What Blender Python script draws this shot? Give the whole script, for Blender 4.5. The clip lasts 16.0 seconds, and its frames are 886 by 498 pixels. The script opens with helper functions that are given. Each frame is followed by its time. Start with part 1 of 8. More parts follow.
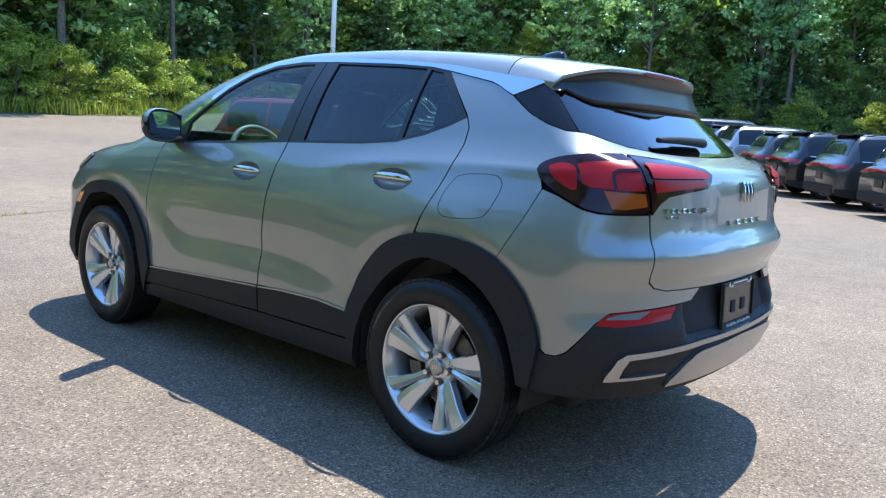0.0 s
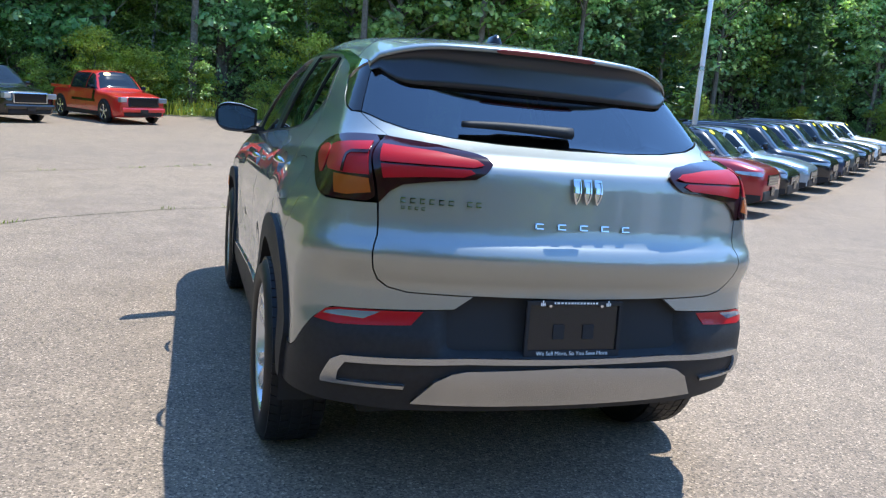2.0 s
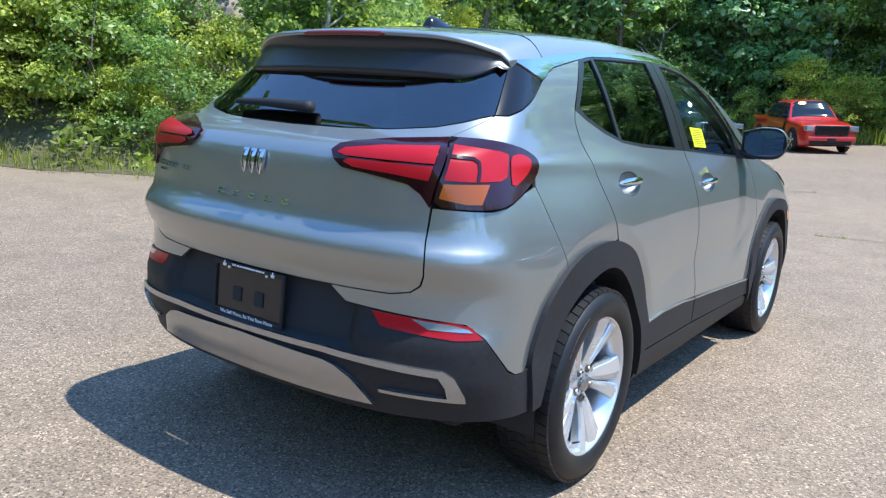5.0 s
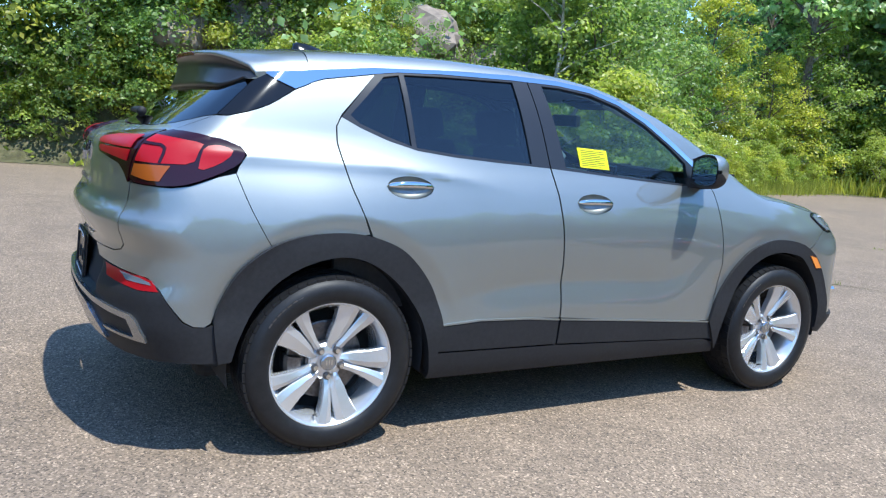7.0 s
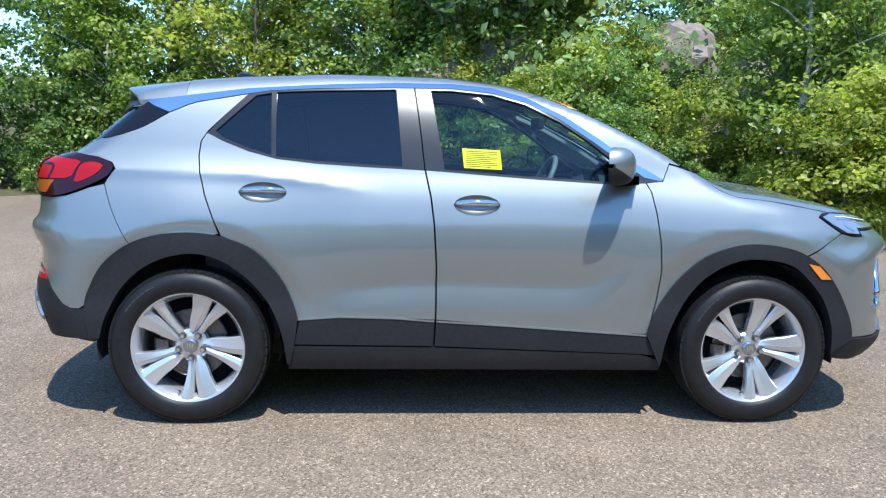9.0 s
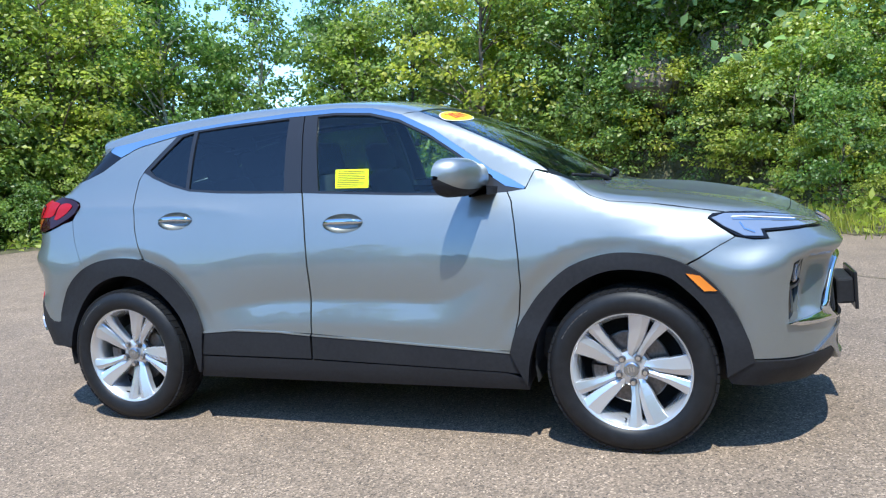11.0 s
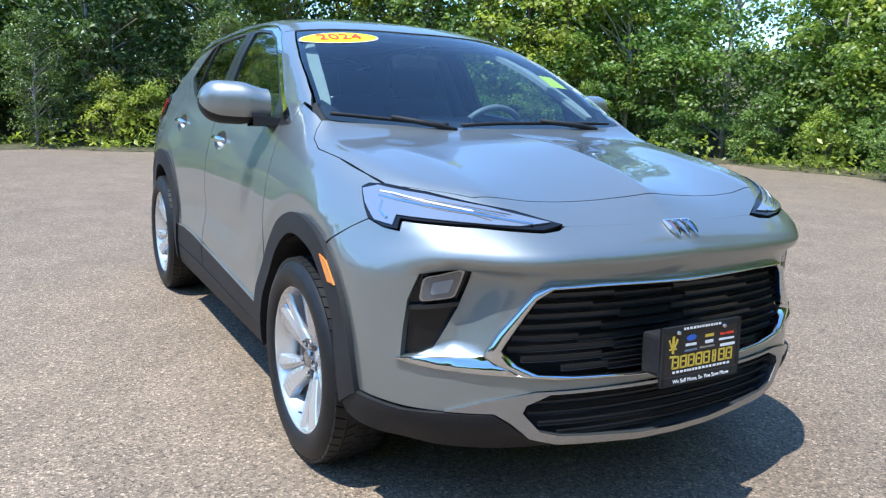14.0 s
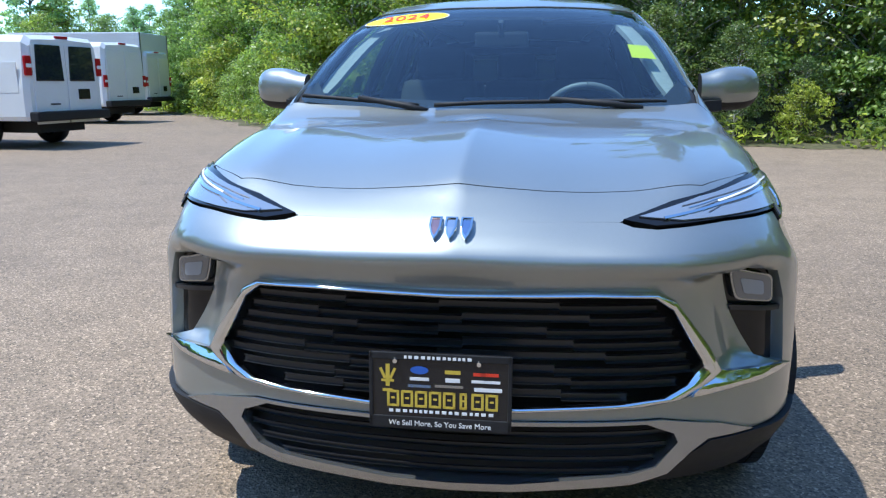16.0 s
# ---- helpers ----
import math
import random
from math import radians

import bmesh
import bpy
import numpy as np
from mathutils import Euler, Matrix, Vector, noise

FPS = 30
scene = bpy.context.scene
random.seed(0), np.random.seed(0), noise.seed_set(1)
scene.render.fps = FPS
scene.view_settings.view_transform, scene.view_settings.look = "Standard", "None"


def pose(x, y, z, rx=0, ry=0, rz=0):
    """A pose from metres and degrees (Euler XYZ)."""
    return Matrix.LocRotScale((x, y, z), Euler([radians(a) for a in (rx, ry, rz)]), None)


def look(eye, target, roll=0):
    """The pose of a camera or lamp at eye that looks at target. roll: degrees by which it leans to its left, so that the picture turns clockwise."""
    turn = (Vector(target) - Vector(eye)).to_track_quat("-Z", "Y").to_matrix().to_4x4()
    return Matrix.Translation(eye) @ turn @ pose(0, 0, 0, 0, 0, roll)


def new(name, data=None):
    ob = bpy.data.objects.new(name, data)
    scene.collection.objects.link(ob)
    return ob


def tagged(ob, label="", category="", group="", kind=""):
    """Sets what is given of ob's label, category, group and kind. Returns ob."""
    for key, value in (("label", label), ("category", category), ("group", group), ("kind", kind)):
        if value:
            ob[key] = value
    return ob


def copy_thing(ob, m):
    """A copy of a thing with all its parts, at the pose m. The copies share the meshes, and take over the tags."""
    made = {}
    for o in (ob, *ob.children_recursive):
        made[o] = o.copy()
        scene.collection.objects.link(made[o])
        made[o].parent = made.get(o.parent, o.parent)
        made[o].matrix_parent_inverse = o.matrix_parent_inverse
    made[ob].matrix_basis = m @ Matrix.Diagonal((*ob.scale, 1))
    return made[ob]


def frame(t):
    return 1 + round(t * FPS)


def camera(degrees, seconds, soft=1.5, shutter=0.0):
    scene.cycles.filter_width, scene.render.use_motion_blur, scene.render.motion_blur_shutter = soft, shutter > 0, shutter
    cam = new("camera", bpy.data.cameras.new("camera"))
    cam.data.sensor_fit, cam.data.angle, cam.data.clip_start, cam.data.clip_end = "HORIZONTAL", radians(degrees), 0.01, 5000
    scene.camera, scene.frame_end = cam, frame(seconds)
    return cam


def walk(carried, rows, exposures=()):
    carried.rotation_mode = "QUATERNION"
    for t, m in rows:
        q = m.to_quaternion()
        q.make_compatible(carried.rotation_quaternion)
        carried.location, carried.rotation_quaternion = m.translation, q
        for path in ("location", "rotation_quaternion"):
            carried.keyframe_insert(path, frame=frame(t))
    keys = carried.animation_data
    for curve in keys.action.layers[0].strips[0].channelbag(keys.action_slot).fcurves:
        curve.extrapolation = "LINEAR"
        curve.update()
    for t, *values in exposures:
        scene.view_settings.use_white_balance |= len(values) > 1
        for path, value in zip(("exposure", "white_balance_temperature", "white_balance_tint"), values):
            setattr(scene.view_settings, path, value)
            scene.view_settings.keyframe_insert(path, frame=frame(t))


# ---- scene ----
EXPOSURES = [(0.0, 1.57), (1.5, 1.55), (2.5, 1.50), (4.0, 1.50), (6.5, 1.36), (7.0, 1.27), (8.0, 1.19), (10.0, 1.22), (13.0, 1.32), (14.5, 1.32), (16.0, 1.18)]
# camera: seconds, eye x y z, heading, pitch, lean (degrees)
ROWS = [
    (0.0, -3.120, 3.004, 1.249, -49.88, -8.77, 3.29),
    (0.5, -3.475, 2.610, 1.275, -43.76, -9.70, 3.62),
    (1.0, -3.846, 2.181, 1.287, -33.90, -9.42, 5.80),
    (1.5, -4.022, 1.663, 1.240, -27.71, -8.65, 6.32),
    (2.0, -4.200, 1.166, 1.251, -18.81, -9.16, 4.87),
    (2.5, -4.234, 0.639, 1.248, -10.00, -10.26, 3.45),
    (3.0, -4.249, 0.147, 1.254, 0.46, -9.91, 2.11),
    (3.5, -4.201, -0.340, 1.248, 9.61, -10.04, 1.69),
    (4.0, -4.061, -0.810, 1.285, 16.70, -9.98, 3.65),
    (4.2, -4.005, -1.038, 1.310, 21.04, -10.45, 3.67),
    (6.3, -3.013, -3.063, 1.306, 50.32, -9.29, 4.52),
    (6.5, -2.858, -3.237, 1.313, 53.10, -9.08, 4.43),
    (7.0, -2.385, -3.546, 1.294, 60.02, -8.93, 4.95),
    (7.5, -1.908, -3.791, 1.272, 66.58, -8.56, 4.01),
    (8.0, -1.400, -3.992, 1.268, 71.33, -9.09, 3.20),
    (8.5, -0.881, -4.099, 1.275, 79.19, -8.68, 1.71),
    (9.0, -0.392, -4.256, 1.285, 86.20, -7.93, 1.28),
    (9.5, 0.103, -4.305, 1.286, 91.02, -7.24, 0.96),
    (10.0, 0.633, -4.357, 1.296, 96.77, -7.17, -0.22),
    (10.2, 0.833, -4.329, 1.300, 99.03, -7.37, -1.26),
    (12.3, 2.788, -3.249, 1.233, 126.03, -7.30, -1.21),
    (12.5, 2.923, -3.106, 1.235, 127.78, -8.33, -0.48),
    (13.0, 3.208, -2.640, 1.259, 134.32, -9.39, 2.14),
    (13.5, 3.530, -2.215, 1.276, 141.26, -9.83, 2.40),
    (14.0, 3.687, -1.694, 1.248, 150.19, -11.25, 2.12),
    (14.5, 3.847, -1.213, 1.227, 159.54, -11.16, 0.95),
    (15.0, 3.919, -0.718, 1.219, 167.91, -11.97, 1.45),
    (15.5, 3.858, -0.247, 1.216, 177.09, -12.30, 0.68),
    (16.0, 3.788, 0.211, 1.218, 187.83, -12.25, -0.09),
]


def view(x, y, z, heading, pitch, lean):
    h, p = radians(heading), radians(pitch)
    way = Vector((math.cos(h) * math.cos(p), math.sin(h) * math.cos(p), math.sin(p)))
    return look((x, y, z), Vector((x, y, z)) + way, lean)


cam = camera(60.27, 16.0, soft=1.25)
walk(cam, [(r[0], view(*r[1:])) for r in ROWS], exposures=[(t, e, 5950, 4.5) for t, e in EXPOSURES])

# ---- light: high clear summer sun over the right front of the car ----
SUN_WAY = Vector((0.11, -0.37, 0.92)).normalized()
world = bpy.data.worlds.new("sky")
scene.world = world
world.use_nodes = True
wn = world.node_tree.nodes
sky = wn.new("ShaderNodeTexSky")
sky.sky_type = "NISHITA"
sky.sun_disc = False
sky.sun_elevation = math.asin(SUN_WAY.z)
sky.sun_rotation = math.atan2(SUN_WAY.x, SUN_WAY.y)
sky.air_density = 1.0
sky.dust_density = 0.0
sky.ozone_density = 3.0
wn["Background"].inputs["Strength"].default_value = 0.15
blue = wn.new("ShaderNodeMix")
blue.data_type, blue.blend_type = "RGBA", "MULTIPLY"
blue.inputs["Factor"].default_value = 1.0
blue.inputs["B"].default_value = (0.84, 0.95, 1.09, 1)
world.node_tree.links.new(sky.outputs["Color"], blue.inputs["A"])
world.node_tree.links.new(blue.outputs["Result"], wn["Background"].inputs["Color"])
sun_data = bpy.data.lights.new("sun", "SUN")
sun_data.energy = 2.8
sun_data.angle = radians(0.53)
sun_data.color = (1.0, 0.955, 0.89)
sun = new("sun", sun_data)
sun.matrix_world = look(SUN_WAY * 60, (0, 0, 0))

# ---- materials ----


def mat(name, color, rough=0.5, metal=0.0, **more):
    m = bpy.data.materials.new(name)
    m.use_nodes = True
    b = m.node_tree.nodes["Principled BSDF"]
    b.inputs["Base Color"].default_value = (*color, 1)
    b.inputs["Roughness"].default_value = rough
    b.inputs["Metallic"].default_value = metal
    for k, v in more.items():
        b.inputs[k.replace("_", " ")].default_value = v
    return m


class Nodes:
    """Short hand for wiring one material's nodes."""

    def __init__(self, m):
        self.t = m.node_tree
        self.b = self.t.nodes["Principled BSDF"]
        self.co = self.t.nodes.new("ShaderNodeTexCoord").outputs["Object"]

    def link(self, a, b):
        self.t.links.new(a, b)

    def noise(self, scale, detail=4.0, rough=0.55, co=None):
        n = self.t.nodes.new("ShaderNodeTexNoise")
        n.inputs["Scale"].default_value = scale
        n.inputs["Detail"].default_value = detail
        n.inputs["Roughness"].default_value = rough
        self.link(co or self.co, n.inputs["Vector"])
        return n.outputs["Fac"]

    def voronoi(self, scale, feature="F1", out="Color"):
        n = self.t.nodes.new("ShaderNodeTexVoronoi")
        n.feature = feature
        n.inputs["Scale"].default_value = scale
        self.link(self.co, n.inputs["Vector"])
        return n.outputs[out]

    def ramp(self, fac, stops):
        n = self.t.nodes.new("ShaderNodeValToRGB")
        e = n.color_ramp.elements
        while len(e) < len(stops):
            e.new(0.5)
        for el, (p, c) in zip(e, stops):
            el.position = p
            el.color = (*c, 1) if len(c) == 3 else c
        self.link(fac, n.inputs["Fac"])
        return n.outputs["Color"]

    def mix(self, a, b, fac, kind="MIX"):
        n = self.t.nodes.new("ShaderNodeMix")
        n.data_type = "RGBA"
        n.blend_type = kind
        for sock, val in ((n.inputs["Factor"], fac), (n.inputs["A"], a), (n.inputs["B"], b)):
            if isinstance(val, (int, float)):
                sock.default_value = val
            elif isinstance(val, tuple):
                sock.default_value = (*val, 1)
            else:
                self.link(val, sock)
        return n.outputs["Result"]

    def math(self, op, a, b=0.0):
        n = self.t.nodes.new("ShaderNodeMath")
        n.operation = op
        for sock, val in zip(n.inputs, (a, b)):
            if isinstance(val, (int, float)):
                sock.default_value = val
            else:
                self.link(val, sock)
        return n.outputs[0]

    def color(self, c):
        self.link(c, self.b.inputs["Base Color"])

    def rough(self, c):
        self.link(c, self.b.inputs["Roughness"])

    def bump(self, h, strength=0.3, dist=0.01):
        n = self.t.nodes.new("ShaderNodeBump")
        n.inputs["Strength"].default_value = strength
        n.inputs["Distance"].default_value = dist
        self.link(h, n.inputs["Height"])
        self.link(n.outputs["Normal"], self.b.inputs["Normal"])

    def rand(self):
        return self.t.nodes.new("ShaderNodeObjectInfo").outputs["Random"]

    def island(self):
        return self.t.nodes.new("ShaderNodeNewGeometry").outputs["Random Per Island"]


def asphalt():
    m = mat("weathered asphalt", (0.2, 0.18, 0.16), 0.9)
    n = Nodes(m)
    fine = n.voronoi(125.0)
    grey = n.t.nodes.new("ShaderNodeRGBToBW")
    n.link(fine, grey.inputs[0])
    stone = n.ramp(grey.outputs[0], [(0.05, (0.085, 0.065, 0.047)), (0.33, (0.204, 0.153, 0.107)), (0.62, (0.283, 0.212, 0.148)), (0.80, (0.375, 0.279, 0.194)), (0.95, (0.62, 0.472, 0.335))])
    big = n.ramp(n.noise(0.16, 5), [(0.3, (0.75, 0.75, 0.77)), (0.7, (0.98, 0.955, 0.91))])
    mid = n.ramp(n.noise(2.2, 6, 0.65), [(0.35, (0.86, 0.86, 0.86)), (0.65, (1.08, 1.08, 1.08))])
    n.color(n.mix(n.mix(stone, big, 1.0, "MULTIPLY"), mid, 1.0, "MULTIPLY"))
    n.bump(n.voronoi(125.0, out="Distance"), 0.8, 0.004)
    return m


M_ASPHALT = asphalt()
M_SOIL = mat("leaf litter soil", (0.07, 0.055, 0.03), 0.95)


def leaf_mat(name, dark, light, trans=0.52, tint_through=(1.12, 1.28, 0.78), rough=0.38):
    m = mat(name, dark, rough)
    n = Nodes(m)
    c = n.ramp(n.island(), [(0.0, dark), (0.55, tuple((a + b) / 2 for a, b in zip(dark, light))), (1.0, light)])
    tint = n.ramp(n.rand(), [(0.0, (0.75, 0.85, 0.8)), (0.5, (1, 1, 1)), (1.0, (1.25, 1.12, 0.9))])
    c = n.mix(c, tint, 1.0, "MULTIPLY")
    c = n.mix(c, n.ramp(n.noise(0.9, 3), [(0.36, (0.58, 0.62, 0.66)), (0.5, (1.0, 1.0, 1.0)), (0.66, (1.36, 1.3, 1.2))]), 1.0, "MULTIPLY")
    n.color(c)
    t = n.t.nodes.new("ShaderNodeBsdfTranslucent")
    n.link(n.mix(c, tint_through, 1.0, "MULTIPLY"), t.inputs["Color"])
    s = n.t.nodes.new("ShaderNodeMixShader")
    s.inputs[0].default_value = trans
    n.link(n.b.outputs[0], s.inputs[1])
    n.link(t.outputs[0], s.inputs[2])
    n.link(s.outputs[0], n.t.nodes["Material Output"].inputs["Surface"])
    return m


M_LEAF = leaf_mat("broad green leaves", (0.15, 0.235, 0.062), (0.40, 0.49, 0.15))
M_LEAF_DARK = leaf_mat("deep green leaves", (0.135, 0.22, 0.072), (0.36, 0.45, 0.16))
M_LEAF_LIME = leaf_mat("bright young leaves", (0.27, 0.33, 0.05), (0.57, 0.57, 0.14))
M_NEEDLE = leaf_mat("pine needles", (0.08, 0.14, 0.06), (0.18, 0.27, 0.11), 0.4)
# haze before the far wood is put into a paler, bluer leaf colour
M_LEAF_HAZED = leaf_mat("far woodland leaves paled for haze", (0.24, 0.38, 0.165), (0.55, 0.66, 0.34), 0.5, (1.03, 1.28, 0.90), 0.30)
# the shade on the west edge is put into this darker leaf colour
M_LEAF_SHADED = leaf_mat("leaves darkened for shade", (0.055, 0.10, 0.035), (0.19, 0.26, 0.085), 0.4)
M_GRASS = leaf_mat("tall summer grass", (0.20, 0.25, 0.04), (0.46, 0.46, 0.12))
M_BARK = mat("grey brown bark", (0.13, 0.10, 0.075), 0.95)
_n = Nodes(M_BARK)
_n.color(_n.ramp(_n.noise(9, 8, 0.7), [(0.3, (0.06, 0.045, 0.035)), (0.7, (0.24, 0.2, 0.16))]))
_n.bump(_n.noise(30, 6), 0.6, 0.02)


def paint(name, color, metal=0.55, rough=0.36, gloss=1.5):
    m = mat(name, color, rough, metal, Coat_Weight=1.0, Coat_Roughness=0.02, Coat_IOR=gloss)
    n = Nodes(m)
    flake = n.ramp(n.noise(900, 2), [(0.3, tuple(c * 0.88 for c in color)), (0.7, tuple(min(1, c * 1.12) for c in color))])
    n.color(n.mix(flake, n.ramp(n.noise(1.3, 3), [(0.3, (0.97, 0.97, 0.97)), (0.7, (1.03, 1.03, 1.03))]), 1.0, "MULTIPLY"))
    return m


def pane(name, tint, ior=1.6):
    """Real thin glass: it lets tinted light through and mirrors more at a slant."""
    m = mat(name, tint, 0.02)
    t = m.node_tree
    tr = t.nodes.new("ShaderNodeBsdfTransparent")
    tr.inputs["Color"].default_value = (*tint, 1)
    gl = t.nodes.new("ShaderNodeBsdfGlossy")
    gl.inputs["Roughness"].default_value = 0.012
    gl.inputs["Color"].default_value = (1, 1, 1, 1)
    lw = t.nodes.new("ShaderNodeLayerWeight")
    lw.inputs["Blend"].default_value = 0.5
    r0 = ((ior - 1) / (ior + 1)) ** 2
    slant = t.nodes.new("ShaderNodeMath")
    slant.operation = "POWER"
    slant.inputs[1].default_value = 5.0
    t.links.new(lw.outputs["Facing"], slant.inputs[0])
    fr = t.nodes.new("ShaderNodeMath")
    fr.operation = "MULTIPLY_ADD"
    fr.inputs[1].default_value = 1 - r0
    fr.inputs[2].default_value = r0
    t.links.new(slant.outputs[0], fr.inputs[0])
    mx = t.nodes.new("ShaderNodeMixShader")
    t.links.new(fr.outputs[0], mx.inputs[0])
    t.links.new(tr.outputs[0], mx.inputs[1])
    t.links.new(gl.outputs[0], mx.inputs[2])
    t.links.new(mx.outputs[0], t.nodes["Material Output"].inputs["Surface"])
    return m


def worn(name, color, rough, scale=40.0, spread=0.25, bump=0.15, **more):
    """A plain surface with fine grain, larger dust and relief."""
    m = mat(name, color, rough, **more)
    n = Nodes(m)
    a = n.ramp(n.noise(scale, 5, 0.6), [(0.3, tuple(c * (1 - spread) for c in color)), (0.7, tuple(min(1, c * (1 + spread)) for c in color))])
    n.color(n.mix(a, n.ramp(n.noise(3.0, 4), [(0.3, (0.9, 0.9, 0.9)), (0.75, (1.12, 1.1, 1.06))]), 1.0, "MULTIPLY"))
    n.bump(n.noise(scale * 6, 3), bump, 0.002)
    return m


M_PAINT = paint("silver grey metallic paint", (0.280, 0.297, 0.285), 0.8, 0.46, 1.72)
M_GAP = mat("dark panel gap", (0.02, 0.02, 0.021), 0.9)
M_CLAD = worn("grained black cladding", (0.018, 0.018, 0.020), 0.6, 60, 0.2, 0.3, Specular_IOR_Level=0.3)
M_BLACK = mat("gloss black trim", (0.008, 0.008, 0.009), 0.12, 0.0, Specular_IOR_Level=0.4)
M_SATIN = mat("satin black pillar", (0.02, 0.02, 0.022), 0.3)
M_CHROME = mat("bright chrome", (0.66, 0.68, 0.70), 0.05, 1.0)
M_SATIN_SILVER = mat("satin silver trim", (0.37, 0.38, 0.39), 0.24, 0.9)
M_RUBBER = worn("tyre rubber", (0.011, 0.011, 0.012), 0.5, 30, 0.3, 0.2, Specular_IOR_Level=0.35)
M_ALLOY = mat("silver alloy", (0.68, 0.69, 0.70), 0.26, 0.7, Coat_Weight=0.5, Coat_Roughness=0.05)
M_STEEL = worn("brake steel", (0.16, 0.15, 0.145), 0.45, 80, 0.3, 0.1, metal=0.9)
M_RED = mat("red lamp lens", (0.36, 0.005, 0.011), 0.34, 0.0, Specular_IOR_Level=0.25, Coat_Weight=0.12, Coat_Roughness=0.03)
M_BRAKE = mat("dark red brake lens", (0.16, 0.02, 0.02), 0.2)
M_REAR = mat("deep red lamp lens", (0.27, 0.008, 0.014), 0.2, 0.0, Coat_Weight=0.5, Coat_Roughness=0.02)
M_MIRROR = mat("mirror", (0.8, 0.85, 0.86), 0.01, 1.0)
M_SMOKE = mat("smoked dark red lens", (0.022, 0.003, 0.006), 0.12, 0.0, Specular_IOR_Level=0.3, Coat_Weight=0.35, Coat_Roughness=0.02)
M_AMBER = mat("amber lamp lens", (0.31, 0.075, 0.010), 0.22, 0.0, Specular_IOR_Level=0.3, Coat_Weight=0.3, Coat_Roughness=0.02)
M_ORANGE = mat("orange marker lens", (0.85, 0.25, 0.02), 0.2, 0.0, Coat_Weight=1.0, Coat_Roughness=0.02)
M_CLEAR = mat("clear lamp lens", (0.27, 0.31, 0.37), 0.13, 0.45, Coat_Weight=0.7, Coat_Roughness=0.02)
M_REARGLASS = pane("rear glass", (0.05, 0.08, 0.085), 2.2)
M_FOG = mat("grey lamp reflector", (0.16, 0.17, 0.19), 0.18, 0.6, Coat_Weight=1.0, Coat_Roughness=0.02)
M_GRILLE = mat("satin black grille", (0.022, 0.022, 0.024), 0.38)
M_TINT = pane("privacy glass", (0.11, 0.16, 0.155), 1.7)
M_GLASS = pane("green tinted glass", (0.62, 0.80, 0.76), 1.55)
M_SHIELD = pane("windscreen glass", (0.62, 0.75, 0.76), 1.8)
M_TRIM = worn("black cabin plastic", (0.035, 0.035, 0.036), 0.6)
M_WHEELSKIN = mat("grey leather rim", (0.24, 0.24, 0.24), 0.45)
M_CLOTH = worn("black seat cloth", (0.035, 0.035, 0.037), 0.85, 200)
M_HEADLINER = worn("pale grey headliner", (0.44, 0.43, 0.40), 0.9, 150)
M_YELLOW = mat("yellow sticker paper", (0.85, 0.86, 0.0), 0.6)
M_OVAL = mat("golden yellow sticker", (0.95, 0.72, 0.0), 0.45)
M_STICKRED = mat("red print", (0.75, 0.05, 0.02), 0.5)
M_WHITE = mat("white print", (0.8, 0.8, 0.8), 0.5)
M_GOLD = mat("gold print", (0.62, 0.45, 0.06), 0.4)
M_PLATE = mat("black plate insert", (0.012, 0.012, 0.014), 0.25)

# ---- the form of the car's body: x ahead, y to its left, z up, ground at 0 ----


def spline(pts):
    """A smooth curve through (a, b) pairs, straight beyond its ends."""
    a = np.array([p[0] for p in pts], float)
    b = np.array([p[1] for p in pts], float)
    n = len(a)
    h = np.diff(a)
    d = np.diff(b) / h
    m = np.zeros(n)
    for i in range(1, n - 1):
        if d[i - 1] * d[i] > 0:
            w1, w2 = 2 * h[i] + h[i - 1], h[i] + 2 * h[i - 1]
            m[i] = (w1 + w2) / (w1 / d[i - 1] + w2 / d[i])
    m[0], m[-1] = d[0], d[-1]

    def f(x):
        x = np.asarray(x, float)
        i = np.clip(np.searchsorted(a, x) - 1, 0, n - 2)
        hh = h[i]
        u = (x - a[i]) / hh
        uc = np.clip(u, 0, 1)
        v = (b[i] * (1 + 2 * uc) * (1 - uc) ** 2 + b[i + 1] * uc ** 2 * (3 - 2 * uc)
             + hh * (m[i] * uc * (1 - uc) ** 2 - m[i + 1] * uc ** 2 * (1 - uc)))
        return v + np.where(u < 0, u * hh * m[0], 0) + np.where(u > 1, (u - 1) * hh * m[-1], 0)
    return f


def smax(a, b, k):
    h = np.maximum(k - np.abs(a - b), 0) / k
    return np.maximum(a, b) + h * h * k / 4


def bump1(x, c, w):
    return np.exp(-((x - c) / w) ** 2)


def step(x, a, b):
    u = np.clip((x - a) / (b - a), 0, 1)
    return u * u * (3 - 2 * u)


SIDE_Z = spline([(0.20, 0.825), (0.30, 0.86), (0.40, 0.868), (0.50, 0.869), (0.60, 0.867), (0.70, 0.863), (0.80, 0.857), (0.90, 0.843),
                 (0.98, 0.823), (1.04, 0.804), (1.09, 0.784), (1.14, 0.762), (1.22, 0.732), (1.32, 0.692), (1.42, 0.645), (1.52, 0.585), (1.62, 0.52)])
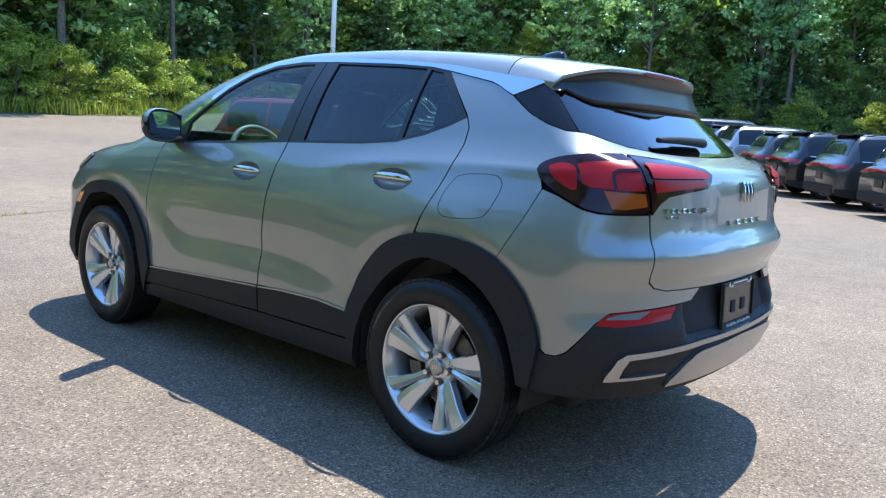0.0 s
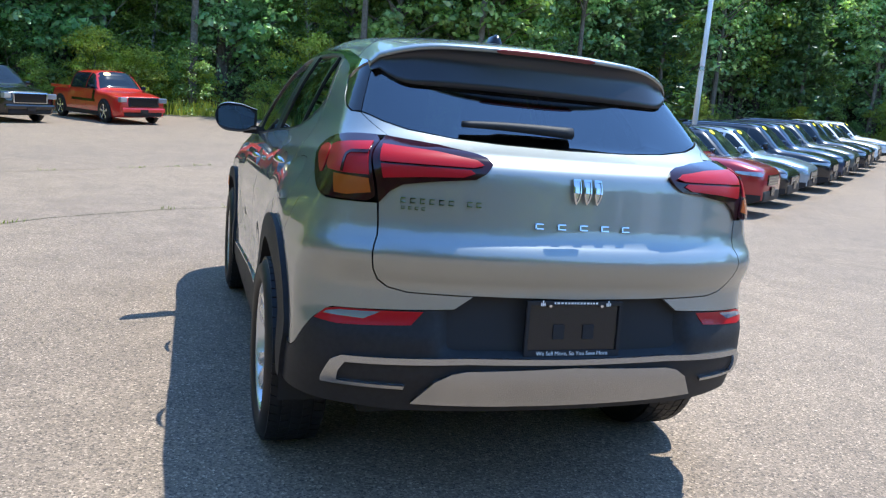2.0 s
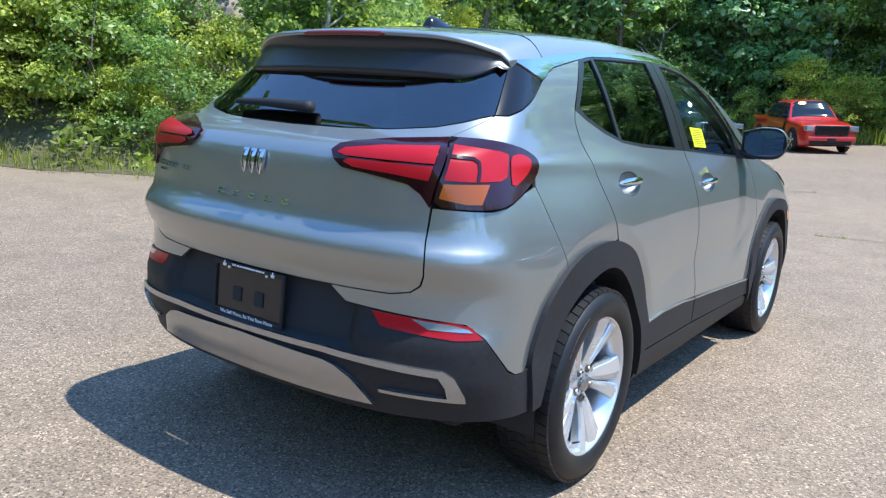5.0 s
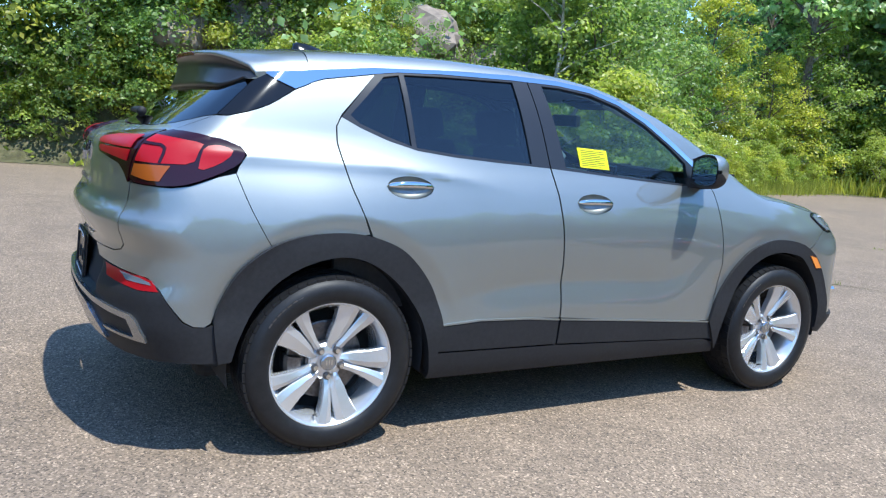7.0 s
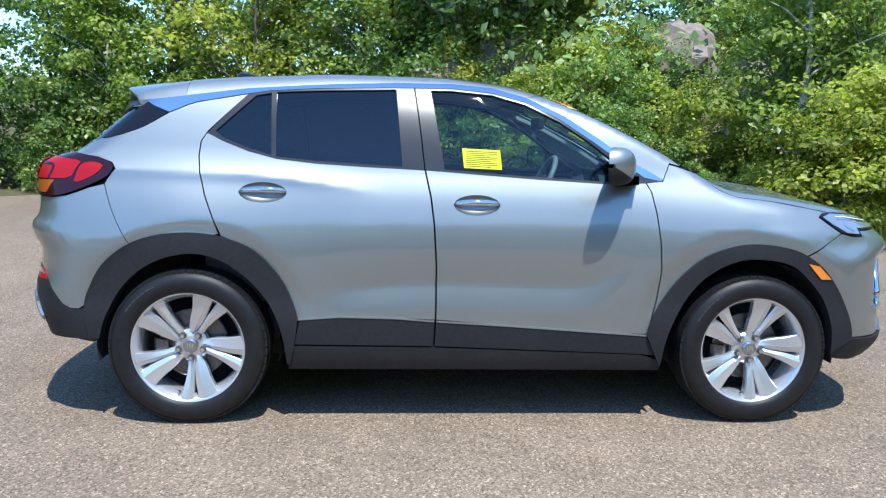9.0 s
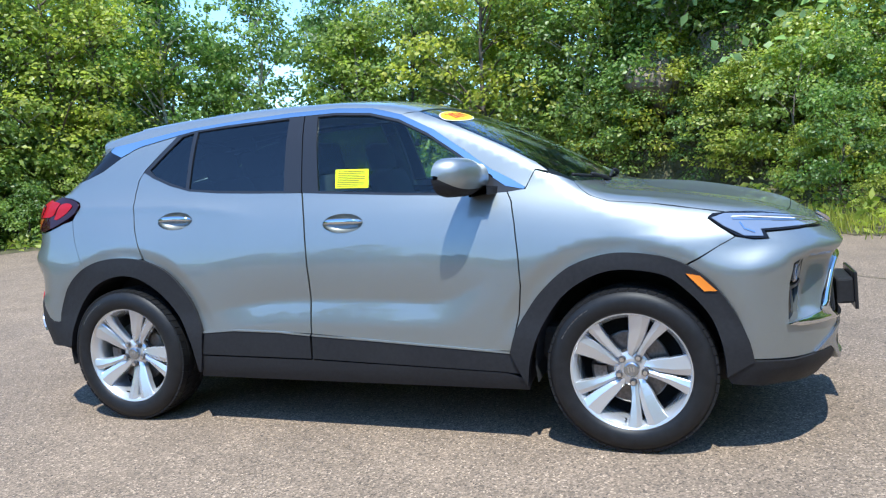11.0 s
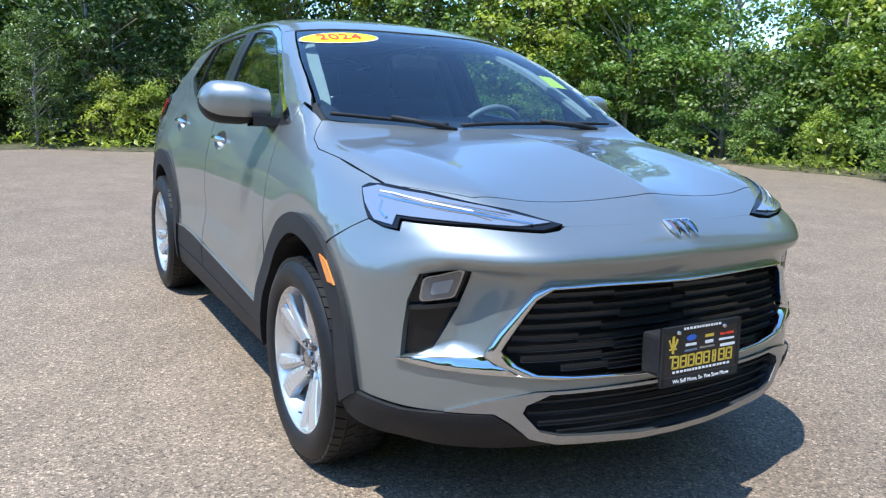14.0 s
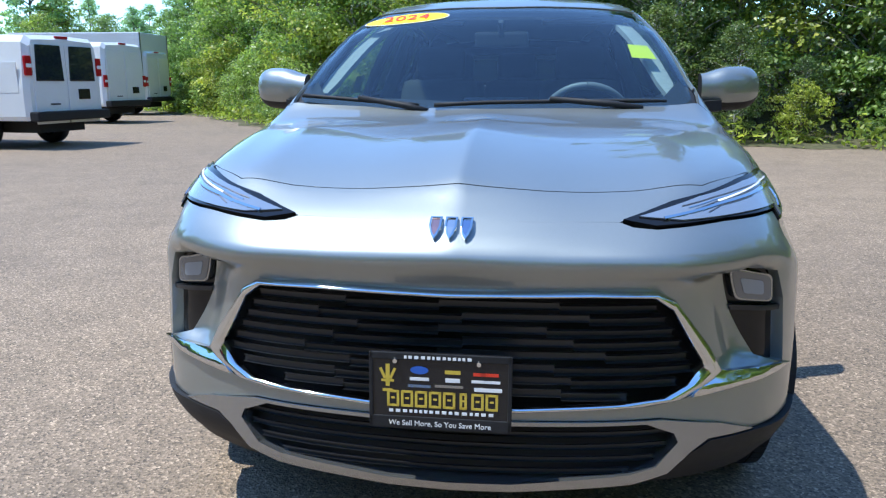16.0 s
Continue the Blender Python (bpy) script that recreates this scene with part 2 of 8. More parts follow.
# the sharp upper edge of the scoop low in the doors, and the shoulder crease from the tail lamp into the rear door
SCOOP_EDGE = spline([(-0.95, 0.545), (-0.80, 0.575), (-0.66, 0.608), (-0.45, 0.636), (-0.20, 0.648), (0.15, 0.645), (0.42, 0.640), (0.52, 0.652), (0.60, 0.690), (0.70, 0.738), (0.85, 0.79)])
CREASE = spline([(-1.90, 1.134), (-1.69, 1.131), (-1.25, 1.126), (-1.0, 1.118), (-0.78, 1.097), (-0.54, 1.064), (-0.30, 1.03)])
SIDE_X_LOW = spline([(-2.3, -0.10), (-1.9, -0.035), (-1.6, -0.008), (-1.3, 0.008), (-0.8, 0.0), (0.6, 0.0), (1.1, 0.006), (1.4, 0.012), (1.7, -0.008), (2.0, -0.06), (2.3, -0.12)])
SIDE_X_HIGH = spline([(-2.3, -0.13), (-1.7, -0.032), (-1.2, -0.022), (-0.6, -0.004), (0.0, 0.0), (0.6, -0.005), (1.0, -0.02), (1.5, -0.03), (2.0, -0.06)])
REAR_Z = spline([(0.20, -1.98), (0.34, -2.07), (0.43, -2.105), (0.52, -2.135), (0.60, -2.135), (0.68, -2.11), (0.76, -2.105), (0.82, -2.133), (0.86, -2.148), (0.885, -2.143), (0.915, -2.118), (0.95, -2.106),
                 (1.03, -2.10), (1.10, -2.096), (1.135, -2.088), (1.155, -2.072), (1.175, -2.03), (1.195, -1.965), (1.212, -1.922), (1.253, -1.866), (1.323, -1.78), (1.39, -1.70), (1.452, -1.628), (1.50, -1.572), (1.60, -1.45)])
FRONT_Z = spline([(0.18, 2.06), (0.26, 2.15), (0.34, 2.17), (0.45, 2.165), (0.56, 2.155), (0.66, 2.148), (0.76, 2.152), (0.81, 2.174), (0.84, 2.19), (0.865, 2.182), (0.91, 2.132), (0.96, 2.07), (1.05, 2.02), (1.7, 1.9)])
TOP_X = spline([(-2.3, 1.28), (-1.9, 1.475), (-1.7, 1.535), (-1.4, 1.576), (-1.0, 1.608), (-0.6, 1.624), (-0.2, 1.622), (0.1, 1.598), (0.3, 1.556), (0.5, 1.486), (0.75, 1.360), (1.0, 1.215), (1.13, 1.142),
                (1.22, 1.112), (1.4, 1.088), (1.6, 1.058), (1.8, 1.018), (2.0, 0.955), (2.2, 0.86)])


def side_y(x, z):
    w = step(z, 0.95, 1.25)
    y = SIDE_Z(z) + SIDE_X_LOW(x) * (1 - w) + SIDE_X_HIGH(x) * w
    # shoulder crease: a ridge that turns sharply under, and fades in the rear door
    u = z - CREASE(x)
    ridge = lambda u: np.where(u > 0, np.exp(-np.abs(u) / 0.055), np.exp(-np.abs(u) / 0.030))
    y = y + 0.017 * step(-x, 0.40, 0.95) * step(x, -1.92, -1.72) * (ridge(u - 0.011) + 2 * ridge(u) + ridge(u + 0.011)) / 4
    # the haunch over the rear wheel and the swell over the front wheel
    y = y + 0.012 * bump1(x, -1.35, 0.42) * bump1(z, 0.82, 0.14) + 0.012 * bump1(x, 1.33, 0.4) * bump1(z, 0.82, 0.13)
    # the doors are scooped, with a ledge below a sharp edge
    u = z - SCOOP_EDGE(x)
    deep = 0.018 * step(x, -0.92, -0.45) * (1 - step(x, 0.38, 0.80))
    ledge = lambda u: np.where(u > 0, np.clip(1 - u / 0.30, 0, 1) ** 2, np.clip(1 + u / 0.115, 0, 1) ** 1.2)
    y = y - deep * (ledge(u - 0.012) + 2 * ledge(u) + ledge(u + 0.012)) / 4
    # fenders turn in towards the wheel arches
    for cx, cz in ((1.262, 0.375), (-1.275, 0.39)):
        y = y - 0.012 * (1 - step(np.hypot(x - cx, z - cz), 0.475, 0.555)) * step(z, 0.45, 0.6)
    return y + 0.014 * step(x, 1.2, 1.7) * bump1(z, 0.62, 0.3) - (0.022 * step(x, 1.4, 1.8) + 0.030 * step(x, 1.6, 1.95)) * step(z, 0.76, 0.88) - 0.018 * step(x, 1.2, 1.6) * step(z, 0.88, 0.97)


def rear_x(y, z):
    a = np.abs(y)
    flat = step(z, 1.19, 1.27)
    return REAR_Z(z) + (0.10 - 0.09 * flat) * a ** 2 + (0.30 + 0.26 * flat) * a ** 4


def front_x(y, z):
    a = np.abs(y)
    return FRONT_Z(z) - 0.13 * a ** 2 - 0.38 * a ** 4 - 0.035 * step(a, 0.42, 0.75) * step(z, 0.76, 0.87)


def top_z(x, y):
    a = np.abs(y)
    roof = 1 - step(x, 0.2, 1.0)
    hood = step(x, 1.05, 1.6)
    z = TOP_X(x) - (0.095 * roof + 0.045 * (1 - roof)) * a ** 2 - 0.12 * roof * a ** 4
    # two bones beside a raised middle on the bonnet
    z = z + hood * (0.030 * np.exp(-np.sqrt(a * a + 0.00006) / 0.13) - 0.007 * bump1(a, 0.32, 0.14) + 0.007 * bump1(a, 0.55, 0.07))
    return z


def form(x, y, z):
    """Below 0 inside the body, above 0 outside."""
    a = np.abs(y)
    f = smax(a - side_y(x, z), rear_x(y, z) - x, 0.10)
    f = smax(f, x - front_x(y, z), 0.10)
    k = 0.05 + 0.05 * step(x, 0.9, 1.6)
    return smax(f, (z - top_z(x, y)) * 0.9, k)


CORE_X, CORE_Y, BEND = 1.35, 0.25, 0.62
S_CORNER = CORE_X + BEND * math.pi / 2
S_MID = S_CORNER + CORE_Y


def core(s):
    """Start and direction of the level line that meets the body at s, which runs round the car: x along its flanks, to S_MID at the middle of the nose and -S_MID at the middle of the tail."""
    s = np.asarray(s, float)
    a = np.abs(s)
    flip = np.where(a > S_MID, -1.0, 1.0)
    a = np.where(a > S_MID, 2 * S_MID - a, a)
    g = np.sign(s)
    th = np.clip((a - CORE_X) / BEND, 0, math.pi / 2)
    ox = g * np.minimum(a, CORE_X)
    oy = np.where(a > S_CORNER, CORE_Y - (a - S_CORNER), CORE_Y)
    return ox, oy * flip, g * np.sin(th), np.cos(th) * flip


def round_of(x, y):
    """The s of a point beside the body (left half)."""
    g = 1.0 if x >= 0 else -1.0
    if abs(x) <= CORE_X:
        return x
    if y <= CORE_Y:
        return g * (S_CORNER + CORE_Y - y)
    return g * (CORE_X + BEND * math.atan2(abs(x) - CORE_X, y - CORE_Y))


def solve_out(ox, oy, oz, dx, dy, dz, far):
    lo, hi = np.zeros_like(ox), np.full_like(ox, far)
    for _ in range(36):
        m = (lo + hi) / 2
        out = form(ox + dx * m, oy + dy * m, oz + dz * m) > 0
        hi, lo = np.where(out, m, hi), np.where(out, lo, m)
    return np.stack([ox + dx * lo, oy + dy * lo, oz + dz * lo], -1)


def skin(s, z):
    """The body at (s, z)."""
    s, z = np.asarray(s, float), np.asarray(z, float)
    ox, oy, dx, dy = core(s)
    return solve_out(ox, oy, z, dx, dy, 0 * z, 1.3)


def lid(x, y):
    """The body at (x, y), seen from above."""
    x, y = np.asarray(x, float), np.asarray(y, float)
    return solve_out(x, y, np.full_like(x, 0.7), 0 * x, 0 * x, np.ones_like(x), 1.1)


def normal_at(p):
    e = 0.004
    x, y, z = p[:, 0], p[:, 1], p[:, 2]
    g = np.stack([form(x + e, y, z) - form(x - e, y, z), form(x, y + e, z) - form(x, y - e, z), form(x, y, z + e) - form(x, y, z - e)], -1)
    return g / np.linalg.norm(g, axis=1, keepdims=True)

# ---- small builders ----


def mesh_of(name, verts, faces, material, smooth=False):
    me = bpy.data.meshes.new(name)
    me.from_pydata([tuple(v) for v in verts], [], faces)
    me.materials.append(material)
    if smooth:
        me.shade_smooth()
    return me


def part(name, bm, material, parent=None, label="", smooth=False):
    """One bmesh as one mesh object under a thing."""
    me = bpy.data.meshes.new(name)
    bm.to_mesh(me)
    bm.free()
    me.materials.append(material)
    if smooth:
        me.shade_smooth()
    ob = new(name, me)
    if parent:
        ob.parent = parent
    if label:
        tagged(ob, label)
    return ob


def thing(name, label, category, m=None, group="", kind=""):
    ob = new(name)
    ob.empty_display_size = 0.2
    if m is not None:
        ob.matrix_world = m
    return tagged(ob, label, category, group, kind)


def add_box(bm, c, size, turn=None, bevel=0.0, taper=None):
    """A box with centre c; taper shrinks its top in x and y."""
    r = bmesh.ops.create_cube(bm, size=1.0)
    vs = r["verts"]
    for v in vs:
        k = taper if taper and v.co.z > 0 else (1, 1)
        v.co = Vector((v.co.x * size[0] * k[0], v.co.y * size[1] * k[1], v.co.z * size[2]))
    if bevel:
        es = list({e for v in vs for e in v.link_edges})
        vs = list({v for f in bmesh.ops.bevel(bm, geom=es, offset=bevel, segments=2, affect="EDGES", profile=0.6)["faces"] for v in f.verts} | {v for v in vs if v.is_valid})
    m = Matrix.Translation(c)
    if turn is not None:
        m = m @ (turn.to_4x4() if hasattr(turn, "to_4x4") else turn)
    bmesh.ops.transform(bm, matrix=m, verts=vs)
    return vs


def add_tube(bm, pts, radii, sides=8, caps=True):
    """A tapered round bar along points."""
    pts = [Vector(p) for p in pts]
    rings = []
    for i, p in enumerate(pts):
        d = (pts[min(i + 1, len(pts) - 1)] - pts[max(i - 1, 0)]).normalized()
        a = d.cross(Vector((0, 0, 1)) if abs(d.z) < 0.9 else Vector((1, 0, 0))).normalized()
        b = d.cross(a)
        r = radii[i] if isinstance(radii, (list, tuple)) else radii
        rings.append([bm.verts.new(p + (a * math.cos(2 * math.pi * k / sides) + b * math.sin(2 * math.pi * k / sides)) * r) for k in range(sides)])
    for r0, r1 in zip(rings, rings[1:]):
        for k in range(sides):
            bm.faces.new((r0[k], r0[(k + 1) % sides], r1[(k + 1) % sides], r1[k]))
    if caps:
        bm.faces.new(rings[0][::-1])
        bm.faces.new(rings[-1])


# ---- ground: the lot lies level round the car and climbs towards the far row of cars ----


def soft(x):
    return math.log1p(math.exp(min(x, 30.0) * 0.5)) * 2 if x < 30 else x


def ground_z(x, y):
    s = x * 0.77 - y * 0.64
    return 0.055 * (soft(s - 14.0) - soft(-14.0)) if s > -20 else 0.0


def build_ground():
    lines = sorted(set([-900, -500, -300, -180, -120, -80, -60] + list(range(-50, 60, 3)) + [64, 72, 84, 100, 130, 180, 300, 500, 900]))
    vs, fs, n = [], [], len(lines)
    for y in lines:
        for x in lines:
            z = ground_z(max(min(x, 75), -75), max(min(y, 75), -75))
            vs.append((x, y, z))
    for j in range(n - 1):
        for i in range(n - 1):
            a = j * n + i
            fs.append((a, a + 1, a + n + 1, a + n))
    ob = new("ground", mesh_of("ground", vs, fs, M_ASPHALT, True))
    return tagged(ob, "sun-bleached grey-beige asphalt parking lot", "parking lot", kind="structure")


build_ground()

# ---- the parked crossover ----


def inside(poly, x, y):
    n, c = len(poly), False
    j = n - 1
    for i in range(n):
        xi, yi = poly[i]
        xj, yj = poly[j]
        if (yi > y) != (yj > y) and x < (xj - xi) * (y - yi) / (yj - yi) + xi:
            c = not c
        j = i
    return c


def soften(pts, times):
    """Rounds the corners of an outline."""
    for _ in range(times):
        out = []
        for a, b in zip(pts, pts[1:] + pts[:1]):
            out += [(a[0] * 0.75 + b[0] * 0.25, a[1] * 0.75 + b[1] * 0.25), (a[0] * 0.25 + b[0] * 0.75, a[1] * 0.25 + b[1] * 0.75)]
        pts = out
    return pts


def dense(pts, gap):
    out = []
    for a, b in zip(pts, pts[1:] + pts[:1]):
        n = max(1, int(math.dist(a, b) / gap + 0.5))
        out += [(a[0] + (b[0] - a[0]) * i / n, a[1] + (b[1] - a[1]) * i / n) for i in range(n)]
    return out


def curve(pts, n=4):
    """A smooth line through the points, with n steps between each two."""
    p = [pts[0]] + pts + [pts[-1]]
    out = []
    for a, b, c, d in zip(p, p[1:], p[2:], p[3:]):
        for i in range(n):
            t = i / n
            out.append(tuple(0.5 * (2 * b[k] + (c[k] - a[k]) * t + (2 * a[k] - 5 * b[k] + 4 * c[k] - d[k]) * t * t + (3 * b[k] - a[k] - 3 * c[k] + d[k]) * t ** 3) for k in (0, 1)))
    return out + [pts[-1]]


def both_halves(half):
    """An outline of the left half from the middle round to the middle, with its mirror image."""
    g = 2 * S_MID if half[0][0] > 0 else -2 * S_MID
    return half + [(g - s, z) for s, z in half[::-1] if abs(s - g / 2) > 1e-4]


def mirror_y(half):
    return half + [(x, -y) for x, y in half[::-1] if abs(y) > 1e-4]


def sheet(name, outline, material, parent, holes=(), off=0.0, depth=0.012, surf=skin, side=1, grid=0.035, label="", rounded=0, wave=None):
    """A curved panel of the body with crisp edges: the outline is laid on the body, raised by off and given an edge of that depth."""
    from mathutils.geometry import delaunay_2d_cdt
    ring = dense(soften(list(outline), rounded) if rounded else list(outline), grid * 0.8)
    rings = [ring] + [dense(list(h), grid * 0.6) for h in holes]
    pts, edges = [], []
    for r in rings:
        b = len(pts)
        pts += [Vector(p) for p in r]
        edges += [(b + i, b + (i + 1) % len(r)) for i in range(len(r))]
    fixed = np.array([[p.x, p.y] for p in pts])
    x0, x1, y0, y1 = fixed[:, 0].min(), fixed[:, 0].max(), fixed[:, 1].min(), fixed[:, 1].max()
    for j in range(int((y1 - y0) / grid) + 1):
        for i in range(int((x1 - x0) / grid) + 1):
            x, y = x0 + (i + 0.5 * (j % 2)) * grid, y0 + (j + 0.5) * grid
            if inside(ring, x, y) and not any(inside(h, x, y) for h in rings[1:]) and np.min(np.hypot(fixed[:, 0] - x, fixed[:, 1] - y)) > grid * 0.45:
                pts.append(Vector((x, y)))
    v2, _, f2, *_ = delaunay_2d_cdt(pts, edges, [], 0, 1e-5)
    v2 = [tuple(v) for v in v2]
    keep = []
    for f in f2:
        cx, cy = sum(v2[i][0] for i in f) / 3, sum(v2[i][1] for i in f) / 3
        if inside(ring, cx, cy) and not any(inside(h, cx, cy) for h in rings[1:]):
            keep.append(tuple(f))
    a = np.array(v2)
    p = surf(a[:, 0], a[:, 1])
    nrm = normal_at(p)
    lift = off if wave is None else off + wave(a[:, 0], a[:, 1])
    p = p + nrm * (lift if np.isscalar(lift) else lift[:, None])
    p[:, 1] *= side
    nrm[:, 1] *= side
    verts, norms, faces = [tuple(q) for q in p], [tuple(q) for q in nrm], []
    count = {}
    for f in keep:
        q = [p[i] for i in f]
        if np.dot(np.cross(q[1] - q[0], q[2] - q[0]), nrm[f[0]]) < 0:
            f = f[::-1]
        faces.append(f)
        for u, w in zip(f, f[1:] + f[:1]):
            count[(u, w)] = True
    for (u, w) in list(count):
        if (w, u) not in count:
            b = len(verts)
            out = np.cross(p[w] - p[u], nrm[u])
            out = out / (np.linalg.norm(out) + 1e-9)
            for q, k in ((u, 0), (w, 0), (w, 1), (u, 1)):
                verts.append(tuple(p[q] - nrm[q] * depth * k))
                norms.append(tuple(out))
            faces.append((b + 1, b, b + 3, b + 2))
    if wave is not None:
        acc = np.zeros((len(p), 3))
        for f in faces:
            if len(f) == 3:
                g = np.cross(p[f[1]] - p[f[0]], p[f[2]] - p[f[0]])
                for i in f:
                    acc[i] += g
        acc /= np.linalg.norm(acc, axis=1, keepdims=True) + 1e-12
        norms[:len(p)] = [tuple(q) for q in acc]
    me = mesh_of(name, verts, faces, material, True)
    me.normals_split_custom_set_from_vertices(norms)
    ob = new(name, me)
    ob.parent = parent
    if label:
        tagged(ob, label)
    return ob


def ribbon(name, pts, width, material, parent, off=0.004, surf=skin, side=1, label=""):
    """A raised strip along a line on the body."""
    pts = [pts[0]] + [q for a, b in zip(pts, pts[1:]) for q in [(a[0] + (b[0] - a[0]) * k / 4, a[1] + (b[1] - a[1]) * k / 4) for k in (1, 2, 3, 4)]]
    a = np.array(pts)
    d = np.gradient(a, axis=0)
    d /= np.linalg.norm(d, axis=1, keepdims=True)
    n2 = np.stack([-d[:, 1], d[:, 0]], 1) * width / 2
    L, R = surf(*(a + n2).T), surf(*(a - n2).T)
    nl, nr = normal_at(L), normal_at(R)
    rows = [L - nl * 0.004, L + nl * off, R + nr * off, R - nr * 0.004]
    v = np.stack(rows, 1).reshape(-1, 3)
    v[:, 1] *= side
    fs = [tuple((i * 4 + k, i * 4 + k + 1, i * 4 + k + 5, i * 4 + k + 4)[::side]) for i in range(len(a) - 1) for k in range(3)]
    ob = new(name, mesh_of(name, v, fs, material))
    ob.parent = parent
    if label:
        tagged(ob, label)
    return ob


def bezel(name, outer, inner, material, parent, label="", height=0.014, sink=0.03, surf=skin):
    """A rounded frame between two closed outlines with as many corners."""
    n = len(outer)
    rows = []
    for i in range(n):
        a, b, c, d = outer[i], outer[(i + 1) % n], inner[i], inner[(i + 1) % n]
        m = max(1, int(math.dist(a, b) / 0.03))
        rows += [((a[0] + (b[0] - a[0]) * k / m, a[1] + (b[1] - a[1]) * k / m), (c[0] + (d[0] - c[0]) * k / m, c[1] + (d[1] - c[1]) * k / m)) for k in range(m)]
    prof = [(0.0, -0.004), (0.0, 0.004)] + [(0.5 - 0.5 * math.cos(math.pi * k / 8), 0.004 + height * math.sin(math.pi * k / 8)) for k in range(1, 8)] + [(1.0, 0.004), (1.0, -sink)]
    pts = np.array([[(o[0] + (q[0] - o[0]) * u, o[1] + (q[1] - o[1]) * u) for u, _ in prof] for o, q in rows])
    flat = pts.reshape(-1, 2)
    p = surf(flat[:, 0], flat[:, 1])
    p = p + normal_at(p) * np.tile([h for _, h in prof], len(rows))[:, None]
    k = len(prof)
    fs = [(i * k + j, ((i + 1) % len(rows)) * k + j, ((i + 1) % len(rows)) * k + j + 1, i * k + j + 1) for i in range(len(rows)) for j in range(k - 1)]
    ob = new(name, mesh_of(name, [tuple(q) for q in p], fs, material, True))
    ob.parent = parent
    if label:
        tagged(ob, label)
    return ob


def ellipse(cx, cy, rx, ry, n=28, power=2.0):
    out = []
    for i in range(n):
        t = 2 * math.pi * i / n
        c, s = math.cos(t), math.sin(t)
        out.append((cx + rx * math.copysign(abs(c) ** (2 / power), c), cy + ry * math.copysign(abs(s) ** (2 / power), s)))
    return out


def lathe(bm, profile, segs=64):
    """Turns a profile of (radius, y) about the y axis."""
    rings = [[bm.verts.new((r * math.cos(2 * math.pi * k / segs), y, r * math.sin(2 * math.pi * k / segs))) for k in range(segs)] for r, y in profile]
    for a, b in zip(rings, rings[1:]):
        for k in range(segs):
            bm.faces.new((a[k], a[(k + 1) % segs], b[(k + 1) % segs], b[k]))
    return rings


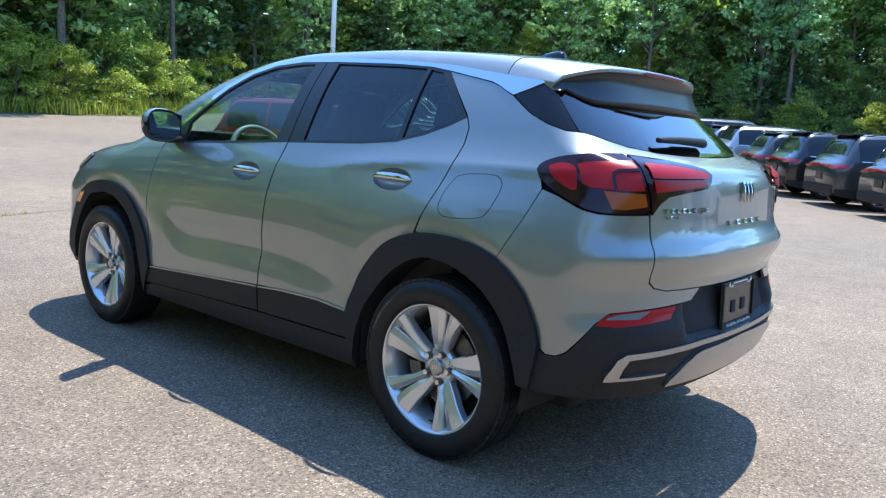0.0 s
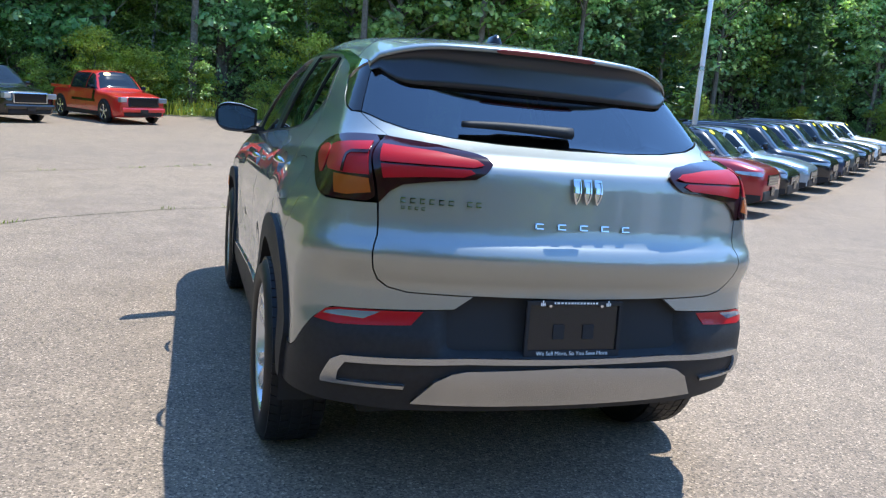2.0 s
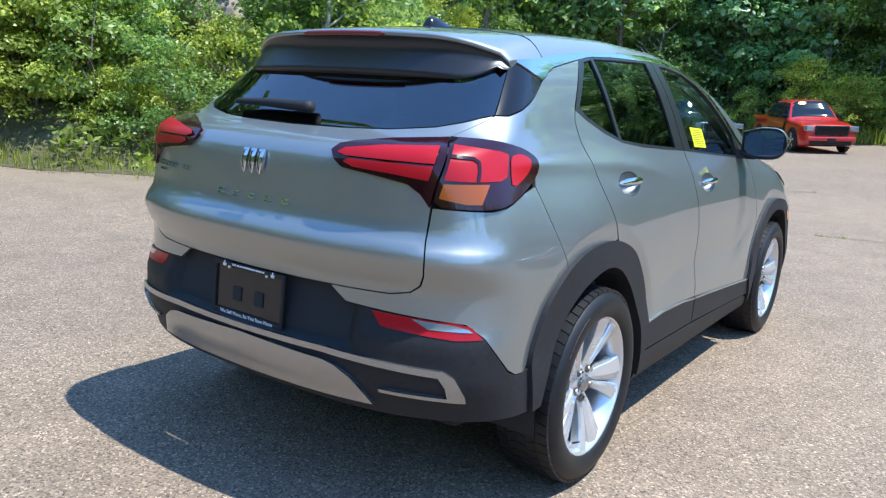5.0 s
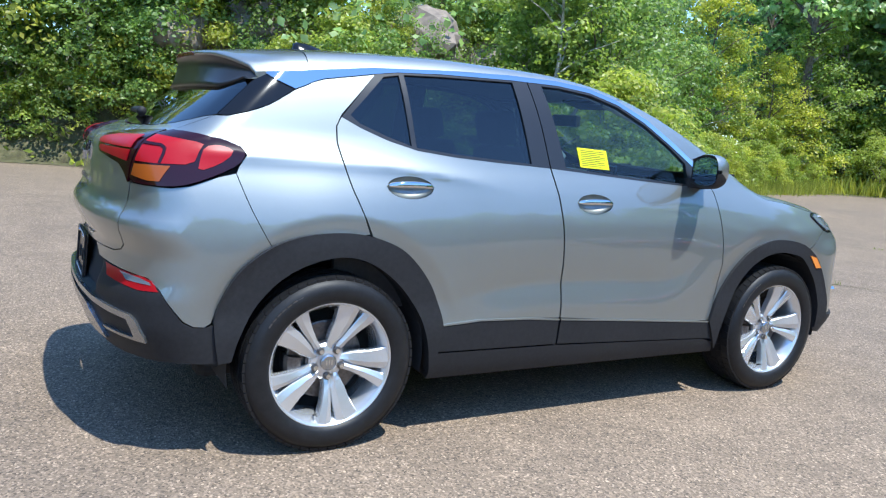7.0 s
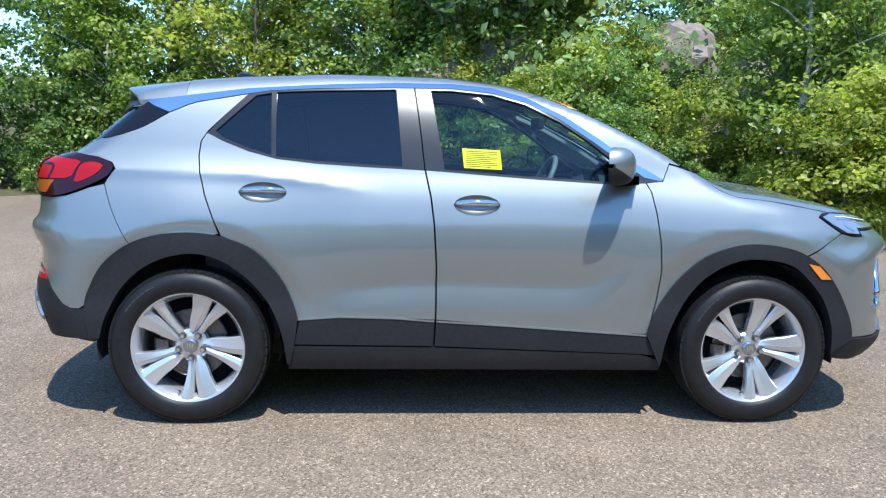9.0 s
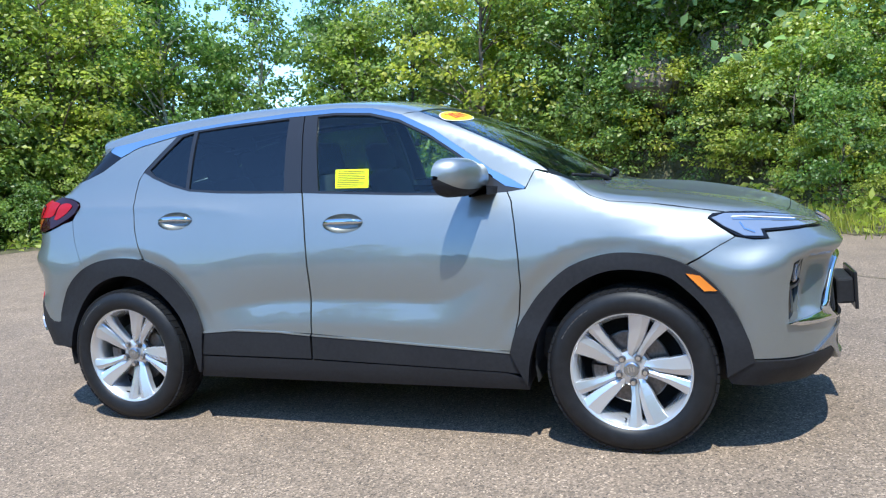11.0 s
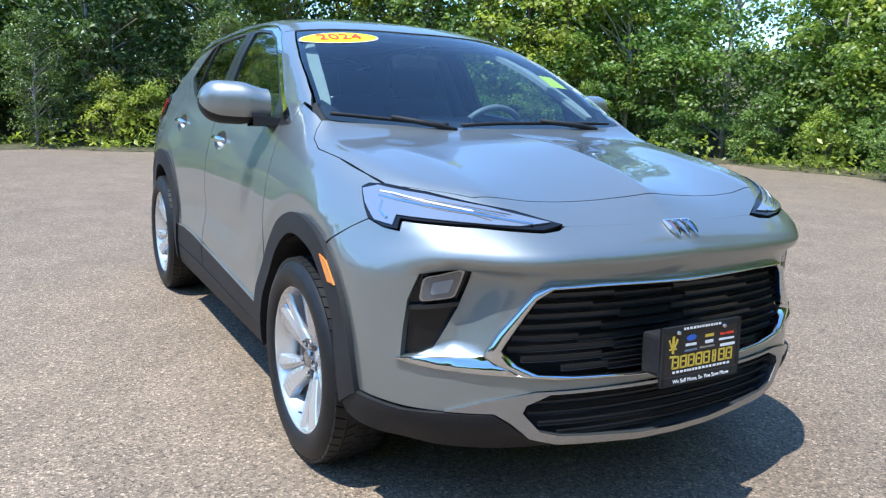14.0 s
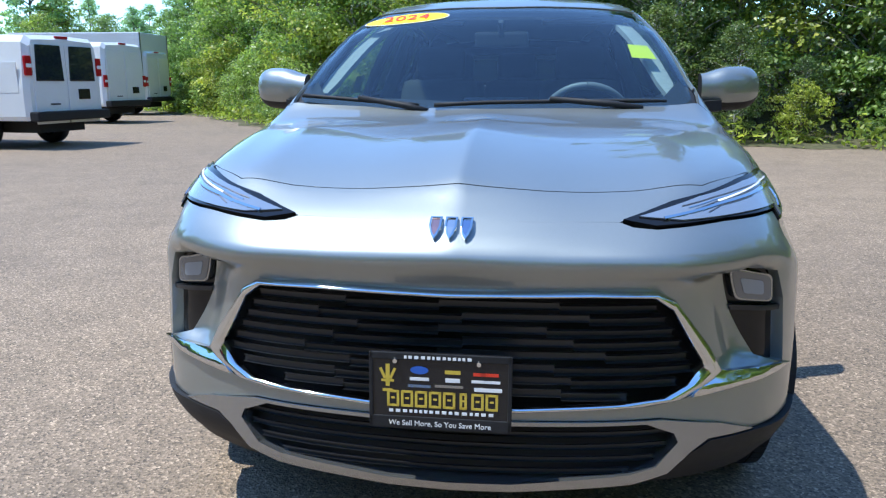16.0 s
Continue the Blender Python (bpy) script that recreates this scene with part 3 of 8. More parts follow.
def build_wheel(parent):
    """A left wheel round its own middle, its face towards +y."""
    wheel = new("wheel")
    wheel.parent = parent
    bm = bmesh.new()
    lathe(bm, [(0.244, 0.086), (0.251, 0.102), (0.267, 0.112), (0.296, 0.117), (0.322, 0.110), (0.342, 0.090), (0.3495, 0.066), (0.352, 0.0), (0.3495, -0.066), (0.342, -0.090), (0.322, -0.108), (0.275, -0.114), (0.244, -0.09)], 96)
    part("tyre", bm, M_RUBBER, wheel, smooth=True)
    # tread: blocks proud of the tyre
    bm = bmesh.new()
    for row, (y, w) in enumerate(((-0.078, 0.034), (-0.037, 0.03), (0.0, 0.03), (0.037, 0.03), (0.078, 0.034))):
        for k in range(56):
            a0 = 2 * math.pi * (k + 0.3 * row) / 56
            a1 = a0 + 2 * math.pi / 56 * 0.88
            lean = 0.03 if row % 2 else -0.03
            q = []
            for a, yy, r in ((a0, y - w / 2, 0.349), (a1, y - w / 2, 0.349), (a1 + lean, y + w / 2, 0.349), (a0 + lean, y + w / 2, 0.349)):
                edge = -0.006 if abs(yy) > 0.08 else 0.0
                q.append((bm.verts.new(((r - 0.01) * math.cos(a), yy, (r - 0.01) * math.sin(a))), bm.verts.new(((r + 0.0045 + edge * 0.7) * math.cos(a), yy, (r + 0.0045 + edge * 0.7) * math.sin(a)))))
            bm.faces.new([v[1] for v in q])
            for i in range(4):
                bm.faces.new((q[i][0], q[(i + 1) % 4][0], q[(i + 1) % 4][1], q[i][1]))
    bmesh.ops.recalc_face_normals(bm, faces=bm.faces)
    part("tread", bm, M_RUBBER, wheel)
    bm = bmesh.new()
    lathe(bm, [(0.236, -0.09), (0.220, -0.06), (0.216, 0.02), (0.224, 0.060), (0.232, 0.074), (0.239, 0.086), (0.245, 0.097), (0.251, 0.101), (0.255, 0.095), (0.252, 0.084)], 96)
    part("rim", bm, M_ALLOY, wheel, smooth=True)
    # five pairs of swept blades, a broad and a slim one with a slit between them
    for k in range(5):
        lug = 90 + 36 + 72 * k
        for blade in (((0.0, -44, -17), (0.30, -37, -8), (0.6, -32, -7.5), (0.85, -31, -8.5), (1.0, -31.5, -9)), ((0.0, -15, 15), (0.3, -7.6, 8), (0.6, -6, 8.5), (0.85, -4.5, 10), (1.0, -4, 11))):
            us = np.linspace(0, 1, 11)
            los = np.interp(us, [b[0] for b in blade], [b[1] for b in blade])
            his = np.interp(us, [b[0] for b in blade], [b[2] for b in blade])
            broad = blade[0][1] < -20
            bm = bmesh.new()
            rows = []
            for u, lo, hi in zip(us, los, his):
                r = 0.050 + 0.194 * u
                y = 0.060 + 0.030 * u - 0.014 * (1 - u) ** 2
                ridge = (lo * 0.35 + hi * 0.65) if broad else (lo * 0.6 + hi * 0.4)
                edge = math.degrees(0.0035 / r)
                row = []
                for a, dy in ((lo, -0.038), (lo, -0.008), (lo + edge, -0.004), (ridge, 0.003), (hi - edge, -0.005 if broad else -0.002), (hi, -0.010), (hi, -0.040)):
                    a = radians(lug + a)
                    row.append(bm.verts.new((r * math.cos(a), y + dy, r * math.sin(a))))
                rows.append(row)
            for a, b in zip(rows, rows[1:]):
                for j in range(6):
                    bm.faces.new((a[j], a[j + 1], b[j + 1], b[j]))
            bm.faces.new(rows[0])
            bm.faces.new(rows[-1][::-1])
            bmesh.ops.recalc_face_normals(bm, faces=bm.faces)
            part("spoke", bm, M_ALLOY, wheel)
    bm = bmesh.new()
    rs = lathe(bm, [(0.078, 0.010), (0.075, 0.036), (0.066, 0.044), (0.044, 0.050)], 40)
    bm.faces.new(rs[-1][::-1])
    part("hub", bm, M_ALLOY, wheel)
    bm = bmesh.new()
    rs = lathe(bm, [(0.033, 0.050), (0.032, 0.062), (0.026, 0.066)], 32)
    bm.faces.new(rs[-1][::-1])
    part("centre_cap", bm, M_SATIN_SILVER, wheel, "round silver centre cap")
    for k in range(3):
        bm = bmesh.new()
        add_box(bm, ((k - 1) * 0.011, 0.0665, 0.002), (0.006, 0.003, 0.022), bevel=0.001)
        part("cap_emblem", bm, M_CHROME, wheel)
    for k in range(5):
        a = radians(90 + 36 + 72 * k)
        c = (0.057 * math.cos(a), 0.050, 0.057 * math.sin(a))
        bm = bmesh.new()
        bmesh.ops.create_cone(bm, cap_ends=True, segments=16, radius1=0.0155, radius2=0.0155, depth=0.012, matrix=Matrix.Translation(c) @ pose(0, 0, 0, 90))
        part("lug_recess", bm, M_STEEL, wheel)
        bm = bmesh.new()
        bmesh.ops.create_cone(bm, cap_ends=True, segments=6, radius1=0.0105, radius2=0.009, depth=0.02, matrix=Matrix.Translation((c[0], 0.058, c[2])) @ pose(0, 0, 0, 90))
        part("lug_nut", bm, M_CHROME, wheel)
    bm = bmesh.new()
    rs = lathe(bm, [(0.158, -0.012), (0.158, 0.006), (0.152, 0.009), (0.085, 0.009), (0.085, 0.03)], 56)
    bm.faces.new(rs[-1][::-1])
    bm.faces.new(rs[0])
    part("brake_disc", bm, M_STEEL, wheel, smooth=False)
    bm = bmesh.new()
    rows = []
    for i in range(8):
        a = radians(-50 + 60 * i / 7)
        rows.append([bm.verts.new((r * math.cos(a), y, r * math.sin(a))) for r, y in ((0.105, -0.02), (0.105, 0.034), (0.125, 0.040), (0.160, 0.036), (0.172, 0.02), (0.172, -0.03))])
    for a, b in zip(rows, rows[1:]):
        for k in range(6):
            bm.faces.new((a[k], a[(k + 1) % 6], b[(k + 1) % 6], b[k]))
    bm.faces.new(rows[0])
    bm.faces.new(rows[-1][::-1])
    part("caliper", bm, M_STEEL, wheel, "grey brake caliper")
    bm = bmesh.new()
    rs = lathe(bm, [(0.232, -0.085), (0.05, -0.09)], 40)
    bm.faces.new(rs[-1])
    part("inner_dish", bm, M_GAP, wheel)
    bm = bmesh.new()
    add_tube(bm, [(0.05, 0.06, -0.212), (0.05, 0.085, -0.200)], [0.004, 0.003], 8)
    part("valve", bm, M_GAP, wheel)
    # raised lettering on the sidewall, as plain bars
    for k in range(7):
        bm = bmesh.new()
        a = radians(62 - k * 4.6)
        add_box(bm, (0.306 * math.cos(a), 0.1125, 0.306 * math.sin(a)), (0.020, 0.002, 0.016 if k else 0.012), Matrix.Rotation(-a + math.pi / 2, 3, "Y"), 0.0)
        part("sidewall_mark", bm, M_STEEL, wheel)
    return wheel


ARCH_F = curve([(0.786, 0.422), (0.813, 0.51), (0.866, 0.601), (0.938, 0.696), (1.047, 0.79), (1.175, 0.839), (1.292, 0.852), (1.436, 0.836), (1.527, 0.798), (1.606, 0.732), (1.671, 0.625), (1.708, 0.516), (1.728, 0.41)])
ARCH_F_IN = curve([(0.858, 0.27), (0.878, 0.404), (0.932, 0.538), (1.022, 0.668), (1.137, 0.750), (1.264, 0.784), (1.429, 0.765), (1.515, 0.705), (1.598, 0.60), (1.636, 0.47), (1.650, 0.345)])
ARCH_R = curve([(-1.719, 0.537), (-1.710, 0.598), (-1.658, 0.718), (-1.568, 0.805), (-1.457, 0.851), (-1.32, 0.868), (-1.187, 0.86), (-1.054, 0.821), (-0.969, 0.763), (-0.884, 0.66), (-0.832, 0.548), (-0.814, 0.485)])
ARCH_R_IN = curve([(-1.664, 0.392), (-1.640, 0.489), (-1.586, 0.613), (-1.479, 0.718), (-1.323, 0.775), (-1.178, 0.760), (-1.040, 0.672), (-0.938, 0.548), (-0.885, 0.42), (-0.862, 0.28)])
SILL = [(-0.814, 0.485), (-0.629, 0.500), (-0.375, 0.495), (-0.195, 0.482), (0.142, 0.463), (0.405, 0.446), (0.671, 0.429), (0.786, 0.422)]
GAP_FENDER = [(0.778, 1.118), (0.798, 1.08), (0.817, 0.98), (0.833, 0.851), (0.841, 0.718), (0.827, 0.587), (0.803, 0.49), (0.789, 0.428)]
GAP_MID = [(-0.250, 1.157), (-0.224, 1.038), (-0.208, 0.913), (-0.196, 0.732), (-0.195, 0.56), (-0.196, 0.488)]
GAP_REAR = [(-1.242, 1.306), (-1.264, 1.268), (-1.268, 1.204), (-1.255, 1.130), (-1.226, 1.033), (-1.186, 0.937), (-1.158, 0.864)]
BELT = [(-1.242, 1.306), (-1.168, 1.27), (-1.051, 1.227), (-0.921, 1.195), (-0.743, 1.178), (-0.538, 1.168), (-0.25, 1.157), (0.004, 1.142), (0.266, 1.126), (0.569, 1.112), (0.778, 1.118)]
EAVE = [(-1.071, 1.491), (-0.968, 1.508), (-0.759, 1.523), (-0.389, 1.536), (-0.121, 1.538), (0.068, 1.522), (0.227, 1.480), (0.384, 1.404), (0.54, 1.302), (0.67, 1.211), (0.773, 1.143), (0.853, 1.127)]
CHROME_TOP = [(0.862, 1.135), (0.803, 1.169), (0.697, 1.224), (0.568, 1.316), (0.412, 1.418), (0.23, 1.504), (0.07, 1.546), (-0.12, 1.561), (-0.389, 1.559), (-0.76, 1.540), (-1.074, 1.516), (-1.358, 1.475), (-1.654, 1.452)]
LAMP_OUT = [(-1.668, 1.138), (-1.694, 1.162), (-1.764, 1.187), (-1.865, 1.199), (-1.966, 1.199), (-1.969, 1.142), (-1.985, 1.075), (-1.992, 1.016), (-1.916, 1.012), (-1.853, 1.012), (-1.811, 1.022), (-1.748, 1.059), (-1.69, 1.099)]
LAMP_IN = [(-1.9705, 1.198), (-2.129, 1.184), (-2.229, 1.169), (-2.262, 1.159), (-2.275, 1.143), (-2.260, 1.120), (-2.232, 1.100), (-2.135, 1.087), (-2.055, 1.072), (-2.024, 1.048), (-2.000, 1.012), (-1.9905, 1.075), (-1.9735, 1.142)]
LAMP_FRONT = [(1.632, 0.978), (1.656, 0.990), (1.73, 0.993), (1.866, 0.982), (1.968, 0.966), (2.09, 0.946), (2.208, 0.913), (2.15, 0.902), (2.0, 0.912), (1.85, 0.913), (1.812, 0.914), (1.812, 0.888), (1.765, 0.890), (1.71, 0.904), (1.665, 0.944)]
GRILLE_OUT = [(S_MID, 0.764), (2.273, 0.771), (2.156, 0.767), (2.123, 0.745), (2.051, 0.632), (2.022, 0.569), (2.039, 0.553), (2.100, 0.513), (2.157, 0.501), (2.411, 0.485), (S_MID, 0.482)]
GRILLE_IN = [(S_MID, 0.748), (2.273, 0.757), (2.167, 0.753), (2.130, 0.722), (2.075, 0.612), (2.061, 0.586), (2.100, 0.543), (2.146, 0.519), (2.235, 0.510), (2.411, 0.499), (S_MID, 0.496)]
FOG = [(1.877, 0.783), (2.0, 0.798), (1.962, 0.682), (1.912, 0.578), (1.871, 0.557), (1.842, 0.550), (1.846, 0.63), (1.854, 0.71)]


def scale_about(pts, k):
    cx, cy = sum(p[0] for p in pts) / len(pts), sum(p[1] for p in pts) / len(pts)
    return [(cx + (x - cx) * k, cy + (y - cy) * k) for x, y in pts]


def text_mesh(name, words, size, material, parent, m, spread=1.0, label=""):
    cu = bpy.data.curves.new(name, "FONT")
    cu.body = words
    cu.size = size
    cu.space_character = spread
    cu.align_x, cu.align_y = "CENTER", "CENTER"
    cu.extrude = 0.0006
    tmp = bpy.data.objects.new(name, cu)
    me = bpy.data.meshes.new_from_object(tmp)
    bpy.data.objects.remove(tmp)
    bpy.data.curves.remove(cu)
    me.materials.clear()
    me.materials.append(material)
    ob = new(name, me)
    ob.parent = parent
    ob.matrix_local = m
    if label:
        tagged(ob, label)
    return ob


def frame_at(s, z, surf=skin, side=1):
    """A place on the body with its axes: along the body, up, and out."""
    p = surf(np.array([s]), np.array([z]))
    n = normal_at(p)[0]
    p = p[0].copy()
    p[1] *= side
    n[1] *= side
    n = Vector(n)
    up = (Vector((0, 0, 1)) - n * n.z).normalized() if abs(n.z) < 0.9 else (Vector((-1, 0, 0)) - n * -n.x).normalized()
    along = up.cross(n)
    return Matrix.Translation(Vector(p)) @ Matrix((along, up, n)).transposed().to_4x4()


def plain_part(name, bm, material, parent, m, label="", smooth=False):
    ob = part(name, bm, material, parent, label, smooth)
    ob.matrix_local = m
    return ob


def build_handle(door, s, z, side):
    """A chrome grip that bridges an oval bowl pressed into the door."""
    m = frame_at(s, z, side=side)
    bm = bmesh.new()
    bmesh.ops.create_uvsphere(bm, u_segments=28, v_segments=14, radius=1.0)
    bmesh.ops.delete(bm, geom=[v for v in bm.verts if v.co.z > 0.02], context="VERTS")
    for v in bm.verts:
        v.co = Vector((v.co.x * 0.104, v.co.y * 0.046, v.co.z * 0.055 - 0.001))
    bmesh.ops.reverse_faces(bm, faces=bm.faces)
    plain_part("handle_bowl", bm, M_PAINT, door, m, smooth=True)
    bm = bmesh.new()
    rows = []
    for i in range(15):
        u = -1 + 2 * i / 14
        h = 0.0125 * (1 - abs(u) ** 3.5) ** 0.5 + 0.0015
        lift = 0.004 + 0.024 * (1 - u * u) ** 0.8
        rows.append([bm.verts.new((u * 0.107, 0.004 + h * math.cos(a), lift + 0.010 * math.sin(a) * (1 - abs(u) ** 4 * 0.8))) for a in [2 * math.pi * k / 12 for k in range(12)]])
    for a, b in zip(rows, rows[1:]):
        for k in range(12):
            bm.faces.new((a[k], a[(k + 1) % 12], b[(k + 1) % 12], b[k]))
    bm.faces.new(rows[0])
    bm.faces.new(rows[-1][::-1])
    bmesh.ops.recalc_face_normals(bm, faces=bm.faces)
    plain_part("handle", bm, M_CHROME, door, m, "chrome door handle", True)


def build_mirror(door, side):
    """The outside mirror: painted cap, black housing and arm, real mirror glass."""
    def section(u):
        w = max(0.0, 1 - max(0.0, (u - 0.55) / 0.45) ** 3.2) ** 0.5
        grow = 0.74 + 0.26 * step(u, 0.0, 0.45)
        return 0.785 + 0.245 * u, 0.622 - 0.085 * u, 1.192 + 0.010 * u, 0.085 * w * grow, 0.105 * w ** 0.8 * (0.8 + 0.2 * step(u, 0, 0.4))

    def skin_of(angles):
        bm = bmesh.new()
        rows = []
        for i in range(19):
            u = 1 - (1 - i / 18) ** 1.6
            y, xr, zc, hz, hx = section(min(u, 0.9985))
            row = [bm.verts.new((xr + hx * max(0.0, math.cos(a)) ** 0.68, side * y, zc + hz * math.copysign(abs(math.sin(a)) ** 0.82, math.sin(a)))) for a in angles]
            if angles[-1] > 1.5:
                row.append(bm.verts.new((xr - 0.012, side * y, zc + hz * 0.95)))
            else:
                row.insert(0, bm.verts.new((xr - 0.012, side * y, zc - hz * 0.95)))
            rows.append(row)
        for p, q in zip(rows, rows[1:]):
            for j in range(len(p) - 1):
                bm.faces.new((p[j], p[j + 1], q[j + 1], q[j]))
        return bm, rows
    split = radians(-34)
    bm, rows = skin_of([split + (math.pi / 2 - split) * k / 10 for k in range(11)])
    bmesh.ops.recalc_face_normals(bm, faces=bm.faces)
    part("mirror_cap", bm, M_PAINT, door, "silver painted mirror cap", True)
    bm, rows = skin_of([-math.pi / 2 + (split + math.pi / 2) * k / 6 for k in range(7)])
    bm.faces.new([rows[0][j] for j in range(len(rows[0]))])
    # inner wall and black rear face
    back = []
    for i in range(19):
        u = 1 - (1 - i / 18) ** 1.6
        y, xr, zc, hz, hx = section(min(u, 0.9985))
        back.append([bm.verts.new((xr - 0.011 + (0.0 if abs(k) == 1 else 0.006), side * y, zc + hz * 0.95 * k)) for k in (-1, -0.8, 0.8, 1)])
    for p, q in zip(back, back[1:]):
        for j in range(3):
            bm.faces.new((p[j], p[j + 1], q[j + 1], q[j]))
    y, xr, zc, hz, hx = section(0)
    bm.faces.new([bm.verts.new((xr + hx * max(0.0, math.cos(a)) ** 0.68, side * y, zc + hz * math.copysign(abs(math.sin(a)) ** 0.82, math.sin(a)))) for a in [-math.pi / 2 + math.pi * k / 12 for k in range(13)]])
    arm = []
    for yy, x0, x1, z0, z1 in ((0.70, 0.60, 0.745, 1.102, 1.150), (0.765, 0.610, 0.735, 1.104, 1.150), (0.80, 0.625, 0.725, 1.106, 1.156), (0.86, 0.632, 0.715, 1.106, 1.160)):
        arm.append([bm.verts.new((x, side * yy, z)) for x, z in ((x0, z0), (x1, z0 + 0.008), (x1, z1 - 0.006), (x0, z1))])
    for p, q in zip(arm, arm[1:]):
        for j in range(4):
            bm.faces.new((p[j], p[(j + 1) % 4], q[(j + 1) % 4], q[j]))
    bmesh.ops.recalc_face_normals(bm, faces=bm.faces)
    part("mirror_housing", bm, M_CLAD, door, "black mirror housing and arm", False)
    bm = bmesh.new()
    us = [0.06 + 0.87 * i / 16 for i in range(17)]
    lo, hi = [], []
    for u in us:
        y, xr, zc, hz, hx = section(u)
        k = 0.80 * min(1.0, (0.06 + (u - 0.055) * 12) if u < 0.13 else 1.0)
        k = max(k, 0.55)
        lo.append(bm.verts.new((xr - 0.0085, side * y, zc - hz * k)))
        hi.append(bm.verts.new((xr - 0.0085, side * y, zc + hz * k)))
    for i in range(16):
        bm.faces.new((lo[i], lo[i + 1], hi[i + 1], hi[i]))
    part("mirror_glass", bm, M_MIRROR, door, "mirror glass")


def build_seat(parent, x, y, back_only=False):
    seat = new("seat")
    seat.parent = parent
    seat.location = (x, y, 0)
    if not back_only:
        bm = bmesh.new()
        add_box(bm, (0.22, 0, 0.62), (0.52, 0.50, 0.16), Matrix.Rotation(radians(-6), 3, "Y"), 0.05)
        part("cushion", bm, M_CLOTH, seat, smooth=True)
    bm = bmesh.new()
    add_box(bm, (-0.13, 0, 0.94), (0.15, 0.48, 0.62), Matrix.Rotation(radians(-17), 3, "Y"), 0.06, taper=(0.8, 0.84))
    part("backrest", bm, M_CLOTH, seat, smooth=True)
    bm = bmesh.new()
    add_box(bm, (-0.25, 0, 1.32), (0.10, 0.25, 0.17), Matrix.Rotation(radians(-12), 3, "Y"), 0.04)
    for yy in (-0.06, 0.06):
        add_tube(bm, [(-0.22, yy, 1.20), (-0.25, yy, 1.28)], 0.007, 6)
    part("headrest", bm, M_CLOTH, seat, smooth=True)


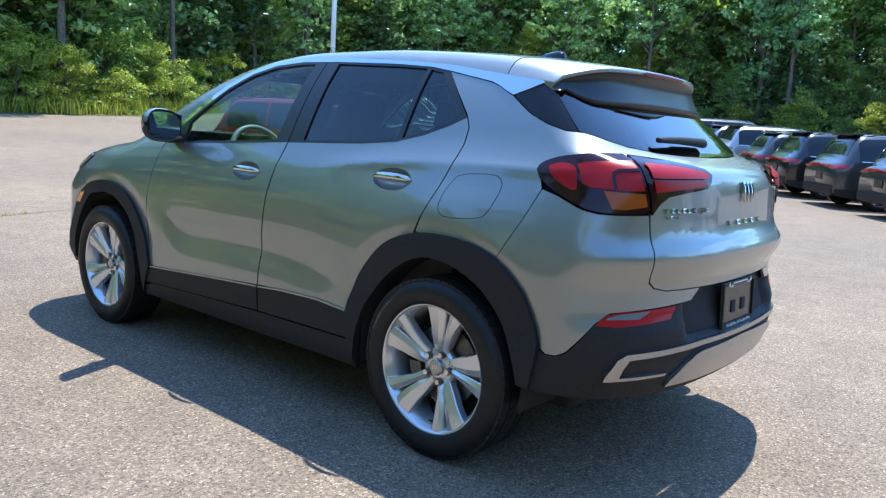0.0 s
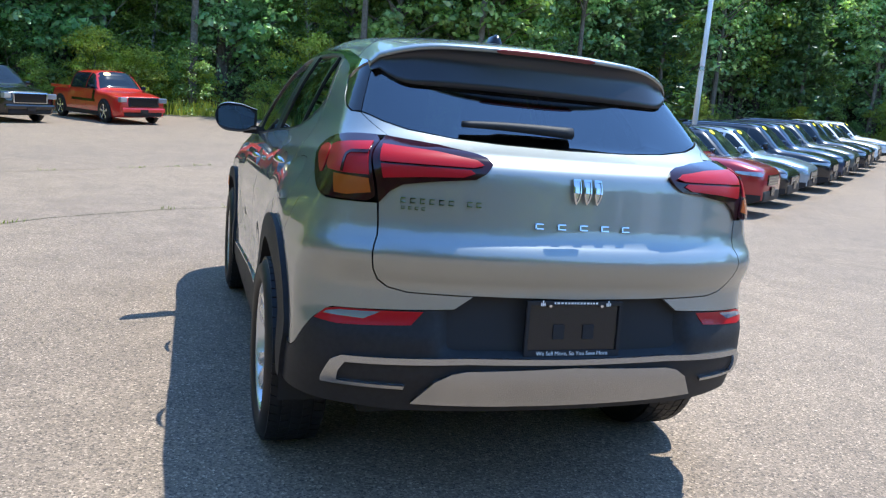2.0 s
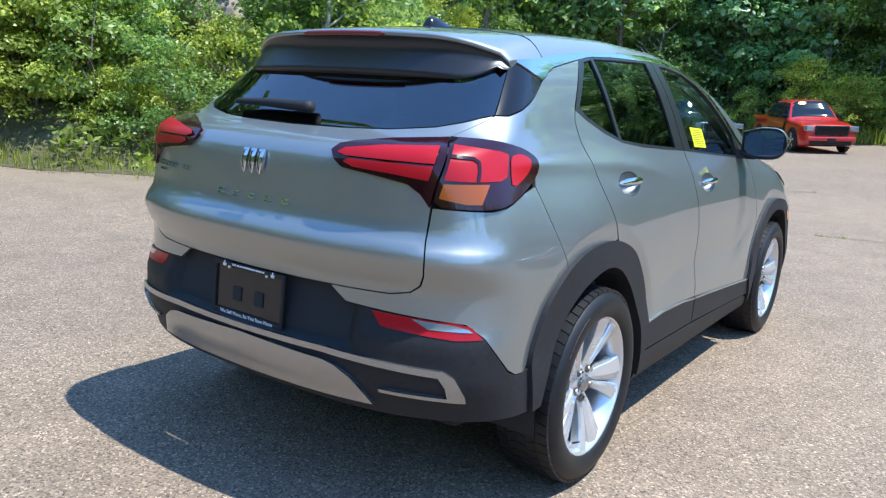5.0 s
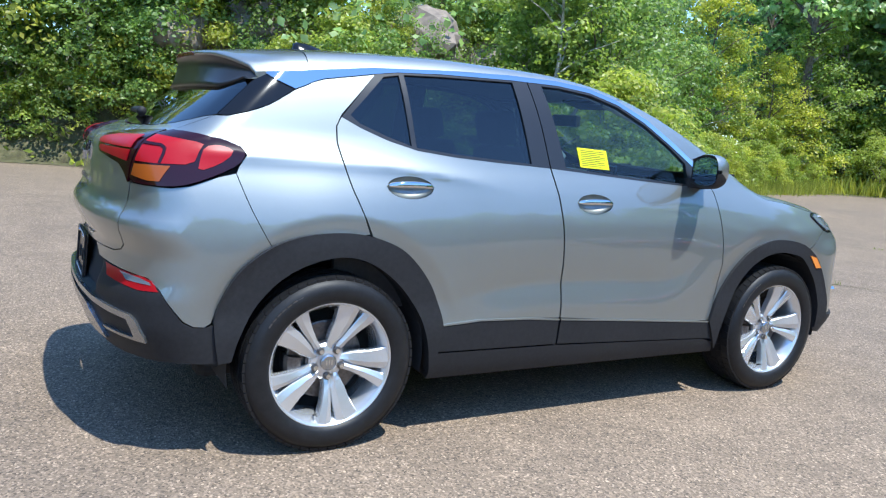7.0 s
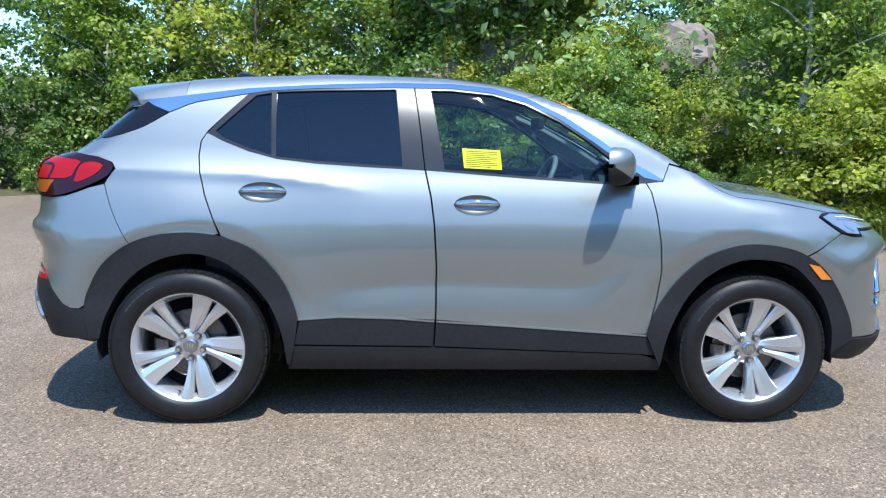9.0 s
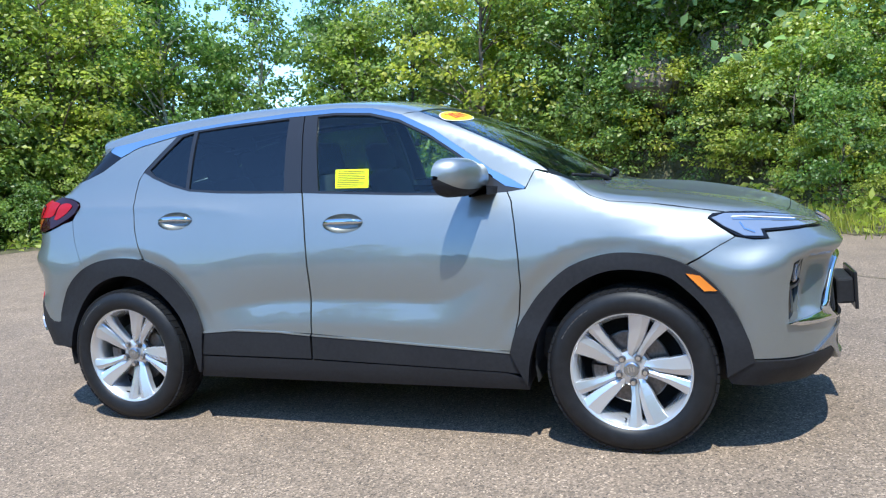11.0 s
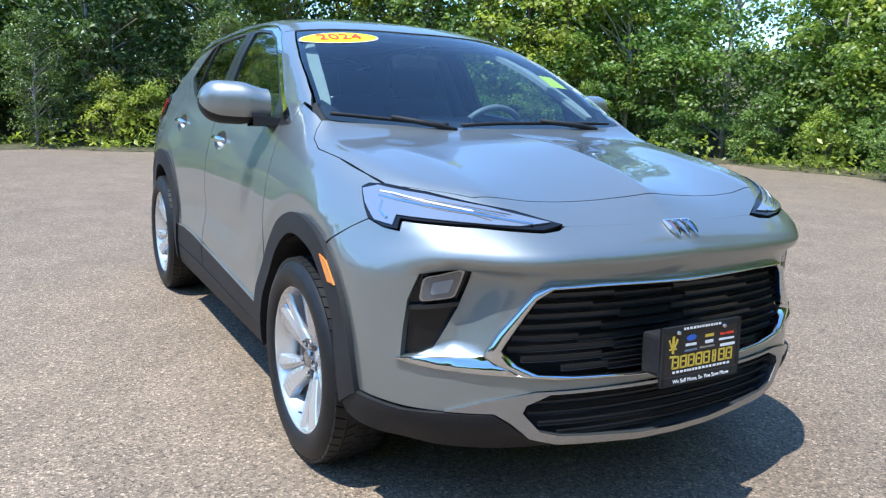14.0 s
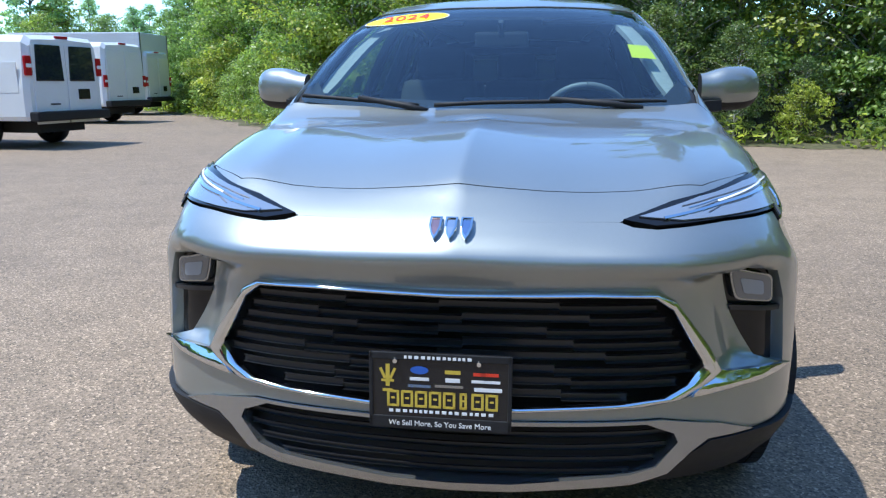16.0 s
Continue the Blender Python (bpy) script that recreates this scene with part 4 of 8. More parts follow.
def build_cabin(car):
    """What shows through the glass: floor, dashboard, wheel, seats, pillars' lining and headliner."""
    bm = bmesh.new()
    add_box(bm, (0.0, 0, 0.42), (2.9, 1.36, 0.16), bevel=0.03)
    add_box(bm, (-1.66, 0, 0.68), (0.62, 1.15, 0.5), bevel=0.03)
    add_box(bm, (-1.72, 0, 0.42), (0.56, 1.28, 0.06), bevel=0.02)
    part("cabin_floor", bm, M_TRIM, car)
    for sd in (1, -1):
        bm = bmesh.new()
        add_box(bm, (0.25, sd * 0.70, 0.80), (1.05, 0.04, 0.56), bevel=0.015)
        add_box(bm, (-0.78, sd * 0.70, 0.82), (0.95, 0.04, 0.58), bevel=0.015)
        part("door_lining", bm, M_TRIM, car)
    # dashboard with a hood over the dials
    bm = bmesh.new()
    rows = []
    for i in range(15):
        y = -0.70 + 1.4 * i / 14
        hump = 0.035 * math.exp(-((y - 0.36) / 0.17) ** 2)
        rows.append([bm.verts.new(q) for q in ((1.12, y, 0.5), (1.12, y, 1.075), (0.95, y, 1.10), (0.78, y, 1.085 + hump), (0.66, y, 1.02 + hump), (0.62, y, 0.90), (0.70, y, 0.6))])
    for a, b in zip(rows, rows[1:]):
        for j in range(6):
            bm.faces.new((a[j], b[j], b[j + 1], a[j + 1]))
    part("dashboard", bm, M_TRIM, car, "black moulded dashboard", True)
    wheel = new("steering_wheel")
    wheel.parent = car
    wheel.matrix_local = pose(0.50, 0.36, 1.045, 0, -64, 0)
    bm = bmesh.new()
    ring = [(0.182 * math.cos(2 * math.pi * k / 40), 0.182 * math.sin(2 * math.pi * k / 40), 0) for k in range(41)]
    add_tube(bm, ring, 0.0155, 10, False)
    part("wheel_ring", bm, M_WHEELSKIN, wheel, smooth=True)
    bm = bmesh.new()
    add_box(bm, (0, 0, 0.012), (0.13, 0.15, 0.04), bevel=0.015)
    add_box(bm, (0, 0.12, 0.004), (0.04, 0.10, 0.016), bevel=0.004)
    add_box(bm, (0, -0.12, 0.004), (0.04, 0.10, 0.016), bevel=0.004)
    add_box(bm, (-0.12, 0, 0.004), (0.10, 0.04, 0.016), bevel=0.004)
    part("wheel_boss", bm, M_TRIM, wheel)
    bm = bmesh.new()
    add_tube(bm, [(0, 0, -0.02), (0, 0, -0.24)], 0.035, 10)
    part("steering_column", bm, M_TRIM, wheel)
    bm = bmesh.new()
    add_box(bm, (0.72, 0.0, 1.10), (0.025, 0.26, 0.13), Matrix.Rotation(radians(-18), 3, "Y"), 0.008)
    part("centre_screen", bm, M_BLACK, car, "black centre touch screen")
    for y in (0.36, -0.36):
        build_seat(car, -0.06, y)
    for y in (0.40, -0.40):
        build_seat(car, -0.98, y)
    build_seat(car, -0.98, 0.0, True)
    # headliner and pillar lining, a hand's breadth under the skin
    half = [(-1.50, 0.0), (-1.50, 0.40), (-1.0, 0.47), (-0.3, 0.50), (0.1, 0.50), (0.26, 0.47), (0.33, 0.0)]
    sheet("headliner", mirror_y(half), M_HEADLINER, car, surf=lid, off=-0.05, depth=0.012, grid=0.12, label="pale grey cloth headliner")
    for sd in (1, -1):
        sheet("pillar_lining", [(0.26, 0.49), (0.30, 0.545), (0.62, 0.62), (0.88, 0.665), (0.95, 0.655), (0.95, 0.625), (0.88, 0.60), (0.62, 0.545), (0.36, 0.485)], M_HEADLINER, car, surf=lid, off=-0.05, depth=0.02, grid=0.08, side=sd)
        bm = bmesh.new()
        add_tube(bm, [(-0.30, sd * 0.525, 1.46), (-0.26, sd * 0.64, 1.15), (-0.24, sd * 0.67, 0.8)], [0.03, 0.045, 0.06], 8)
        part("pillar_lining", bm, M_TRIM, car)
        bm = bmesh.new()
        add_tube(bm, [(-1.02, sd * 0.47, 1.45), (-1.22, sd * 0.57, 1.28), (-1.35, sd * 0.64, 1.0)], [0.05, 0.07, 0.09], 8)
        part("pillar_lining", bm, M_TRIM, car)
    bm = bmesh.new()
    add_box(bm, (0.40, 0, 1.40), (0.035, 0.23, 0.065), bevel=0.012)
    add_tube(bm, [(0.43, 0, 1.41), (0.47, 0, 1.47)], 0.012, 8)
    part("cabin_mirror", bm, M_TRIM, car)
    for y in (0.34, -0.34):
        bm = bmesh.new()
        add_box(bm, (0.29, y, 1.483), (0.13, 0.34, 0.014), Matrix.Rotation(radians(14), 3, "Y"), 0.005)
        part("sun_visor", bm, M_TRIM, car)


def build_car():
    car = thing("crossover_car", "silver-grey metallic crossover car with black lower cladding", "car")
    # dark shell behind the panel gaps
    lower = [(-S_MID, 0.42), (-2.1, 0.42), (-1.70, 0.36)] + ARCH_R_IN + [(0.82, 0.28)] + ARCH_F_IN + [(1.95, 0.30), (S_MID, 0.30), (S_MID, 0.90), (1.60, 0.93), (1.45, 1.0), (1.1, 1.04), (0.78, 1.09), (-0.7, 1.15), (-1.1, 1.2), (-1.35, 1.25), (-2.0, 1.2), (-S_MID, 1.15)]
    for sd in (1, -1):
        sheet("inner_shell", lower, M_GAP, car, holes=[ellipse(-0.012, 1.008, 0.12, 0.055), ellipse(-0.975, 1.048, 0.12, 0.055)], off=-0.03, depth=0.004, side=sd, grid=0.06, wave=lambda s, z: -0.075 * step(s, 1.75, 1.86))
    hood_side = [(1.066, 0.709), (1.10, 0.742), (1.136, 0.764), (1.218, 0.778), (1.394, 0.768), (1.58, 0.757), (1.70, 0.742)]
    rim = lid(*np.array([(0.90, 0.722), (0.955, 0.722), (1.02, 0.716)] + [(x, y + 0.0035) for x, y in hood_side]).T)
    fender_top = [(float(round_of(p[0], p[1])), float(p[2])) for p in rim]
    for sd in (1, -1):
        # doors
        bowl_f = ellipse(-0.012, 1.008, 0.105, 0.0445)
        front = GAP_FENDER + SILL[:2:-1][1:-1] + [(-0.190, 0.488)] + [(s + 0.006, z) for s, z in GAP_MID[::-1][1:]] + BELT[7:-1]
        door = sheet("front_door", front, M_PAINT, car, holes=[bowl_f], side=sd, grid=0.016)
        build_handle(door, -0.012, 1.008, sd)
        bowl_r = ellipse(-0.975, 1.048, 0.105, 0.0445)
        rear = [(s - 0.002, z) for s, z in GAP_MID] + SILL[2::-1] + ARCH_R[::-1][1:17] + [(-1.150, 0.856)] + GAP_REAR[::-1][1:] + BELT[1:6]
        door2 = sheet("rear_door", rear, M_PAINT, car, holes=[bowl_r], side=sd, grid=0.016)
        build_handle(door2, -0.975, 1.048, sd)
        build_mirror(door, sd)
        # window frames and glass
        g1 = [(-0.222, 1.527), (-0.121, 1.528), (0.068, 1.512), (0.227, 1.469), (0.384, 1.392), (0.52, 1.303), (0.625, 1.222), (0.625, 1.122), (0.569, 1.122), (0.266, 1.137), (0.004, 1.153), (-0.160, 1.164)]
        fr1 = [(-0.296, 1.5365), (-0.268, 1.342), (-0.247, 1.159)] + BELT[7:] + [(0.853, 1.127)] + EAVE[-2:3:-1]
        sheet("window_frame", fr1, M_SATIN, door, holes=[g1], off=0.001, depth=0.02, side=sd, grid=0.04, label="satin black window surround")
        sheet("window_glass", g1, M_GLASS, door, off=-0.006, depth=0.004, side=sd, grid=0.05, label="green tinted window glass")
        g2 = [(-0.385, 1.528), (-0.759, 1.513), (-0.940, 1.502), (-0.925, 1.206), (-0.743, 1.190), (-0.538, 1.180), (-0.352, 1.171)]
        g3 = [(-0.964, 1.498), (-1.035, 1.484), (-1.205, 1.316), (-1.168, 1.286), (-1.051, 1.242), (-0.947, 1.211)]
        fr2 = [(-0.302, 1.5365), (-0.274, 1.342), (-0.253, 1.159)] + BELT[5::-1] + EAVE[:4]
        sheet("window_frame", fr2, M_SATIN, door2, holes=[g2, g3], off=0.001, depth=0.02, side=sd, grid=0.04, label="satin black window surround")
        sheet("window_glass", g2, M_TINT, door2, off=-0.006, depth=0.004, side=sd, grid=0.05, label="dark privacy glass")
        sheet("quarter_glass", g3, M_TINT, door2, off=-0.006, depth=0.004, side=sd, grid=0.05, label="dark privacy glass")
        chrome = [(-1.668, 1.450), (-1.580, 1.424), (-1.466, 1.397), (-1.38, 1.420), (-1.299, 1.448)] + EAVE + CHROME_TOP[:-1]
        sheet("roof_trim", chrome, M_CHROME, car, off=0.003, depth=0.012, side=sd, grid=0.03, label="bright chrome strip along the roof")
        # fender and quarter panel
        fender = ([(s + 0.006, z) for s, z in GAP_FENDER[::-1]] + [(0.792, 1.124), (0.862, 1.126)] + fender_top + [
                  (1.628, 0.976), (1.661, 0.942), (1.704, 0.902), (1.642, 0.870), (1.522, 0.802)] + ARCH_F[28:0:-1])
        sheet("front_fender", fender, M_PAINT, car, side=sd, grid=0.03)
        quarter = ([(-1.074, 1.488), (-1.240, 1.318)] + [(s - 0.006, z) for s, z in GAP_REAR[1:]] + ARCH_R[24:15:-1] + [(-1.548, 0.816), (-1.624, 0.948), (-1.690, 1.072), (-1.684, 1.099), (-1.664, 1.138), (-1.692, 1.166),
                   (-1.764, 1.191), (-1.865, 1.203), (-1.964, 1.208), (-1.822, 1.271), (-1.768, 1.273), (-1.692, 1.294), (-1.61, 1.324), (-1.541, 1.358), (-1.466, 1.393), (-1.38, 1.417), (-1.299, 1.445)])
        holes = []
        if sd == 1:
            lidline = soften([(-1.312, 1.097), (-1.487, 1.107), (-1.530, 1.086), (-1.529, 1.046), (-1.490, 0.964), (-1.459, 0.944), (-1.305, 0.931), (-1.260, 0.949), (-1.251, 0.990), (-1.281, 1.067)], 1)
            holes = [lidline]
        q = sheet("rear_quarter", quarter, M_PAINT, car, holes=holes, side=sd, grid=0.02)
        if sd == 1:
            sheet("fuel_flap", scale_about(lidline, 0.975), M_PAINT, q, side=1, grid=0.03)
        # black glass beside the rear window
        sheet("side_blade", [(-1.817, 1.278), (-1.768, 1.278), (-1.692, 1.299), (-1.61, 1.329), (-1.541, 1.363), (-1.469, 1.399), (-1.58, 1.428), (-1.65, 1.447), (-1.685, 1.456), (-1.695, 1.441), (-1.731, 1.40), (-1.766, 1.358), (-1.791, 1.32)], M_BLACK, car, off=-0.002, side=sd, grid=0.04,
              label="gloss black blade beside the rear window")
        # cladding: arches, sills and door bottoms
        sheet("arch_cladding", ARCH_F + ARCH_F_IN[::-1], M_CLAD, car, off=0.017, depth=0.05, side=sd, grid=0.03, label="black wheel arch cladding")
        sheet("arch_cladding", ARCH_R + [(-0.83, 0.36), (-0.85, 0.28)] + ARCH_R_IN[::-1] + [(-1.70, 0.385)], M_CLAD, car, off=0.017, depth=0.05, side=sd, grid=0.03, label="black wheel arch cladding")
        sheet("door_cladding", [(-0.19, 0.478), (0.142, 0.459), (0.405, 0.442), (0.671, 0.425), (0.784, 0.418), (0.812, 0.37), (0.835, 0.325), (0.76, 0.332), (-0.196, 0.365)], M_CLAD, door, off=0.006, depth=0.02, side=sd, grid=0.04, label="black door cladding")
        sheet("door_cladding", [(-0.202, 0.478), (-0.375, 0.491), (-0.629, 0.496), (-0.806, 0.482), (-0.830, 0.37), (-0.206, 0.365)], M_CLAD, door2, off=0.006, depth=0.02, side=sd, grid=0.04, label="black door cladding")
        sheet("sill_cladding", [(-0.84, 0.362), (-0.2, 0.357), (0.76, 0.328), (0.86, 0.30), (0.86, 0.25), (-0.86, 0.25)], M_CLAD, car, off=0.004, depth=0.05, side=sd, grid=0.05, label="black sill cladding")
        ribbon("door_edge", [(s_, z_ - 0.002) for s_, z_ in [(-0.19, 0.482)] + SILL[4:]], 0.007, M_PAINT, door, 0.009, side=sd)
        ribbon("door_edge", [(s_, z_ - 0.002) for s_, z_ in SILL[:3] + [(-0.2, 0.482)]], 0.007, M_PAINT, door2, 0.009, side=sd)
        # rear bumper corner in body colour
        corner = [(-1.6925, 1.070), (-1.744, 1.053), (-1.809, 1.017), (-1.853, 1.007), (-1.916, 1.008), (-1.994, 1.010), (-2.0022, 0.917), (-2.0003, 0.868), (-2.0012, 0.817), (-2.0088, 0.783), (-2.0335, 0.7605), (-2.0835, 0.7482), (-2.25, 0.7452),
                  (-2.204, 0.706), (-2.127, 0.700), (-1.90, 0.684), (-1.856, 0.646), (-1.79, 0.543), (-1.765, 0.524), (-1.739, 0.521), (-1.724, 0.535)] + ARCH_R[4:13] + [(-1.5506, 0.815), (-1.6266, 0.947)]
        sheet("bumper_corner", corner, M_PAINT, car, side=sd, grid=0.03)
        # tail lamps
        lamp = sheet("tail_lamp", LAMP_OUT, M_SMOKE, car, off=0.010, depth=0.03, side=sd, grid=0.025, rounded=1, label="smoked red tail lamp")
        sheet("lamp_element", [(-1.708, 1.140), (-1.735, 1.156), (-1.768, 1.162), (-1.799, 1.154), (-1.803, 1.110), (-1.800, 1.066), (-1.748, 1.096)], M_RED, lamp, off=0.0125, depth=0.003, side=sd, grid=0.02, rounded=1, label="red lens element")
        sheet("lamp_element", [(-1.805, 1.160), (-1.83, 1.169), (-1.955, 1.178), (-1.963, 1.140), (-1.972, 1.090), (-1.90, 1.086), (-1.835, 1.088), (-1.815, 1.100), (-1.81, 1.135)], M_RED, lamp, off=0.0125, depth=0.003, side=sd, grid=0.02, label="red lens element")
        ribbon("lamp_rib", [(-1.962, 1.150), (-1.91, 1.147), (-1.897, 1.138), (-1.895, 1.118), (-1.897, 1.088)], 0.008, M_SMOKE, lamp, 0.0150, side=sd)
        sheet("turn_signal", [(-1.868, 1.080), (-1.972, 1.080), (-1.980, 1.040), (-1.920, 1.026), (-1.885, 1.026)], M_AMBER, lamp, off=0.0125, depth=0.003, side=sd, grid=0.02, label="amber turn signal lens")
        lamp2 = sheet("gate_lamp", LAMP_IN, M_SMOKE, car, off=0.010, depth=0.02, side=sd, grid=0.025, label="smoked red gate lamp")
        sheet("lamp_element", [(-1.988, 1.170), (-2.13, 1.161), (-2.232, 1.148), (-2.250, 1.138), (-2.225, 1.131), (-1.996, 1.130)], M_RED, lamp2, off=0.0160, depth=0.003, side=sd, grid=0.02, label="red lens bar")
        sheet("lamp_element", [(-1.998, 1.124), (-2.215, 1.125), (-2.228, 1.116), (-2.200, 1.104), (-2.10, 1.097), (-2.006, 1.086)], M_RED, lamp2, off=0.0150, depth=0.003, side=sd, grid=0.02, label="red lens bar")
        # low reflector in the rear bumper
        r = sheet("rear_reflector", [(-2.128, 0.694), (-1.92, 0.684), (-1.888, 0.676), (-1.860, 0.642), (-1.925, 0.637), (-2.015, 0.644), (-2.10, 0.652)], M_RED, car, off=0.004, depth=0.02, side=sd, grid=0.03, label="red bumper reflector with a clear reversing lamp")
        sheet("reversing_lamp", [(-2.025, 0.686), (-1.925, 0.679), (-1.893, 0.670), (-1.885, 0.661), (-1.985, 0.660)], M_CLEAR, r, off=0.0065, depth=0.003, side=sd, grid=0.03, label="clear reversing lamp")
        sheet("side_marker", [(1.521, 0.766), (1.572, 0.758), (1.626, 0.697), (1.583, 0.694)], M_ORANGE, car, off=0.022, depth=0.012, side=sd, grid=0.02, label="orange side marker lamp")
        # head lamp
        hl = sheet("head_lamp", LAMP_FRONT, M_BLACK, car, off=0.006, depth=0.02, side=sd, grid=0.025, label="slim head lamp with clear light guide in a black frame")
        guide = [(1.644, 0.973), (1.70, 0.986), (1.862, 0.974), (2.026, 0.951), (2.176, 0.9165), (2.096, 0.910), (1.93, 0.917), (1.800, 0.920), (1.797, 0.895), (1.735, 0.901), (1.680, 0.938)]
        sheet("light_guide", guide, M_CLEAR, hl, off=0.0095, depth=0.004, side=sd, grid=0.02, label="clear daytime light guide")
        ribbon("light_rib", [(1.72, 0.962), (1.88, 0.946), (1.99, 0.935), (2.13, 0.913)], 0.004, M_CHROME, hl, 0.0115, side=sd)
        ribbon("light_rib", [(1.72, 0.972), (1.77, 0.970), (1.88, 0.955), (1.99, 0.940)], 0.003, M_WHITE, hl, 0.0112, side=sd)
        ribbon("light_rib", [(1.74, 0.950), (1.745, 0.925), (1.775, 0.91)], 0.006, M_CHROME, hl, 0.0115, side=sd)
        for k in range(5):
            d = 0.0045 * k
            ribbon("light_rib", [(1.74 + 0.02 * k, 0.972 - d), (1.88, 0.9605 - d), (1.99, 0.948 - d * 0.9), (2.08 - 0.012 * k, 0.9335 - d * 0.7)], 0.0016, M_CHROME if k % 2 else M_STEEL, hl, 0.0106, side=sd)
        # fog lamp pocket
        dish = lambda s, z: -0.048 * step(s, 1.85, 1.99)
        pocket = sheet("fog_pocket", scale_about(FOG, 1.03), M_BLACK, car, off=-0.030, depth=0.01, side=sd, grid=0.03, wave=dish, label="gloss black pocket with fog lamp")
        frm = soften(dense([(1.884, 0.772), (1.978, 0.784), (1.955, 0.712), (1.876, 0.704)], 0.03), 2)
        sheet("fog_lamp", frm, M_SATIN_SILVER, pocket, off=-0.010, depth=0.02, side=sd, grid=0.02, wave=dish, label="square fog lamp with bright ring")
        sheet("fog_lens", scale_about(frm, 0.88), M_FOG, pocket, off=-0.008, depth=0.01, side=sd, grid=0.02, wave=dish)
        sheet("fog_bulb", scale_about(frm, 0.5), M_CLEAR, pocket, off=-0.006, depth=0.01, side=sd, grid=0.02, wave=dish)
        sheet("pocket_divider", [(1.852, 0.692), (1.968, 0.70), (1.963, 0.688), (1.852, 0.680)], M_SATIN, pocket, off=-0.010, depth=0.02, side=sd, grid=0.03, wave=dish)
        sheet("chrome_blade", [(1.834, 0.547), (1.880, 0.556), (1.96, 0.561), (2.003, 0.564), (2.026, 0.571), (2.101, 0.514), (2.004, 0.522), (1.885, 0.534)], M_CHROME, car, off=0.002, depth=0.015, side=sd, grid=0.012, wave=lambda s, z: 0.016 * bump1(z - (0.550 - 0.10 * (s - 1.86)), 0.0, 0.014), label="chrome blade under the fog lamp")
        # wheel well
        for x in (1.2975, -1.2975):
            bm = bmesh.new()
            rows = []
            for i in range(21):
                a = radians(-12 + 204 * i / 20)
                rows.append([bm.verts.new((x + 0.405 * math.cos(a), sd * y, 0.37 + 0.405 * math.sin(a))) for y in (0.86, 0.50)])
            for a, b in zip(rows, rows[1:]):
                bm.faces.new((a[0], a[1], b[1], b[0]))
            bm.faces.new([r_[1] for r_ in rows])
            part("wheel_well", bm, M_GAP, car)
    # bonnet, nose, roof, windscreen
    hood = [(1.16, 0.0), (1.135, 0.323), (1.085, 0.640)] + hood_side + [(1.715, 0.735), (1.80, 0.672), (1.892, 0.580), (1.934, 0.426), (1.967, 0.203), (1.985, 0.0)]
    sheet("bonnet", mirror_y(hood), M_PAINT, car, surf=lid, grid=0.02)
    zc = [(float(p[0]), float(p[1])) for p in skin(np.array([S_MID, 2.45, 2.35, 2.27, 2.215]), np.full(5, 0.9115))]
    nose = zc + [(float(p[0]), float(p[1])) for p in skin(np.array([2.10, 1.976, 1.88, 1.80, 1.745]), np.array([0.942, 0.962, 0.976, 0.99, 0.992]))] + [(1.719, 0.737), (1.8035, 0.670), (1.8955, 0.580), (1.9375, 0.426), (1.9705, 0.203), (1.9885, 0.0)]
    sheet("nose_panel", mirror_y(nose), M_PAINT, car, surf=lid, grid=0.03)
    ws = [(1.175, 0.0), (1.145, 0.323), (1.092, 0.655), (1.04, 0.690), (0.96, 0.690), (0.636, 0.640), (0.40, 0.580), (0.315, 0.548), (0.345, 0.30), (0.365, 0.0)]
    sheet("windscreen", mirror_y(ws), M_SHIELD, car, surf=lid, off=-0.004, depth=0.004, grid=0.06, label="clear windscreen with wipers")
    band = [(0.365, 0.0), (0.345, 0.30), (0.315, 0.548), (0.40, 0.580), (0.636, 0.640), (0.96, 0.690), (0.955, 0.672), (0.636, 0.618), (0.41, 0.560), (0.360, 0.530), (0.385, 0.30), (0.405, 0.0)]
    sheet("windscreen_band", band, M_BLACK, car, surf=lid, off=-0.009, depth=0.001, grid=0.05)
    sheet("windscreen_band", band, M_BLACK, car, surf=lid, off=-0.009, depth=0.001, grid=0.05, side=-1)
    top_edge = [(float(p[0]), float(p[1])) for p in skin(*np.array(CHROME_TOP[:-1]).T)]
    roof = [(0.360, 0.0), (0.340, 0.30), (0.309, 0.552)] + [(x, y - 0.001) for x, y in top_edge[5:]] + [(-1.35, 0.4), (-1.35, 0.0)]
    sheet("roof", mirror_y(roof), M_PAINT, car, surf=lid, grid=0.035)
    inner = lid(*np.array([(0.309, 0.553), (0.40, 0.585), (0.52, 0.618), (0.636, 0.645), (0.77, 0.668), (0.90, 0.691), (0.955, 0.712), (0.900, 0.7165)]).T)
    pillar = [(s, z + 0.001) for s, z in CHROME_TOP[:6]] + [(float(q[0]), float(q[2])) for q in inner]
    for sd in (1, -1):
        sheet("front_pillar", pillar, M_PAINT, car, side=sd, grid=0.03)
    cowl = [(1.20, 0.0), (1.17, 0.33), (1.10, 0.66), (1.06, 0.735), (0.93, 0.712), (0.93, 0.66), (1.03, 0.60), (1.09, 0.0)]
    sheet("cowl", mirror_y(cowl), M_CLAD, car, surf=lid, off=-0.014, depth=0.004, grid=0.06, label="black cowl below the windscreen")
    # spoiler over the rear window: a silver lid with a deep black face that meets the glass
    bm = bmesh.new()
    rows = []
    edge = lambda a: -1.722 + 0.158 * (a / 0.595) ** 3.2
